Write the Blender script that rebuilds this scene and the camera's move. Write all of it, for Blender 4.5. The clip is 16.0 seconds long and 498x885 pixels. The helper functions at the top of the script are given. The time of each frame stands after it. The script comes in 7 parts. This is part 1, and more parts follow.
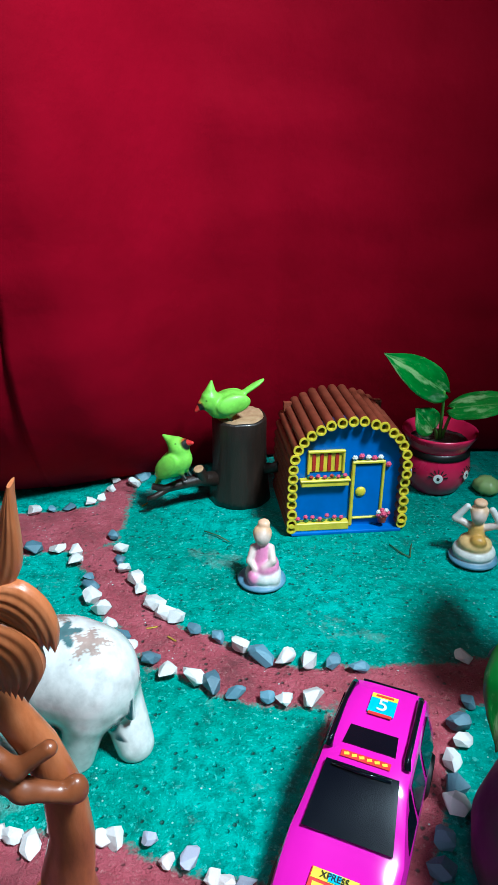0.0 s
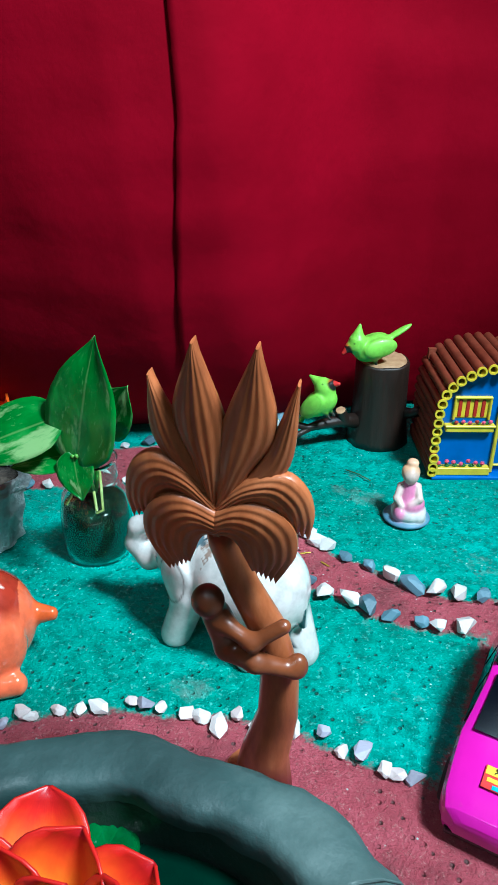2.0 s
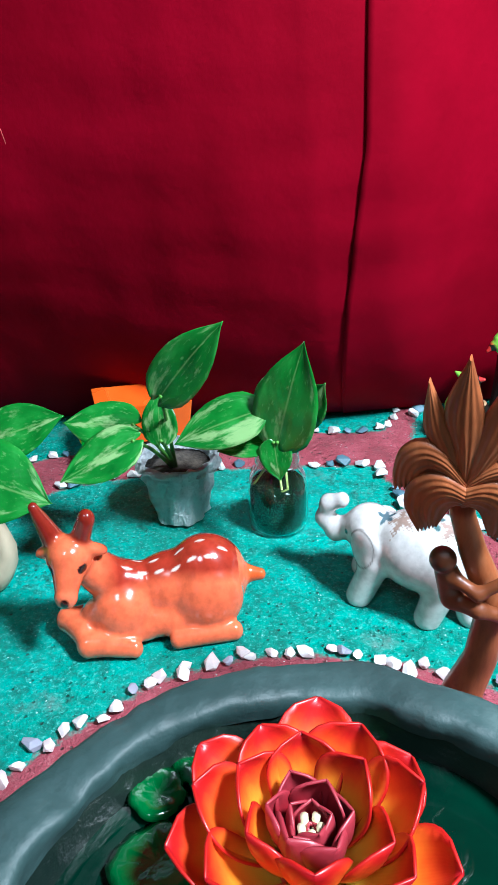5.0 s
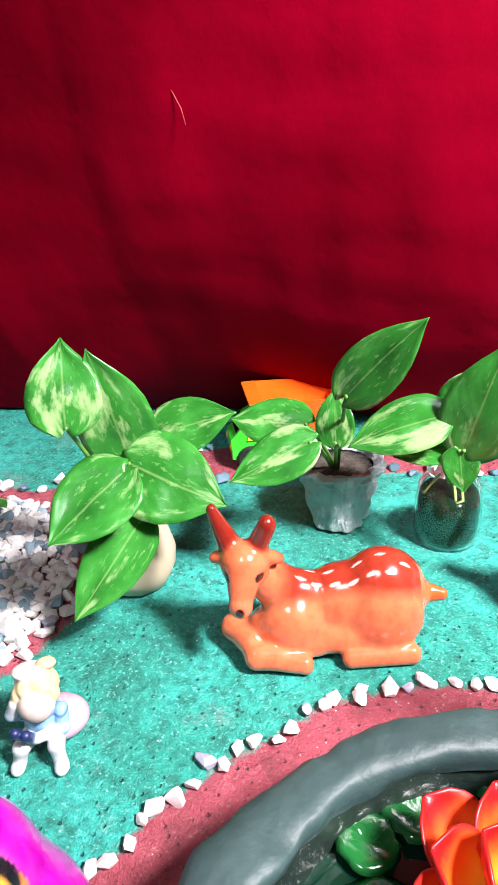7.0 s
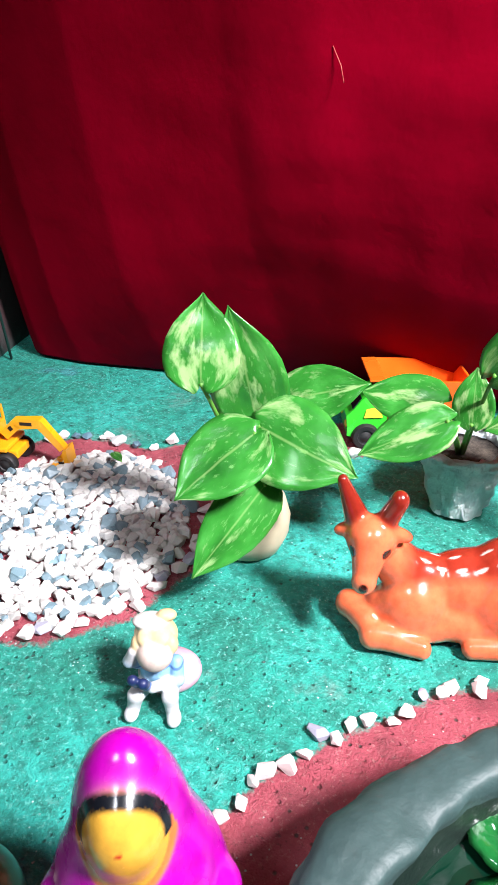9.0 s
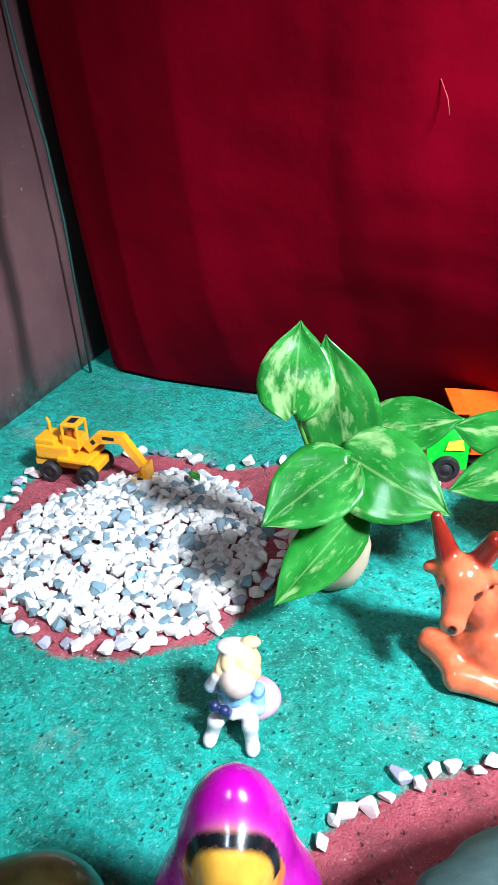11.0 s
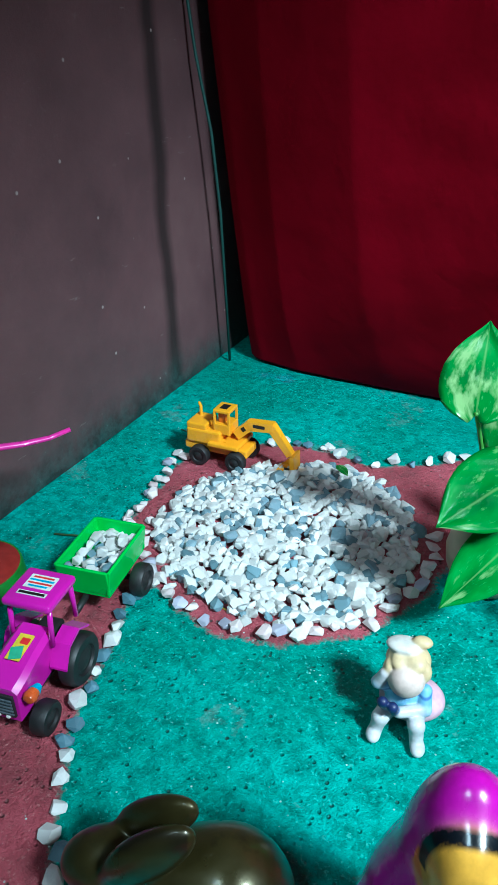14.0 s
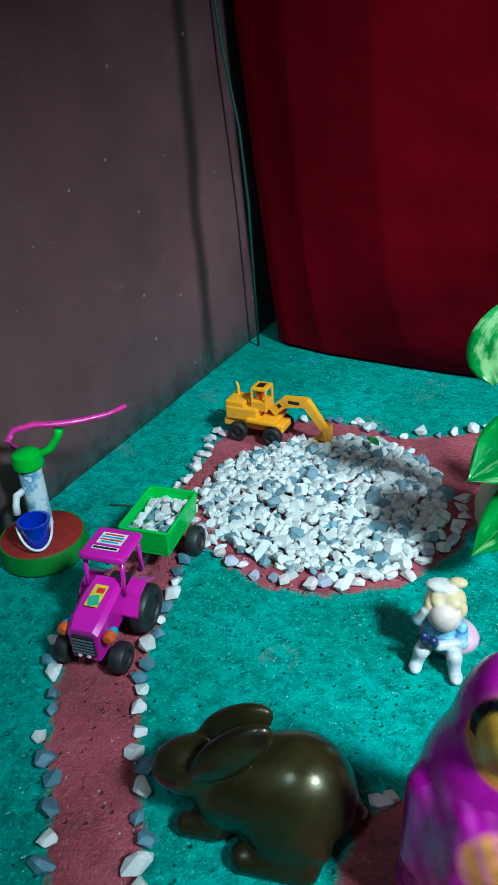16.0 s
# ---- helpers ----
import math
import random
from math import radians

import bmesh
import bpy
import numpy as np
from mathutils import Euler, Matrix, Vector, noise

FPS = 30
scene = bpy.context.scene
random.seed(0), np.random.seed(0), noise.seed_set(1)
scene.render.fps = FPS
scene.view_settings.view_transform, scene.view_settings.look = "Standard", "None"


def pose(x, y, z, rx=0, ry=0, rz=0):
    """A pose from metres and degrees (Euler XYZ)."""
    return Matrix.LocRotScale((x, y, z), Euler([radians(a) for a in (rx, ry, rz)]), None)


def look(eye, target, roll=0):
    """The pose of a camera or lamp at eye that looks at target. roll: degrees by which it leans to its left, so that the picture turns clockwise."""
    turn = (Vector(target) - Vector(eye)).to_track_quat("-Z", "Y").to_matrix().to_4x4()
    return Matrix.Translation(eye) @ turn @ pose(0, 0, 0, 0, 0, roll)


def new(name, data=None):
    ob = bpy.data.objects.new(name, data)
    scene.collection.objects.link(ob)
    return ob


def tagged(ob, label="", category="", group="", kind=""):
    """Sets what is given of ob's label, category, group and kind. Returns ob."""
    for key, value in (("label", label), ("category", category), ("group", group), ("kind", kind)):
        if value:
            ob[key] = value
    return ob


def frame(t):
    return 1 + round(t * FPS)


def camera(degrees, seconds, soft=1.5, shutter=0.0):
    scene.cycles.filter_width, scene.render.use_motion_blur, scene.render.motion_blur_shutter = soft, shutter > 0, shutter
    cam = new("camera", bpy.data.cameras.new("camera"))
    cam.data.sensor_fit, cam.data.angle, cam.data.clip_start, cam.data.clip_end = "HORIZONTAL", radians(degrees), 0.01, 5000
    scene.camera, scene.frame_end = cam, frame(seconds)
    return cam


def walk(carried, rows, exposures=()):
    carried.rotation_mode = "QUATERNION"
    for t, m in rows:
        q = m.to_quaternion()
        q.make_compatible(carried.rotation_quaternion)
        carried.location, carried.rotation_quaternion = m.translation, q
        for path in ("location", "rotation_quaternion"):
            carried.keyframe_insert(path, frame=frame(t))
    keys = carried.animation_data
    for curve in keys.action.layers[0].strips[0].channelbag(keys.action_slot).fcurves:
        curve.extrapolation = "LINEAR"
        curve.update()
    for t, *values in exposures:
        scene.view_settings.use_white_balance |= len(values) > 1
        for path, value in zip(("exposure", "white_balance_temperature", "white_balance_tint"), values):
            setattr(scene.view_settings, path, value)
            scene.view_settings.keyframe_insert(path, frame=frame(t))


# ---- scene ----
cam = camera(39.5, 16.0)
PATH = [
    (0, (0.019, 0.029, 0.297), (-0.11, 1.858, -0.502), 0.4),
    (0.5, (0.005, 0.027, 0.293), (-0.191, 1.827, -0.556), 0.3),
    (1, (-0.003, 0.021, 0.29), (-0.255, 1.799, -0.59), -0.0),
    (1.5, (-0.017, 0.008, 0.293), (-0.328, 1.771, -0.598), -0.2),
    (2, (-0.027, -0.004, 0.294), (-0.391, 1.738, -0.62), -0.2),
    (2.5, (-0.031, -0.02, 0.298), (-0.467, 1.69, -0.642), -0.1),
    (3, (-0.036, -0.034, 0.299), (-0.494, 1.666, -0.65), 0.2),
    (3.2, (-0.038, -0.04, 0.302), (-0.507, 1.663, -0.637), 0.0),
    (5.3, (-0.097, -0.082, 0.329), (-0.694, 1.576, -0.616), -3.2),
    (5.5, (-0.108, -0.082, 0.329), (-0.735, 1.564, -0.618), -3.5),
    (6, (-0.132, -0.08, 0.327), (-0.834, 1.538, -0.617), -4.2),
    (6.5, (-0.141, -0.075, 0.329), (-0.891, 1.523, -0.61), -4.1),
    (7, (-0.149, -0.072, 0.323), (-0.946, 1.494, -0.632), -3.8),
    (7.5, (-0.154, -0.074, 0.321), (-0.99, 1.477, -0.624), -3.1),
    (8, (-0.16, -0.077, 0.317), (-1.025, 1.446, -0.647), -3.1),
    (8.5, (-0.172, -0.082, 0.313), (-1.098, 1.393, -0.671), -3.1),
    (9, (-0.181, -0.085, 0.312), (-1.156, 1.353, -0.678), -2.0),
    (9.5, (-0.184, -0.087, 0.314), (-1.194, 1.332, -0.669), -2.2),
    (10, (-0.191, -0.091, 0.321), (-1.243, 1.321, -0.627), -1.6),
    (10.2, (-0.193, -0.092, 0.32), (-1.262, 1.309, -0.625), -1.5),
    (12.3, (-0.22, -0.11, 0.317), (-1.391, 1.193, -0.647), -1.1),
    (12.5, (-0.223, -0.114, 0.318), (-1.414, 1.17, -0.649), -1.1),
    (13, (-0.228, -0.119, 0.32), (-1.463, 1.132, -0.634), -1.5),
    (13.5, (-0.234, -0.125, 0.323), (-1.516, 1.083, -0.624), -1.5),
    (14, (-0.237, -0.131, 0.319), (-1.531, 1.058, -0.636), -1.1),
    (14.5, (-0.238, -0.14, 0.32), (-1.531, 1.051, -0.634), -0.8),
    (15, (-0.236, -0.151, 0.32), (-1.533, 1.03, -0.642), -0.9),
    (15.5, (-0.23, -0.164, 0.322), (-1.521, 1.013, -0.652), -1.1),
    (16, (-0.218, -0.177, 0.325), (-1.534, 0.976, -0.644), -3.2),
]
EXPOSURES = [(0, -0.9, 5300, -4), (2, -0.85, 5300, -4), (3, -0.65, 5300, -3), (5.5, -0.25, 5700, 12), (6.5, 0.25, 6700, 24), (8, 0.3, 6700, 22), (10, 0.2, 6300, 18), (12.5, -0.1, 5300, 0), (14, -0.4, 5100, -10), (16, -0.65, 5100, -12)]
walk(cam, [(t, look(eye, target, roll)) for t, eye, target, roll in PATH], EXPOSURES)

# ---- light ----
world = bpy.data.worlds.new("world")
world.use_nodes = True
scene.world = world
world.node_tree.nodes["Background"].inputs[0].default_value = (0.75, 0.85, 1.0, 1)
world.node_tree.nodes["Background"].inputs[1].default_value = 0.018


def lamp(name, eye, target, size, watts, colour):
    data = bpy.data.lights.new(name, "AREA")
    data.shape, data.size, data.energy, data.color = "DISK", size, watts, colour
    ob = new(name, data)
    ob.matrix_world = look(eye, target)
    return ob


# soft fill added behind the camera to lift the shadows, not a known lamp
lamp("fill_light", (-0.25, -0.9, 1.7), (-0.2, 0.3, 0.0), 0.45, 13.0, (0.86, 0.96, 1.0))
bulb = bpy.data.lights.new("spot_lamp", "SPOT")
bulb.energy, bulb.color, bulb.spot_size, bulb.spot_blend, bulb.shadow_soft_size = 205.0, (0.96, 0.99, 1.0), radians(61), 0.95, 0.10
spot_lamp = new("spot_lamp", bulb)
spot_lamp.matrix_world = look((0.45, 0.06, 1.0), (-0.31, 0.40, 0.0))

# ---- materials ----
class Nodes:
    """Short hand for building one node material."""

    def __init__(self, name, rough=0.5, metal=0.0, **more):
        self.mat = bpy.data.materials.new(name)
        self.mat.use_nodes = True
        self.tree = self.mat.node_tree
        self.shader = self.tree.nodes["Principled BSDF"]
        self.set("Roughness", rough)
        self.set("Metallic", metal)
        for key, value in more.items():
            self.set(key.replace("_", " "), value)

    def node(self, kind, **inputs):
        n = self.tree.nodes.new(kind)
        for key, value in inputs.items():
            self.plug(n.inputs[int(key[1:])] if key[0] == "i" and key[1:].isdigit() else n.inputs[key.replace("_", " ")], value)
        return n

    def plug(self, socket, value):
        if isinstance(value, bpy.types.NodeSocket):
            self.tree.links.new(value, socket)
        elif isinstance(value, tuple) and len(value) == 3 and socket.type == "RGBA":
            socket.default_value = (*value, 1)
        else:
            socket.default_value = value

    def set(self, name, value):
        self.plug(self.shader.inputs[name], value)

    def place(self):
        return self.tree.nodes.new("ShaderNodeNewGeometry").outputs["Position"]

    def local(self):
        return self.tree.nodes.new("ShaderNodeTexCoord").outputs["Object"]

    def noise(self, scale, detail=4.0, at=None, rough=0.55):
        n = self.node("ShaderNodeTexNoise", Scale=scale, Detail=detail, Roughness=rough)
        self.plug(n.inputs["Vector"], at or self.local())
        return n.outputs["Fac"]

    def cells(self, scale, at=None, feature="F1"):
        n = self.node("ShaderNodeTexVoronoi", Scale=scale)
        n.feature = feature
        self.plug(n.inputs["Vector"], at or self.local())
        return n.outputs["Distance"]

    def ramp(self, fac, stops):
        n = self.node("ShaderNodeValToRGB", Fac=fac)
        el = n.color_ramp.elements
        while len(el) < len(stops):
            el.new(0.5)
        for e, (p, c) in zip(el, stops):
            e.position = p
            e.color = (*c, 1) if isinstance(c, tuple) else (c, c, c, 1)
        return n.outputs["Color"]

    def mix(self, fac, a, b, how="MIX"):
        n = self.tree.nodes.new("ShaderNodeMix")
        n.data_type, n.blend_type = "RGBA", how
        for i, v in ((0, fac), (6, a), (7, b)):
            self.plug(n.inputs[i], v)
        return n.outputs[2]

    def maths(self, how, a, b=0.0):
        n = self.tree.nodes.new("ShaderNodeMath")
        n.operation = how
        self.plug(n.inputs[0], a)
        self.plug(n.inputs[1], b)
        return n.outputs[0]

    def attribute(self, name, out="Color"):
        n = self.tree.nodes.new("ShaderNodeAttribute")
        n.attribute_name = name
        return n.outputs[out]

    def chance(self):
        return self.tree.nodes.new("ShaderNodeObjectInfo").outputs["Random"]

    def bump(self, height, strength=0.4, depth=0.001):
        n = self.node("ShaderNodeBump", Strength=strength, Distance=depth, Height=height)
        self.set("Normal", n.outputs["Normal"])

    def done(self, colour=None):
        if colour is not None:
            self.set("Base Color", colour)
        return self.mat


def painted(name, colour, rough=0.35, grain=180.0, vary=0.12, bump=0.15, metal=0.0, coat=0.0):
    """A painted or plastic surface with slight blotches and fine relief."""
    m = Nodes(name, rough, metal, Coat_Weight=coat)
    dark = tuple(c * (1 - 2 * vary) for c in colour)
    light = tuple(min(1, c * (1 + vary) + 0.01 * vary) for c in colour)
    m.set("Roughness", m.ramp(m.noise(grain * 0.5, 3), [(0.3, max(0.02, rough - 0.08)), (0.7, rough + 0.1)]))
    m.bump(m.noise(grain * 3, 3), bump, 0.0003)
    return m.done(m.ramp(m.noise(grain, 5), [(0.28, dark), (0.62, colour), (0.85, light)]))


def make_floor_paint():
    m = Nodes("floor_paint", 0.62)
    at = m.place()
    sdf = m.attribute("road", "Fac")
    wob = m.maths("MULTIPLY", m.maths("SUBTRACT", m.noise(55, 6, at, 0.7), 0.5), 0.022)
    wob2 = m.maths("MULTIPLY", m.maths("SUBTRACT", m.noise(400, 3, at), 0.5), 0.008)
    edge = m.maths("ADD", m.maths("ADD", sdf, wob), wob2)
    mask = m.ramp(m.maths("ADD", m.maths("MULTIPLY", edge, 90.0), 0.5), [(0.3, 0.0), (0.7, 1.0)])
    green = m.ramp(m.noise(6.5, 8, at, 0.66), [(0.3, (0.003, 0.19, 0.125)), (0.47, (0.004, 0.35, 0.265)), (0.62, (0.012, 0.48, 0.40)), (0.75, (0.04, 0.58, 0.52))])
    green = m.mix(m.ramp(m.noise(95, 5, at, 0.7), [(0.42, 0.0), (0.64, 0.8)]), green, (0.002, 0.13, 0.095))
    green = m.mix(m.ramp(m.noise(330, 4, at, 0.75), [(0.54, 0.0), (0.66, 0.85)]), green, (0.13, 0.58, 0.50))
    # bare cement where the paint has thinned, and spilt pale blue paint
    green = m.mix(m.ramp(m.noise(14, 6, at, 0.75), [(0.58, 0.0), (0.72, 0.7)]), green, (0.22, 0.30, 0.28))
    green = m.mix(m.ramp(m.noise(11, 2, at), [(0.70, 0.0), (0.76, 0.35)]), green, (0.10, 0.30, 0.45))
    red = m.ramp(m.noise(24, 7, at, 0.7), [(0.25, (0.13, 0.030, 0.036)), (0.5, (0.36, 0.058, 0.082)), (0.75, (0.52, 0.11, 0.15))])
    red = m.mix(m.ramp(m.noise(420, 4, at, 0.8), [(0.56, 0.0), (0.72, 0.8)]), red, (0.55, 0.28, 0.26))
    red = m.mix(m.ramp(m.noise(260, 4, at, 0.8), [(0.58, 0.0), (0.7, 0.7)]), red, (0.07, 0.02, 0.02))
    both = m.mix(mask, green, red)
    pits = m.ramp(m.cells(150, at), [(0.10, 0.0), (0.2, 1.0)])
    pit_here = m.ramp(m.noise(60, 3, at), [(0.44, 0.0), (0.54, 1.0)])
    both = m.mix(m.mix(pit_here, (0, 0, 0), m.ramp(pits, [(0.0, 0.75), (1.0, 0.0)])), both, (0.01, 0.05, 0.04))
    specks = m.ramp(m.cells(210, at), [(0.07, 1.0), (0.15, 0.0)])
    both = m.mix(m.mix(m.ramp(m.noise(48, 2, at), [(0.53, 0.0), (0.60, 1.0)]), (0, 0, 0), specks), both, (0.55, 0.75, 0.70))
    grit = m.maths("ADD", m.maths("MULTIPLY", m.noise(700, 4, at, 0.7), 0.8), m.maths("MULTIPLY", m.noise(120, 5, at, 0.7), 1.6))
    m.bump(m.maths("ADD", grit, m.maths("MULTIPLY", pits, 0.8)), 1.0, 0.0024)
    m.set("Roughness", m.ramp(m.noise(160, 4, at), [(0.3, 0.42), (0.7, 0.75)]))
    return m.done(both)


def make_curtain_cloth():
    m = Nodes("curtain_cloth", 0.7, Specular_IOR_Level=0.02)
    at = m.place()
    blotch = m.noise(5, 5, at, 0.6)
    col = m.ramp(blotch, [(0.25, (0.155, 0.0002, 0.0062)), (0.7, (0.245, 0.0003, 0.0112))])
    weave = m.noise(1400, 2, at)
    soft = m.noise(38, 4, at)
    m.bump(m.maths("ADD", m.maths("MULTIPLY", weave, 0.06), m.maths("MULTIPLY", soft, 1.0)), 0.35, 0.003)
    return m.done(col)


def make_wall_paint():
    m = Nodes("wall_paint", 0.55)
    at = m.place()
    col = m.ramp(m.noise(4, 7, at, 0.65), [(0.3, (0.070, 0.038, 0.042)), (0.55, (0.135, 0.068, 0.074)), (0.8, (0.20, 0.112, 0.112))])
    col = m.mix(m.ramp(m.noise(70, 5, at, 0.75), [(0.64, 0.0), (0.76, 0.5)]), col, (0.20, 0.14, 0.14))
    sep = m.node("ShaderNodeSeparateXYZ", Vector=at)
    run = m.maths("ADD", sep.outputs["Y"], m.maths("MULTIPLY", m.noise(7, 3, at), 0.03))
    # one dark upright streak
    streak = m.ramp(m.maths("MULTIPLY", m.maths("ABSOLUTE", m.maths("SUBTRACT", run, 0.308)), 30.0), [(0.12, 0.85), (0.5, 0.0)])
    col = m.mix(streak, col, (0.022, 0.016, 0.016))
    # chalky marks and chipped spots
    stretched = m.node("ShaderNodeMapping", Vector=at)
    stretched.inputs["Scale"].default_value = (1, 1, 5)
    stretched.inputs["Rotation"].default_value = (0.2, 0, 0)
    scratch = m.ramp(m.noise(26, 4, stretched.outputs["Vector"], 0.8), [(0.66, 0.0), (0.74, 0.5)])
    col = m.mix(scratch, col, (0.30, 0.24, 0.23))
    col = m.mix(m.ramp(m.cells(34, at), [(0.035, 0.8), (0.06, 0.0)]), col, (0.45, 0.38, 0.36))
    # splashes of floor paint on a band that darkens near the floor
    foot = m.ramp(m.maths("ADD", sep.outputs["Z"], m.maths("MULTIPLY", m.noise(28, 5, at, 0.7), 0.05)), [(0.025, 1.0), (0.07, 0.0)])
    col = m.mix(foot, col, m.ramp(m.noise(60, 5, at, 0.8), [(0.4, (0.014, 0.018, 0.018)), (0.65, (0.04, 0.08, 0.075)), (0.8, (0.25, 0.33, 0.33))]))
    m.bump(m.noise(220, 6, at, 0.7), 0.3, 0.001)
    return m.done(col)


def make_stone(name, white, slate, share, tinge=(0.62, 0.60, 0.58)):
    """Chipped marble pebbles; each takes its own shade."""
    m = Nodes(name, 0.42, Subsurface_Weight=0.0)
    r = m.chance()
    if share > 0.98:
        pick = m.ramp(r, [(0.0, white), (0.6, tinge), (1.0, white)])
    else:
        pick = m.ramp(r, [(0.0, white), (share * 0.7, tinge), (share, white), (share + 0.02, slate), (0.99, tuple(c * 1.7 for c in slate))])
    at = m.local()
    vein = m.noise(260, 5, at, 0.7)
    col = m.mix(m.ramp(vein, [(0.5, 0.0), (0.72, 0.45)]), pick, m.mix(0.6, pick, (0.16, 0.20, 0.24)))
    m.bump(m.noise(500, 4, at), 0.3, 0.0006)
    return m.done(col)


FLOOR_PAINT = make_floor_paint()
CLOTH = make_curtain_cloth()
WALL_PAINT = make_wall_paint()
STONE_MIXED = make_stone("border_stone", (0.68, 0.68, 0.66), (0.07, 0.14, 0.18), 0.58)
STONE_WHITE = make_stone("white_stone", (0.68, 0.65, 0.63), (0.26, 0.26, 0.32), 0.88, (0.62, 0.50, 0.49))
STONE_GRAVEL = make_stone("gravel_stone", (0.66, 0.66, 0.64), (0.11, 0.18, 0.21), 0.80, (0.54, 0.53, 0.50))


# ---- mesh helpers ----
def part(name, bm, material, parent=None, label="", smooth=False, m=None):
    """Links a bmesh as one mesh object, under a thing or a part where one is given."""
    me = bpy.data.meshes.new(name)
    bmesh.ops.recalc_face_normals(bm, faces=bm.faces[:])
    bm.to_mesh(me)
    bm.free()
    for mat in material if isinstance(material, (list, tuple)) else (material,):
        me.materials.append(mat)
    if smooth:
        me.shade_smooth()
        if smooth is not True:
            me.set_sharp_from_angle(angle=radians(smooth))
    ob = new(name, me)
    if parent is not None:
        ob.parent = parent
    if m is not None:
        ob.matrix_basis = m
    return tagged(ob, label)


def thing(name, m, label, category, group="", kind=""):
    ob = new(name)
    ob.empty_display_size = 0.01
    ob.matrix_basis = m
    return tagged(ob, label, category, group, kind)


def box(bm, size, m=None, bevel=0.0, seg=2):
    made = bmesh.ops.create_cube(bm, size=1.0, matrix=(m or Matrix()) @ Matrix.Diagonal((*size, 1)))
    if bevel:
        edges = list({e for v in made["verts"] for e in v.link_edges})
        bmesh.ops.bevel(bm, geom=edges, offset=bevel, segments=seg, affect="EDGES", profile=0.5)
    return bm


def tube(bm, points, radii, seg=10, cap=True, squash=1.0):
    """A round tube through points, with a radius at each."""
    pts = [Vector(p) for p in points]
    rings = []
    whole = pts[-1] - pts[0]
    side = min((Vector((0, 0, 1)), Vector((0, 1, 0)), Vector((1, 0, 0))), key=lambda s: abs(s.dot(whole)))
    for i, p in enumerate(pts):
        d = (pts[min(i + 1, len(pts) - 1)] - pts[max(i - 1, 0)]).normalized()
        u = d.cross(side)
        if u.length < 0.05:
            u = d.cross(Vector((0, 1, 0)))
        u.normalize()
        v = u.cross(d).normalized()
        r = radii[i] if isinstance(radii, (list, tuple)) else radii
        rings.append([bm.verts.new(p + u * (r * math.cos(a)) + v * (r * squash * math.sin(a))) for a in (2 * math.pi * k / seg for k in range(seg))])
    for a, b in zip(rings, rings[1:]):
        for k in range(seg):
            bm.faces.new((a[k], a[(k + 1) % seg], b[(k + 1) % seg], b[k]))
    if cap:
        bm.faces.new(rings[0])
        bm.faces.new(rings[-1])
    return bm


def lathe(bm, profile, seg=40, wobble=0.0, m=None, freq=3.0, seed=0.0):
    """Turns (radius, height) pairs about z; wobble makes it hand-formed."""
    rings = []
    for r, z in profile:
        ring = []
        for k in range(seg):
            a = 2 * math.pi * k / seg
            n = noise.noise((math.cos(a) * freq + seed, math.sin(a) * freq, z * 40)) * wobble
            n2 = noise.noise((math.cos(a) * freq * 1.3, math.sin(a) * freq * 1.3 + seed, z * 40 + 9)) * wobble
            p = Vector(((r + n) * math.cos(a), (r + n) * math.sin(a), z + n2 * 0.5)) if r > 1e-6 else Vector((0, 0, z))
            ring.append(bm.verts.new(m @ p if m else p))
        rings.append(ring)
    for a, b in zip(rings, rings[1:]):
        for k in range(seg):
            try:
                bm.faces.new((a[k], a[(k + 1) % seg], b[(k + 1) % seg], b[k]))
            except ValueError:
                pass
    bmesh.ops.remove_doubles(bm, verts=bm.verts[:], dist=1e-6)
    return bm


def turned(name, profile, material, parent, label="", seg=40, m=None, wobble=0.0, smooth=40):
    return part(name, lathe(bmesh.new(), profile, seg, wobble), material, parent, label, smooth, m)


def along(points, step):
    """Points at even steps along a polyline."""
    pts = [Vector((*p, 0)) for p in points]
    out, left = [], 0.0
    for a, b in zip(pts, pts[1:]):
        d = (b - a).length
        s = left
        while s < d:
            out.append(a.lerp(b, s / d))
            s += step
        left = s - d
    return out

# ---- plan of the painted garden ----
BACK_UP = [(-0.603, 0.306), (-0.558, 0.312), (-0.527, 0.348), (-0.505, 0.385), (-0.462, 0.424), (-0.40, 0.462), (-0.32, 0.497), (-0.215, 0.537), (-0.18, 0.545), (-0.154, 0.556), (-0.150, 0.59), (-0.143, 0.64)]
BACK_LOW = [(-0.455, 0.300), (-0.442, 0.345), (-0.413, 0.381), (-0.385, 0.398), (-0.285, 0.447), (-0.205, 0.470), (-0.150, 0.484)]
FORK_RIGHT = [(-0.121, 0.630), (-0.127, 0.612), (-0.126, 0.587)]
BEND_LOW = [(-0.145, 0.476), (-0.132, 0.452), (-0.120, 0.428), (-0.105, 0.406), (-0.076, 0.371), (-0.062, 0.358), (-0.040, 0.351), (-0.020, 0.341), (-0.005, 0.335), (0.010, 0.333), (0.031, 0.334), (0.047, 0.336)]
BEND_UP = [(-0.121, 0.500), (-0.113, 0.479), (-0.097, 0.453), (-0.083, 0.430), (-0.064, 0.408), (-0.047, 0.396), (-0.021, 0.384), (-0.007, 0.374), (0.006, 0.373), (0.029, 0.366), (0.054, 0.368), (0.069, 0.368)]
RIGHT_UP = [(0.133, 0.381), (0.146, 0.384), (0.20, 0.395), (0.28, 0.40)]
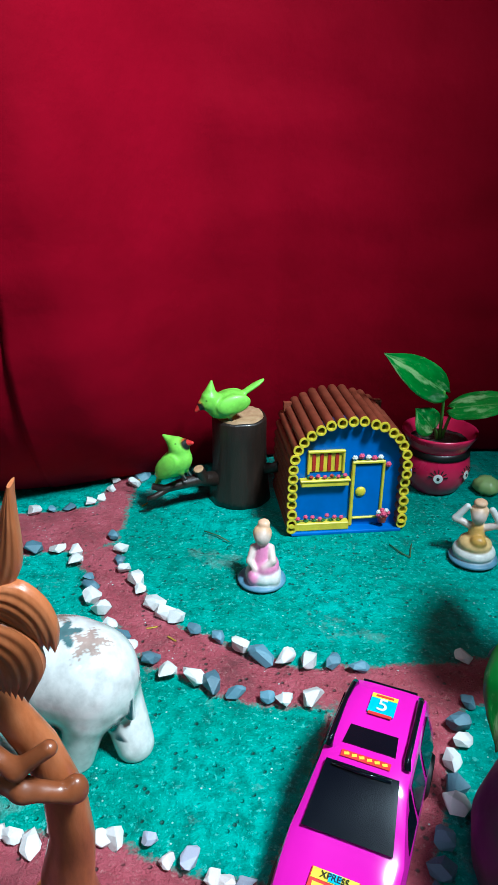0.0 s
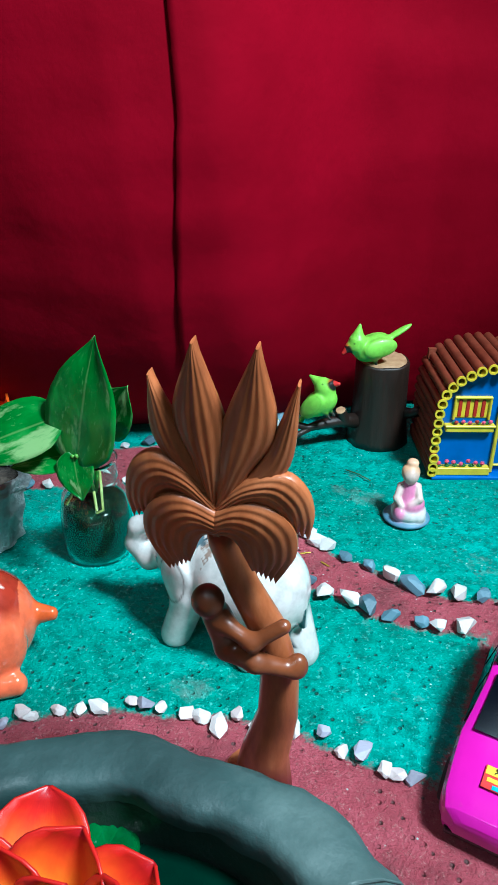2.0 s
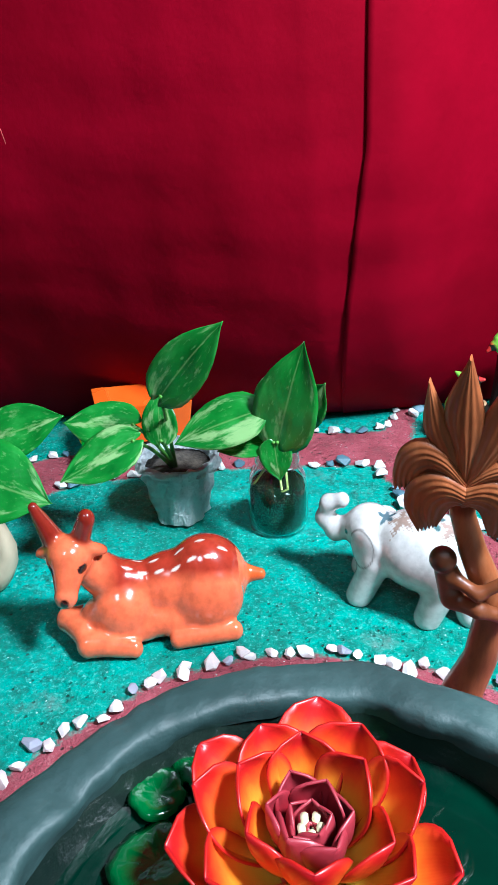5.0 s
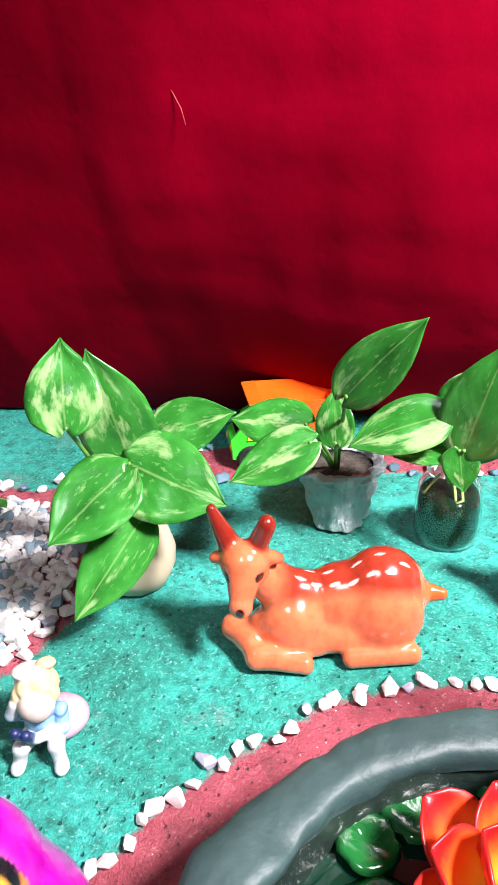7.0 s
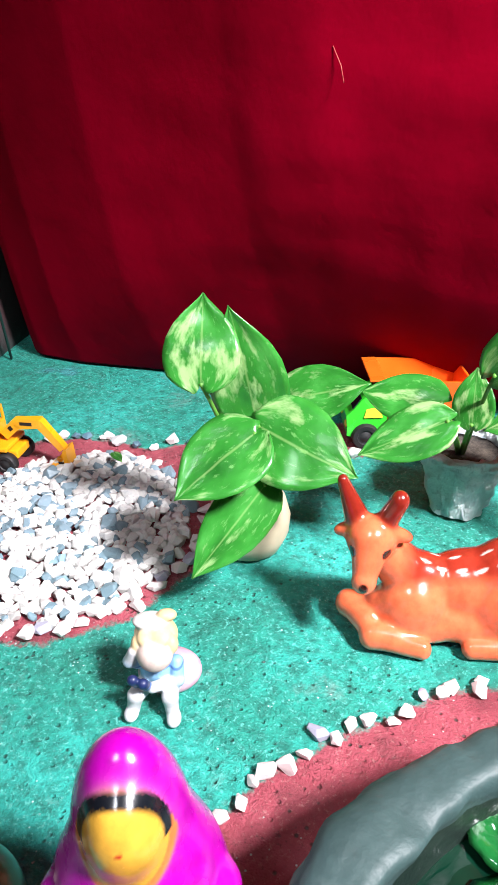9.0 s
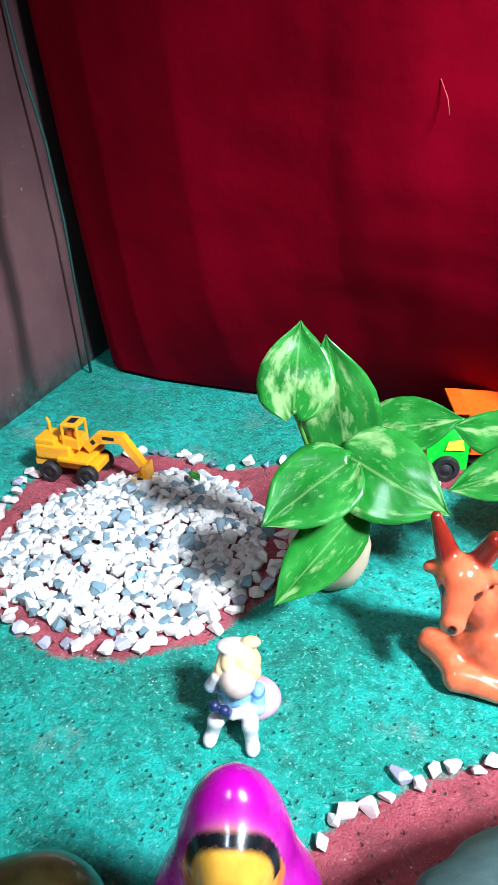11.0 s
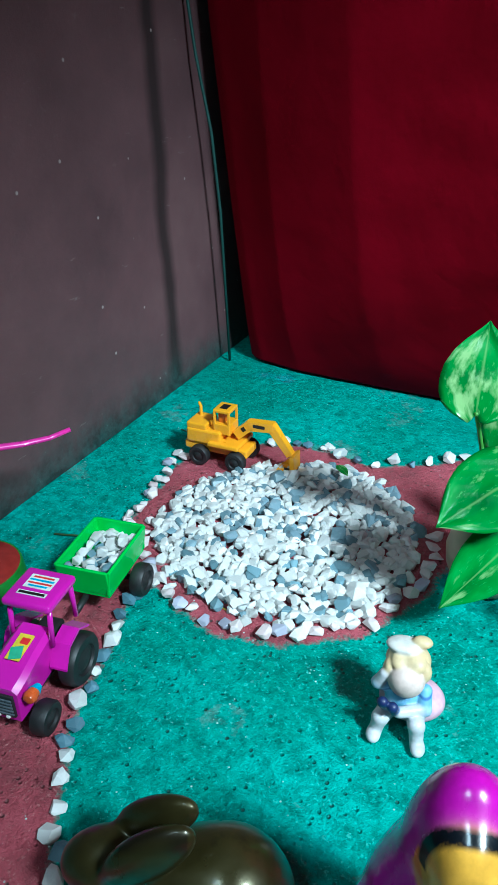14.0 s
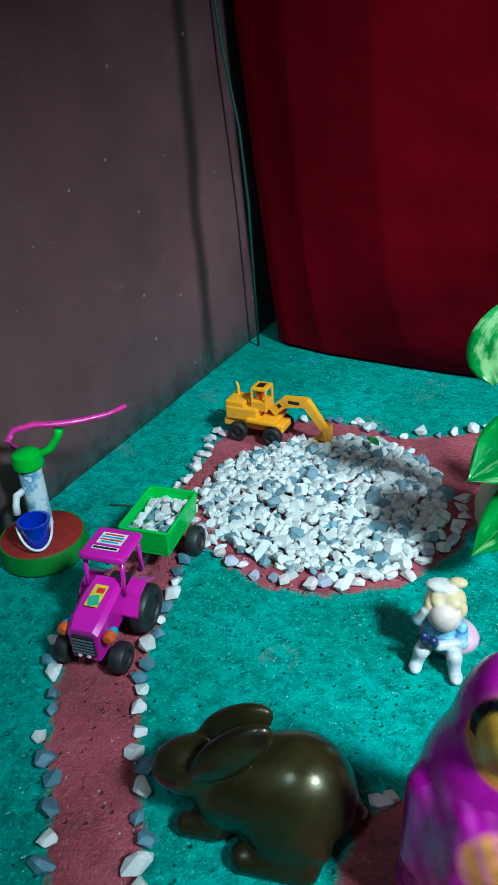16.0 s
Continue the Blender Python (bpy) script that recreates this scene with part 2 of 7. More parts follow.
RIGHT_EDGE = [(0.20, 0.335), (0.15, 0.345), (0.122, 0.341), (0.118, 0.330), (0.114, 0.320), (0.109, 0.307), (0.102, 0.282), (0.097, 0.269), (0.091, 0.250), (0.085, 0.225)]
POND_EDGE = [(-0.345, -0.01), (-0.328, 0.025), (-0.314, 0.056), (-0.305, 0.066), (-0.303, 0.082), (-0.297, 0.098), (-0.291, 0.113), (-0.282, 0.129), (-0.268, 0.148), (-0.255, 0.171), (-0.246, 0.185), (-0.226, 0.203), (-0.210, 0.213), (-0.191, 0.225), (-0.170, 0.233), (-0.140, 0.239), (-0.119, 0.241), (-0.086, 0.245), (-0.051, 0.243), (-0.029, 0.233), (-0.004, 0.230), (0.016, 0.228)]
LEFT_IN = [(-0.553, 0.083), (-0.563, 0.076), (-0.562, 0.055), (-0.542, 0.030), (-0.524, 0.006), (-0.512, -0.015), (-0.492, -0.034), (-0.467, -0.053), (-0.447, -0.067), (-0.427, -0.081), (-0.408, -0.092), (-0.385, -0.108), (-0.345, -0.14)]
LEFT_OUT = [(-0.557, -0.058), (-0.532, -0.067), (-0.516, -0.081), (-0.483, -0.102), (-0.455, -0.114), (-0.434, -0.128), (-0.40, -0.15), (-0.36, -0.185)]
RING_LEFT = [(-0.635, 0.100), (-0.653, 0.129), (-0.663, 0.153), (-0.677, 0.173), (-0.684, 0.188), (-0.693, 0.209)]
RING_TOP = [(-0.690, 0.235), (-0.655, 0.275), (-0.628, 0.297), (-0.603, 0.306)]
GRAVEL = (-0.540, 0.186, 0.106)
POND = (-0.102, 0.030, 0.138)

ROADS = [
    BACK_UP[:9] + [(-0.154, 0.556), (-0.150, 0.59), (-0.143, 0.64), (-0.121, 0.63), (-0.126, 0.587), (-0.121, 0.50), (-0.145, 0.476), (-0.15, 0.484)] + BACK_LOW[::-1],
    BEND_LOW + [(0.10, 0.345), (0.10, 0.375)] + BEND_UP[::-1],
    [(0.047, 0.336), (0.069, 0.368), (0.133, 0.381)] + RIGHT_UP[1:] + RIGHT_EDGE + [(0.07, 0.10), (-0.02, 0.10), (0.016, 0.228)],
    POND_EDGE + [(0.08, 0.18), (0.08, -0.15), (-0.25, -0.2)],
    LEFT_IN + LEFT_OUT[::-1] + [(-0.60, 0.02), (-0.635, 0.10)],
    [(-0.563, 0.076)] + [(-0.60, 0.03)] + RING_LEFT + RING_TOP + [(-0.558, 0.312), (-0.50, 0.31), (-0.455, 0.30), (-0.432, 0.25), (-0.424, 0.20), (-0.43, 0.14), (-0.46, 0.10), (-0.50, 0.073)],
]


def inside_distance(px, py, poly):
    """Metres from the points to the polygon's edge, positive inside."""
    best = np.full(px.shape, 1e9)
    odd = np.zeros(px.shape, bool)
    for (ax, ay), (bx, by) in zip(poly, poly[1:] + poly[:1]):
        dx, dy = bx - ax, by - ay
        t = np.clip(((px - ax) * dx + (py - ay) * dy) / (dx * dx + dy * dy + 1e-12), 0, 1)
        best = np.minimum(best, np.hypot(px - ax - t * dx, py - ay - t * dy))
        if dy:
            odd ^= ((ay > py) != (by > py)) & (px < (bx - ax) * (py - ay) / dy + ax)
    return np.where(odd, best, -best)


def floor_mesh():
    """One sheet: fine under the garden, coarse out to the room's walls."""
    xs = np.concatenate([np.linspace(-1.3, -0.9, 6)[:-1], np.arange(-0.9, 0.4, 0.004), np.linspace(0.4, 1.6, 9)])
    ys = np.concatenate([np.linspace(-1.5, -0.25, 9)[:-1], np.arange(-0.25, 0.72, 0.004), np.linspace(0.72, 0.95, 4)])
    gx, gy = np.meshgrid(xs, ys)
    road = np.full(gx.shape, -1.0)
    for poly in ROADS:
        road = np.maximum(road, inside_distance(gx, gy, poly))
    road = np.clip(road, -0.03, 0.03)
    lift = np.array([[noise.noise((x * 9, y * 9, 0)) * 0.0012 + noise.noise((x * 40, y * 40, 3)) * 0.0006 for x in xs] for y in ys])
    gz = lift + 0.0012 * np.clip(road / 0.01, 0, 1)
    w, h = len(xs), len(ys)
    verts = np.stack([gx.ravel(), gy.ravel(), gz.ravel()], 1)
    i = (np.arange(h - 1)[:, None] * w + np.arange(w - 1)[None, :]).ravel()
    faces = np.stack([i, i + 1, i + 1 + w, i + w], 1)
    me = bpy.data.meshes.new("ground")
    me.from_pydata(verts.tolist(), [], faces.tolist())
    layer = me.attributes.new("road", "FLOAT", "POINT")
    layer.data.foreach_set("value", road.ravel().astype(np.float32))
    me.materials.append(FLOOR_PAINT)
    me.shade_smooth()
    return tagged(new("ground", me), "rough cement floor painted green with red paths", "floor", kind="structure")


ground = floor_mesh()

# left wall, running forward from the corner
WALL_FOOT, WALL_WAY = Vector((-0.862, 0.402, 0)), Vector((0.372, -0.928, 0))


def wall(name, a, b, height, thick, material, label, steps=2):
    """An upright slab whose face runs from a to b; its thickness lies to the left of that way."""
    a, b = Vector(a), Vector(b)
    way = (b - a).normalized()
    side = Vector((-way.y, way.x, 0)) * thick
    bm = bmesh.new()
    c = [bm.verts.new(p) for p in (a, b, b + side, a + side)]
    up = [bm.verts.new(v.co + Vector((0, 0, height))) for v in c]
    bm.faces.new(c)
    bm.faces.new(up)
    for k in range(4):
        bm.faces.new((c[k], c[(k + 1) % 4], up[(k + 1) % 4], up[k]))
    return tagged(part(name, bm, material), label, "wall", kind="structure")


ROOM_PAINT = painted("room_paint", (0.14, 0.12, 0.115), 0.6, 12.0)
near_end = WALL_FOOT + WALL_WAY * 2.0
far_end = WALL_FOOT - WALL_WAY * 0.5
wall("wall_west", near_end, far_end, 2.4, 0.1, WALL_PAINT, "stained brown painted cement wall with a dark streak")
wall("wall_north", far_end, (1.6, far_end.y, 0), 2.4, 0.1, ROOM_PAINT, "plain painted wall behind the curtain")
wall("wall_east", (1.6, far_end.y, 0), (1.6, near_end.y, 0), 2.4, 0.1, ROOM_PAINT, "plain painted wall of the room")
wall("wall_south", (1.6, near_end.y, 0), near_end, 2.4, 0.1, ROOM_PAINT, "plain painted wall of the room")
bm = box(bmesh.new(), (3.2, 2.8, 0.08), pose(0.3, -0.3, 2.44))
tagged(part("ceiling", bm, ROOM_PAINT), "plain painted ceiling", "ceiling", kind="structure")


def curtain_base(x):
    xs = [-0.95, -0.862, -0.75, -0.63, -0.5, -0.3, -0.2, -0.1, 0.0, 0.1, 0.3, 0.6]
    ys = [0.400, 0.408, 0.424, 0.462, 0.506, 0.558, 0.585, 0.630, 0.672, 0.695, 0.715, 0.73]
    return float(np.interp(x, xs, ys))


def curtain_point(x, z):
    """The hanging cloth leans forward as it rises and is thrown in slanting folds."""
    k = min(1.0, max(0.0, (x + 0.862) / 0.62))
    k = k * k * (3 - 2 * k)
    back = min(1.0, max(0.0, (x + 0.15) / 0.10))
    back = 1 - 0.5 * back * back * (3 - 2 * back)
    lean = 0.20 * (1 - math.exp(-z / 0.15)) * k * back + (0.035 * (1 - math.exp(-z / 0.05)) * min(1.0, max(0.0, (x + 0.84) / 0.2)) + 0.10 * z) * (1 - k)
    rise = min(1.0, 0.25 + z / 0.25)
    ridge = -0.41 - 0.3 * (0.32 - z) - 6.0 * max(0.0, 0.24 - z) ** 2
    fold = 0.013 * math.tanh((x - ridge) / 0.045) + 0.006 * math.sin((x - 0.2 * z) * 11.0 + 1.9) + 0.006 * noise.noise((x * 5, z * 3, 5))
    fold += 0.0022 * noise.noise((x * 9, z * 34, 2)) + 0.0016 * noise.noise((x * 26, z * 8, 2))
    fold *= 0.15 + 0.85 * min(1.0, max(0.0, (x + 0.75) / 0.45))
    y = curtain_base(x) - lean + fold * rise
    return Vector((x, y, z))


def build_curtain():
    """Two lengths of cloth; the edge of one hangs over the other."""
    root = thing("curtain", pose(0, 0, 0), "deep red satin curtain hanging to the floor", "curtain")
    zs = np.concatenate([[0.004, 0.006, 0.010], np.linspace(0.016, 1.15, 110)])
    seam = lambda z: -0.200 + 0.13 * min(z, 0.28)
    for name, ends, front in (("under_cloth", (-0.832, 0.03), 0.0), ("over_cloth", (0.0, 0.62), 0.0010)):
        bm = bmesh.new()
        rows = []
        n = 190
        for z in zs:
            z = float(z)
            a, b = (ends[0] - 0.03 * min(z, 0.35), seam(z) + ends[1]) if not front else (seam(z), ends[1])
            row = []
            for k in range(n + 1):
                x = a + (b - a) * k / n
                p = curtain_point(x, z)
                near = math.exp(-abs(x - seam(z)) / 0.02)
                p.y -= front + (0.0006 * near if front else 0.0)
                if not front:
                    turn_in = max(0.0, 1 - (x - a) / 0.03)
                    p += Vector((0, 0.012 * turn_in ** 2, 0))
                row.append(bm.verts.new(p))
            rows.append(row)
        for a, b in zip(rows, rows[1:]):
            for k in range(n):
                bm.faces.new((a[k], a[k + 1], b[k + 1], b[k]))
        ob = part(name, bm, CLOTH, root, smooth=True)
        mod = ob.modifiers.new("cloth", "SOLIDIFY")
        mod.thickness, mod.offset = 0.0006, -1.0
    bm = bmesh.new()
    tube(bm, [curtain_point(seam(float(z)) + 0.007, float(z)) - Vector((0, 0.0014, 0)) for z in zs], 0.0005, 6)
    part("hem_stitch", bm, CLOTH, root, "stitched hem", True)
    return root


curtain = build_curtain()
spot = curtain_point(-0.41, 0.30) + Vector((0, -0.0035, 0))
part("loose_thread", tube(bmesh.new(), [spot + Vector((-0.006, 0, 0.011)), spot, spot + Vector((0.003, -0.001, -0.010))], 0.0003, 6), painted("pale_thread", (0.5, 0.08, 0.07), 0.7), curtain, "pale loose thread", True)
bm = tube(bmesh.new(), [(-0.842, 0.335, 0.60), (-0.836, 0.345, 0.42), (-0.829, 0.353, 0.33), (-0.823, 0.364, 0.26), (-0.826, 0.375, 0.18), (-0.838, 0.392, 0.002)], 0.0016, 8)
tagged(part("cord", bm, painted("green_cord", (0.02, 0.07, 0.06), 0.5), smooth=True), "thin dark green cord hanging in the corner", "cord")
bm = tube(bmesh.new(), [(-0.9, 0.31, 1.16), (0.0, 0.47, 1.16), (0.64, 0.54, 1.16)], 0.008, 12)
tagged(part("curtain_rod", bm, painted("dull_steel", (0.3, 0.3, 0.3), 0.4, metal=0.8), smooth=50), "dull steel rod holding the curtain", "rod")

# ---- sculpting: one smooth mesh from blended round forms ----
def ball(c, r, colour, turn=(0, 0, 0)):
    return ("ball", c, (r, r, r) if isinstance(r, (int, float)) else r, colour, turn)


def limb(a, b, ra, rb, colour):
    return ("limb", a, b, ra, rb, colour)


def sculpt(name, forms, material, m, cell=0.0011, blend=0.004, paint=None, spread=0.0012, floor=True):
    """Blends balls and limbs into one skin; each point takes the colour of the forms near it."""
    low, high = np.full(3, 9.0), np.full(3, -9.0)
    for f in forms:
        pts = [(f[1], max(f[2]))] if f[0] == "ball" else [(f[1], f[3]), (f[2], f[4])]
        for c, r in pts:
            low, high = np.minimum(low, np.array(c) - r), np.maximum(high, np.array(c) + r)
    low, high = low - 0.006, high + 0.006
    n = np.ceil((high - low) / cell).astype(int) + 1
    axes = [low[i] + cell * np.arange(n[i]) for i in range(3)]
    grid = np.meshgrid(*axes, indexing="ij")

    def distances(x, y, z, f):
        if f[0] == "ball":
            _, c, r, _, turn = f
            back = Euler([radians(t) for t in turn]).to_matrix().transposed()
            d = [x - c[0], y - c[1], z - c[2]]
            q = [sum(back[i][k] * d[k] for k in range(3)) for i in range(3)]
            k0 = np.sqrt(sum((q[i] / r[i]) ** 2 for i in range(3)))
            k1 = np.sqrt(sum((q[i] / r[i] ** 2) ** 2 for i in range(3))) + 1e-9
            return k0 * (k0 - 1) / k1
        _, a, b, ra, rb, _ = f
        ab = [b[i] - a[i] for i in range(3)]
        h = np.clip(((x - a[0]) * ab[0] + (y - a[1]) * ab[1] + (z - a[2]) * ab[2]) / (sum(v * v for v in ab) + 1e-12), 0, 1)
        return np.sqrt((x - a[0] - h * ab[0]) ** 2 + (y - a[1] - h * ab[1]) ** 2 + (z - a[2] - h * ab[2]) ** 2) - (ra + (rb - ra) * h)

    field = None
    for f in forms:
        d = distances(*grid, f)
        if field is None:
            field = d
        else:
            h = np.clip(0.5 + 0.5 * (field - d) / blend, 0, 1)
            field = field * (1 - h) + d * h - blend * h * (1 - h)
    if floor:
        field = np.maximum(field, -grid[2])
    full = field < 0
    # one vertex for every cell that the skin crosses
    cn = n - 1
    total, count = np.zeros((*cn, 3)), np.zeros(cn)
    corner = lambda a, o: a[o[0]:o[0] + cn[0], o[1]:o[1] + cn[1], o[2]:o[2] + cn[2]]
    offs = [(i, j, k) for i in (0, 1) for j in (0, 1) for k in (0, 1)]
    for o in offs:
        for ax in range(3):
            if o[ax]:
                continue
            q = list(o)
            q[ax] = 1
            fa, fb = corner(field, o), corner(field, q)
            cross = (fa < 0) != (fb < 0)
            t = np.where(cross, fa / np.where(cross, fa - fb, 1), 0)
            for i in range(3):
                total[..., i] += np.where(cross, o[i] + (t if i == ax else 0), 0)
            count += cross
    ids = -np.ones(cn, int)
    on = count > 0
    ids[on] = np.arange(on.sum())
    where = np.stack(np.nonzero(on), 1)
    verts = low + cell * (where + total[on] / count[on][:, None])
    faces = []
    for ax in range(3):
        u, v = (ax + 1) % 3, (ax + 2) % 3
        s0 = [slice(1, None)] * 3
        s0[ax] = slice(0, -1)
        s1 = list(s0)
        s1[ax] = slice(1, None)
        a, b = full[tuple(s0)], full[tuple(s1)]
        for flip in (False, True):
            hit = np.stack(np.nonzero((a & ~b) if not flip else (~a & b)), 1)
            if not len(hit):
                continue
            base = hit + 1
            base[:, ax] -= 1
            keep = np.all((base < cn), axis=1)
            base = base[keep]
            cellat = lambda du, dv: tuple(base[:, i] - (du if i == u else 0) - (dv if i == v else 0) for i in range(3))
            quad = np.stack([ids[cellat(1, 1)], ids[cellat(0, 1)], ids[cellat(0, 0)], ids[cellat(1, 0)]], 1)
            faces.append(quad[:, ::-1] if flip else quad)
    faces = np.concatenate(faces)
    faces = faces[(faces >= 0).all(1)]
    weight, colour = np.zeros(len(verts)), np.zeros((len(verts), 3))
    for f in forms:
        d = distances(verts[:, 0], verts[:, 1], verts[:, 2], f)
        w = np.exp(-np.clip(d, -0.004, 0.05) / spread)
        weight += w
        colour += w[:, None] * np.array(f[3] if f[0] == "ball" else f[5])
    colour /= weight[:, None]
    if paint:
        colour = paint(verts[:, 0], verts[:, 1], verts[:, 2], colour)
    me = bpy.data.meshes.new(name)
    me.from_pydata(verts.tolist(), [], faces.tolist())
    layer = me.color_attributes.new("tint", "FLOAT_COLOR", "POINT")
    layer.data.foreach_set("color", np.concatenate([colour, np.ones((len(verts), 1))], 1).ravel().astype(np.float32))
    me.materials.append(material)
    me.shade_smooth()
    ob = new(name, me)
    ob.matrix_basis = m
    return ob


def dab(colour, mask, paint):
    """Lays paint over colour where mask is 1."""
    return colour * (1 - mask[:, None]) + np.array(paint) * mask[:, None]


def soft(d, width):
    return np.clip(0.5 - d / width, 0, 1)


def tinted(name, rough=0.25, coat=0.4, metal=0.0, grain=120.0, bump=0.12, wear=None):
    m = Nodes(name, rough, metal, Coat_Weight=coat, Coat_Roughness=0.12)
    tint = m.attribute("tint")
    shade = m.ramp(m.noise(grain, 5), [(0.3, 0.72), (0.6, 1.0)])
    col = m.mix(1.0, tint, shade, "MULTIPLY")
    if wear:
        col = m.mix(m.ramp(m.noise(55, 6, rough=0.7), [(0.56, 0.0), (0.72, 0.7)]), col, wear)
    m.set("Roughness", m.ramp(m.noise(70, 4), [(0.3, rough * 0.8), (0.7, rough * 1.5)]))
    m.bump(m.noise(grain * 4, 4), bump, 0.0004)
    return m.done(col)


GLAZE = tinted("glazed_ceramic", 0.16, 0.7)
RESIN = tinted("painted_resin", 0.42, 0.05)
CLAY = tinted("lacquered_clay", 0.22, 0.5)
BRONZE = tinted("aged_bronze", 0.30, 0.25, 0.55, 60.0, 0.2, (0.012, 0.014, 0.006))
PLASTIC = tinted("bird_plastic", 0.38, 0.1)


# ---- leaves ----
def make_leaf_skin():
    m = Nodes("variegated_leaf", 0.28, Coat_Weight=0.5, Coat_Roughness=0.15)
    uv = m.tree.nodes.new("ShaderNodeTexCoord").outputs["UV"]
    r = m.chance()
    shift = m.node("ShaderNodeCombineXYZ", X=m.maths("MULTIPLY", r, 17.0), Y=m.maths("MULTIPLY", r, 31.0), Z=r)
    at = m.node("ShaderNodeVectorMath", i0=uv, i1=shift.outputs[0]).outputs[0]
    stretch = m.node("ShaderNodeMapping", Vector=at)
    stretch.inputs["Scale"].default_value = (1.25, 0.7, 1)
    green = m.ramp(m.noise(2.4, 5, at), [(0.3, (0.010, 0.15, 0.016)), (0.55, (0.028, 0.28, 0.034)), (0.75, (0.07, 0.42, 0.075))])
    blotch = m.ramp(m.noise(2.3, 5, stretch.outputs["Vector"], 0.62), [(0.54, 0.0), (0.63, 0.85)])
    fleck = m.ramp(m.noise(13, 4, stretch.outputs["Vector"], 0.7), [(0.59, 0.0), (0.66, 0.6)])
    col = m.mix(fleck, m.mix(blotch, green, (0.42, 0.66, 0.27)), (0.20, 0.52, 0.15))
    sep = m.node("ShaderNodeSeparateXYZ", Vector=uv)
    rib = m.ramp(m.maths("ABSOLUTE", m.maths("SUBTRACT", sep.outputs["X"], 0.5)), [(0.006, 1.0), (0.022, 0.0)])
    col = m.mix(m.maths("MULTIPLY", rib, 0.35), col, (0.40, 0.62, 0.22))
    side = m.maths("ABSOLUTE", m.maths("SUBTRACT", sep.outputs["X"], 0.5))
    vein = m.node("ShaderNodeTexWave", Scale=2.6, Distortion=0.6)
    vv = m.node("ShaderNodeCombineXYZ", X=0.0, Y=m.maths("SUBTRACT", sep.outputs["Y"], m.maths("MULTIPLY", side, 0.9)), Z=0.0)
    m.plug(vein.inputs["Vector"], vv.outputs[0])
    vein.bands_direction = "Y"
    m.bump(m.maths("ADD", m.maths("MULTIPLY", vein.outputs["Fac"], 0.5), m.noise(24, 4, uv)), 0.12, 0.0010)
    m.set("Transmission Weight", 0.0)
    back = m.node("ShaderNodeBsdfTranslucent", Color=m.mix(0.5, col, (0.25, 0.6, 0.10)))
    blend = m.node("ShaderNodeMixShader", i0=0.36, i1=m.shader.outputs[0], i2=back.outputs[0])
    m.tree.links.new(blend.outputs[0], m.tree.nodes["Material Output"].inputs["Surface"])
    return m.done(col)


LEAF = make_leaf_skin()
STALK = painted("leaf_stalk", (0.10, 0.30, 0.04), 0.45)


def leaf(parent, base, tip, width, face, cup=0.18, droop=0.10, side=0.0):
    """A heart-shaped blade from base to tip, in the parent's space; face: the way its upper side looks."""
    base, tip = Vector(base), Vector(tip)
    way = tip - base
    length = way.length
    way.normalize()
    across = way.cross(Vector(face)).normalized()
    up = across.cross(way).normalized()
    bm = bmesh.new()
    uv = bm.loops.layers.uv.new("uv")
    nu, nv = 12, 24
    rows, seed = [], base.x * 91 + base.z * 57
    for j in range(nv + 1):
        v = j / nv
        half = 0.5 * width * float(np.interp(v, [0, 0.05, 0.12, 0.22, 0.35, 0.5, 0.65, 0.78, 0.88, 0.95, 1], [0.30, 0.66, 0.88, 0.98, 1.0, 0.93, 0.75, 0.50, 0.26, 0.09, 0.0])) + 0.0002
        row = []
        for i in range(nu + 1):
            s = 2 * i / nu - 1
            lobe = -0.12 * length * (1 - v) ** 5 * math.sin(min(1.0, abs(s) * 1.25) * 2.2)
            z = 0.22 * cup * width * (abs(s) ** 1.5) * (0.35 + 0.65 * math.sin(math.pi * v)) - droop * length * (v - 0.4) ** 2
            z += 0.03 * width * noise.noise((s * 1.7 + seed, v * 4, seed))
            p = base + way * (v * length + lobe) + across * (s * half + side * length * v * (1 - v)) + up * z
            row.append((bm.verts.new(p), ((s + 1) / 2, v)))
        rows.append(row)
    for a, b in zip(rows, rows[1:]):
        for i in range(nu):
            quad = (a[i], a[i + 1], b[i + 1], b[i])
            f = bm.faces.new([q[0] for q in quad])
            for loop, q in zip(f.loops, quad):
                loop[uv].uv = q[1]
    ob = part("leaf", bm, LEAF, parent, smooth=True)
    mod = ob.modifiers.new("blade", "SOLIDIFY")
    mod.thickness = 0.0005
    return ob


def stalk(parent, a, b, r=0.0014, bow=(0, 0, 0.008)):
    a, b, bow = Vector(a), Vector(b), Vector(bow)
    pts = [a.lerp(b, t) + bow * (4 * t * (1 - t)) for t in (0, 0.2, 0.4, 0.6, 0.8, 1)]
    return part("stalk", tube(bmesh.new(), pts, [r * (1.25 - 0.4 * t / 5) for t in range(6)], 8), STALK, parent, smooth=True)


def at_foot(x, y, *points):
    """World points as places in a thing that stands at x, y on the floor."""
    return [(p[0] - x, p[1] - y, p[2]) for p in points]

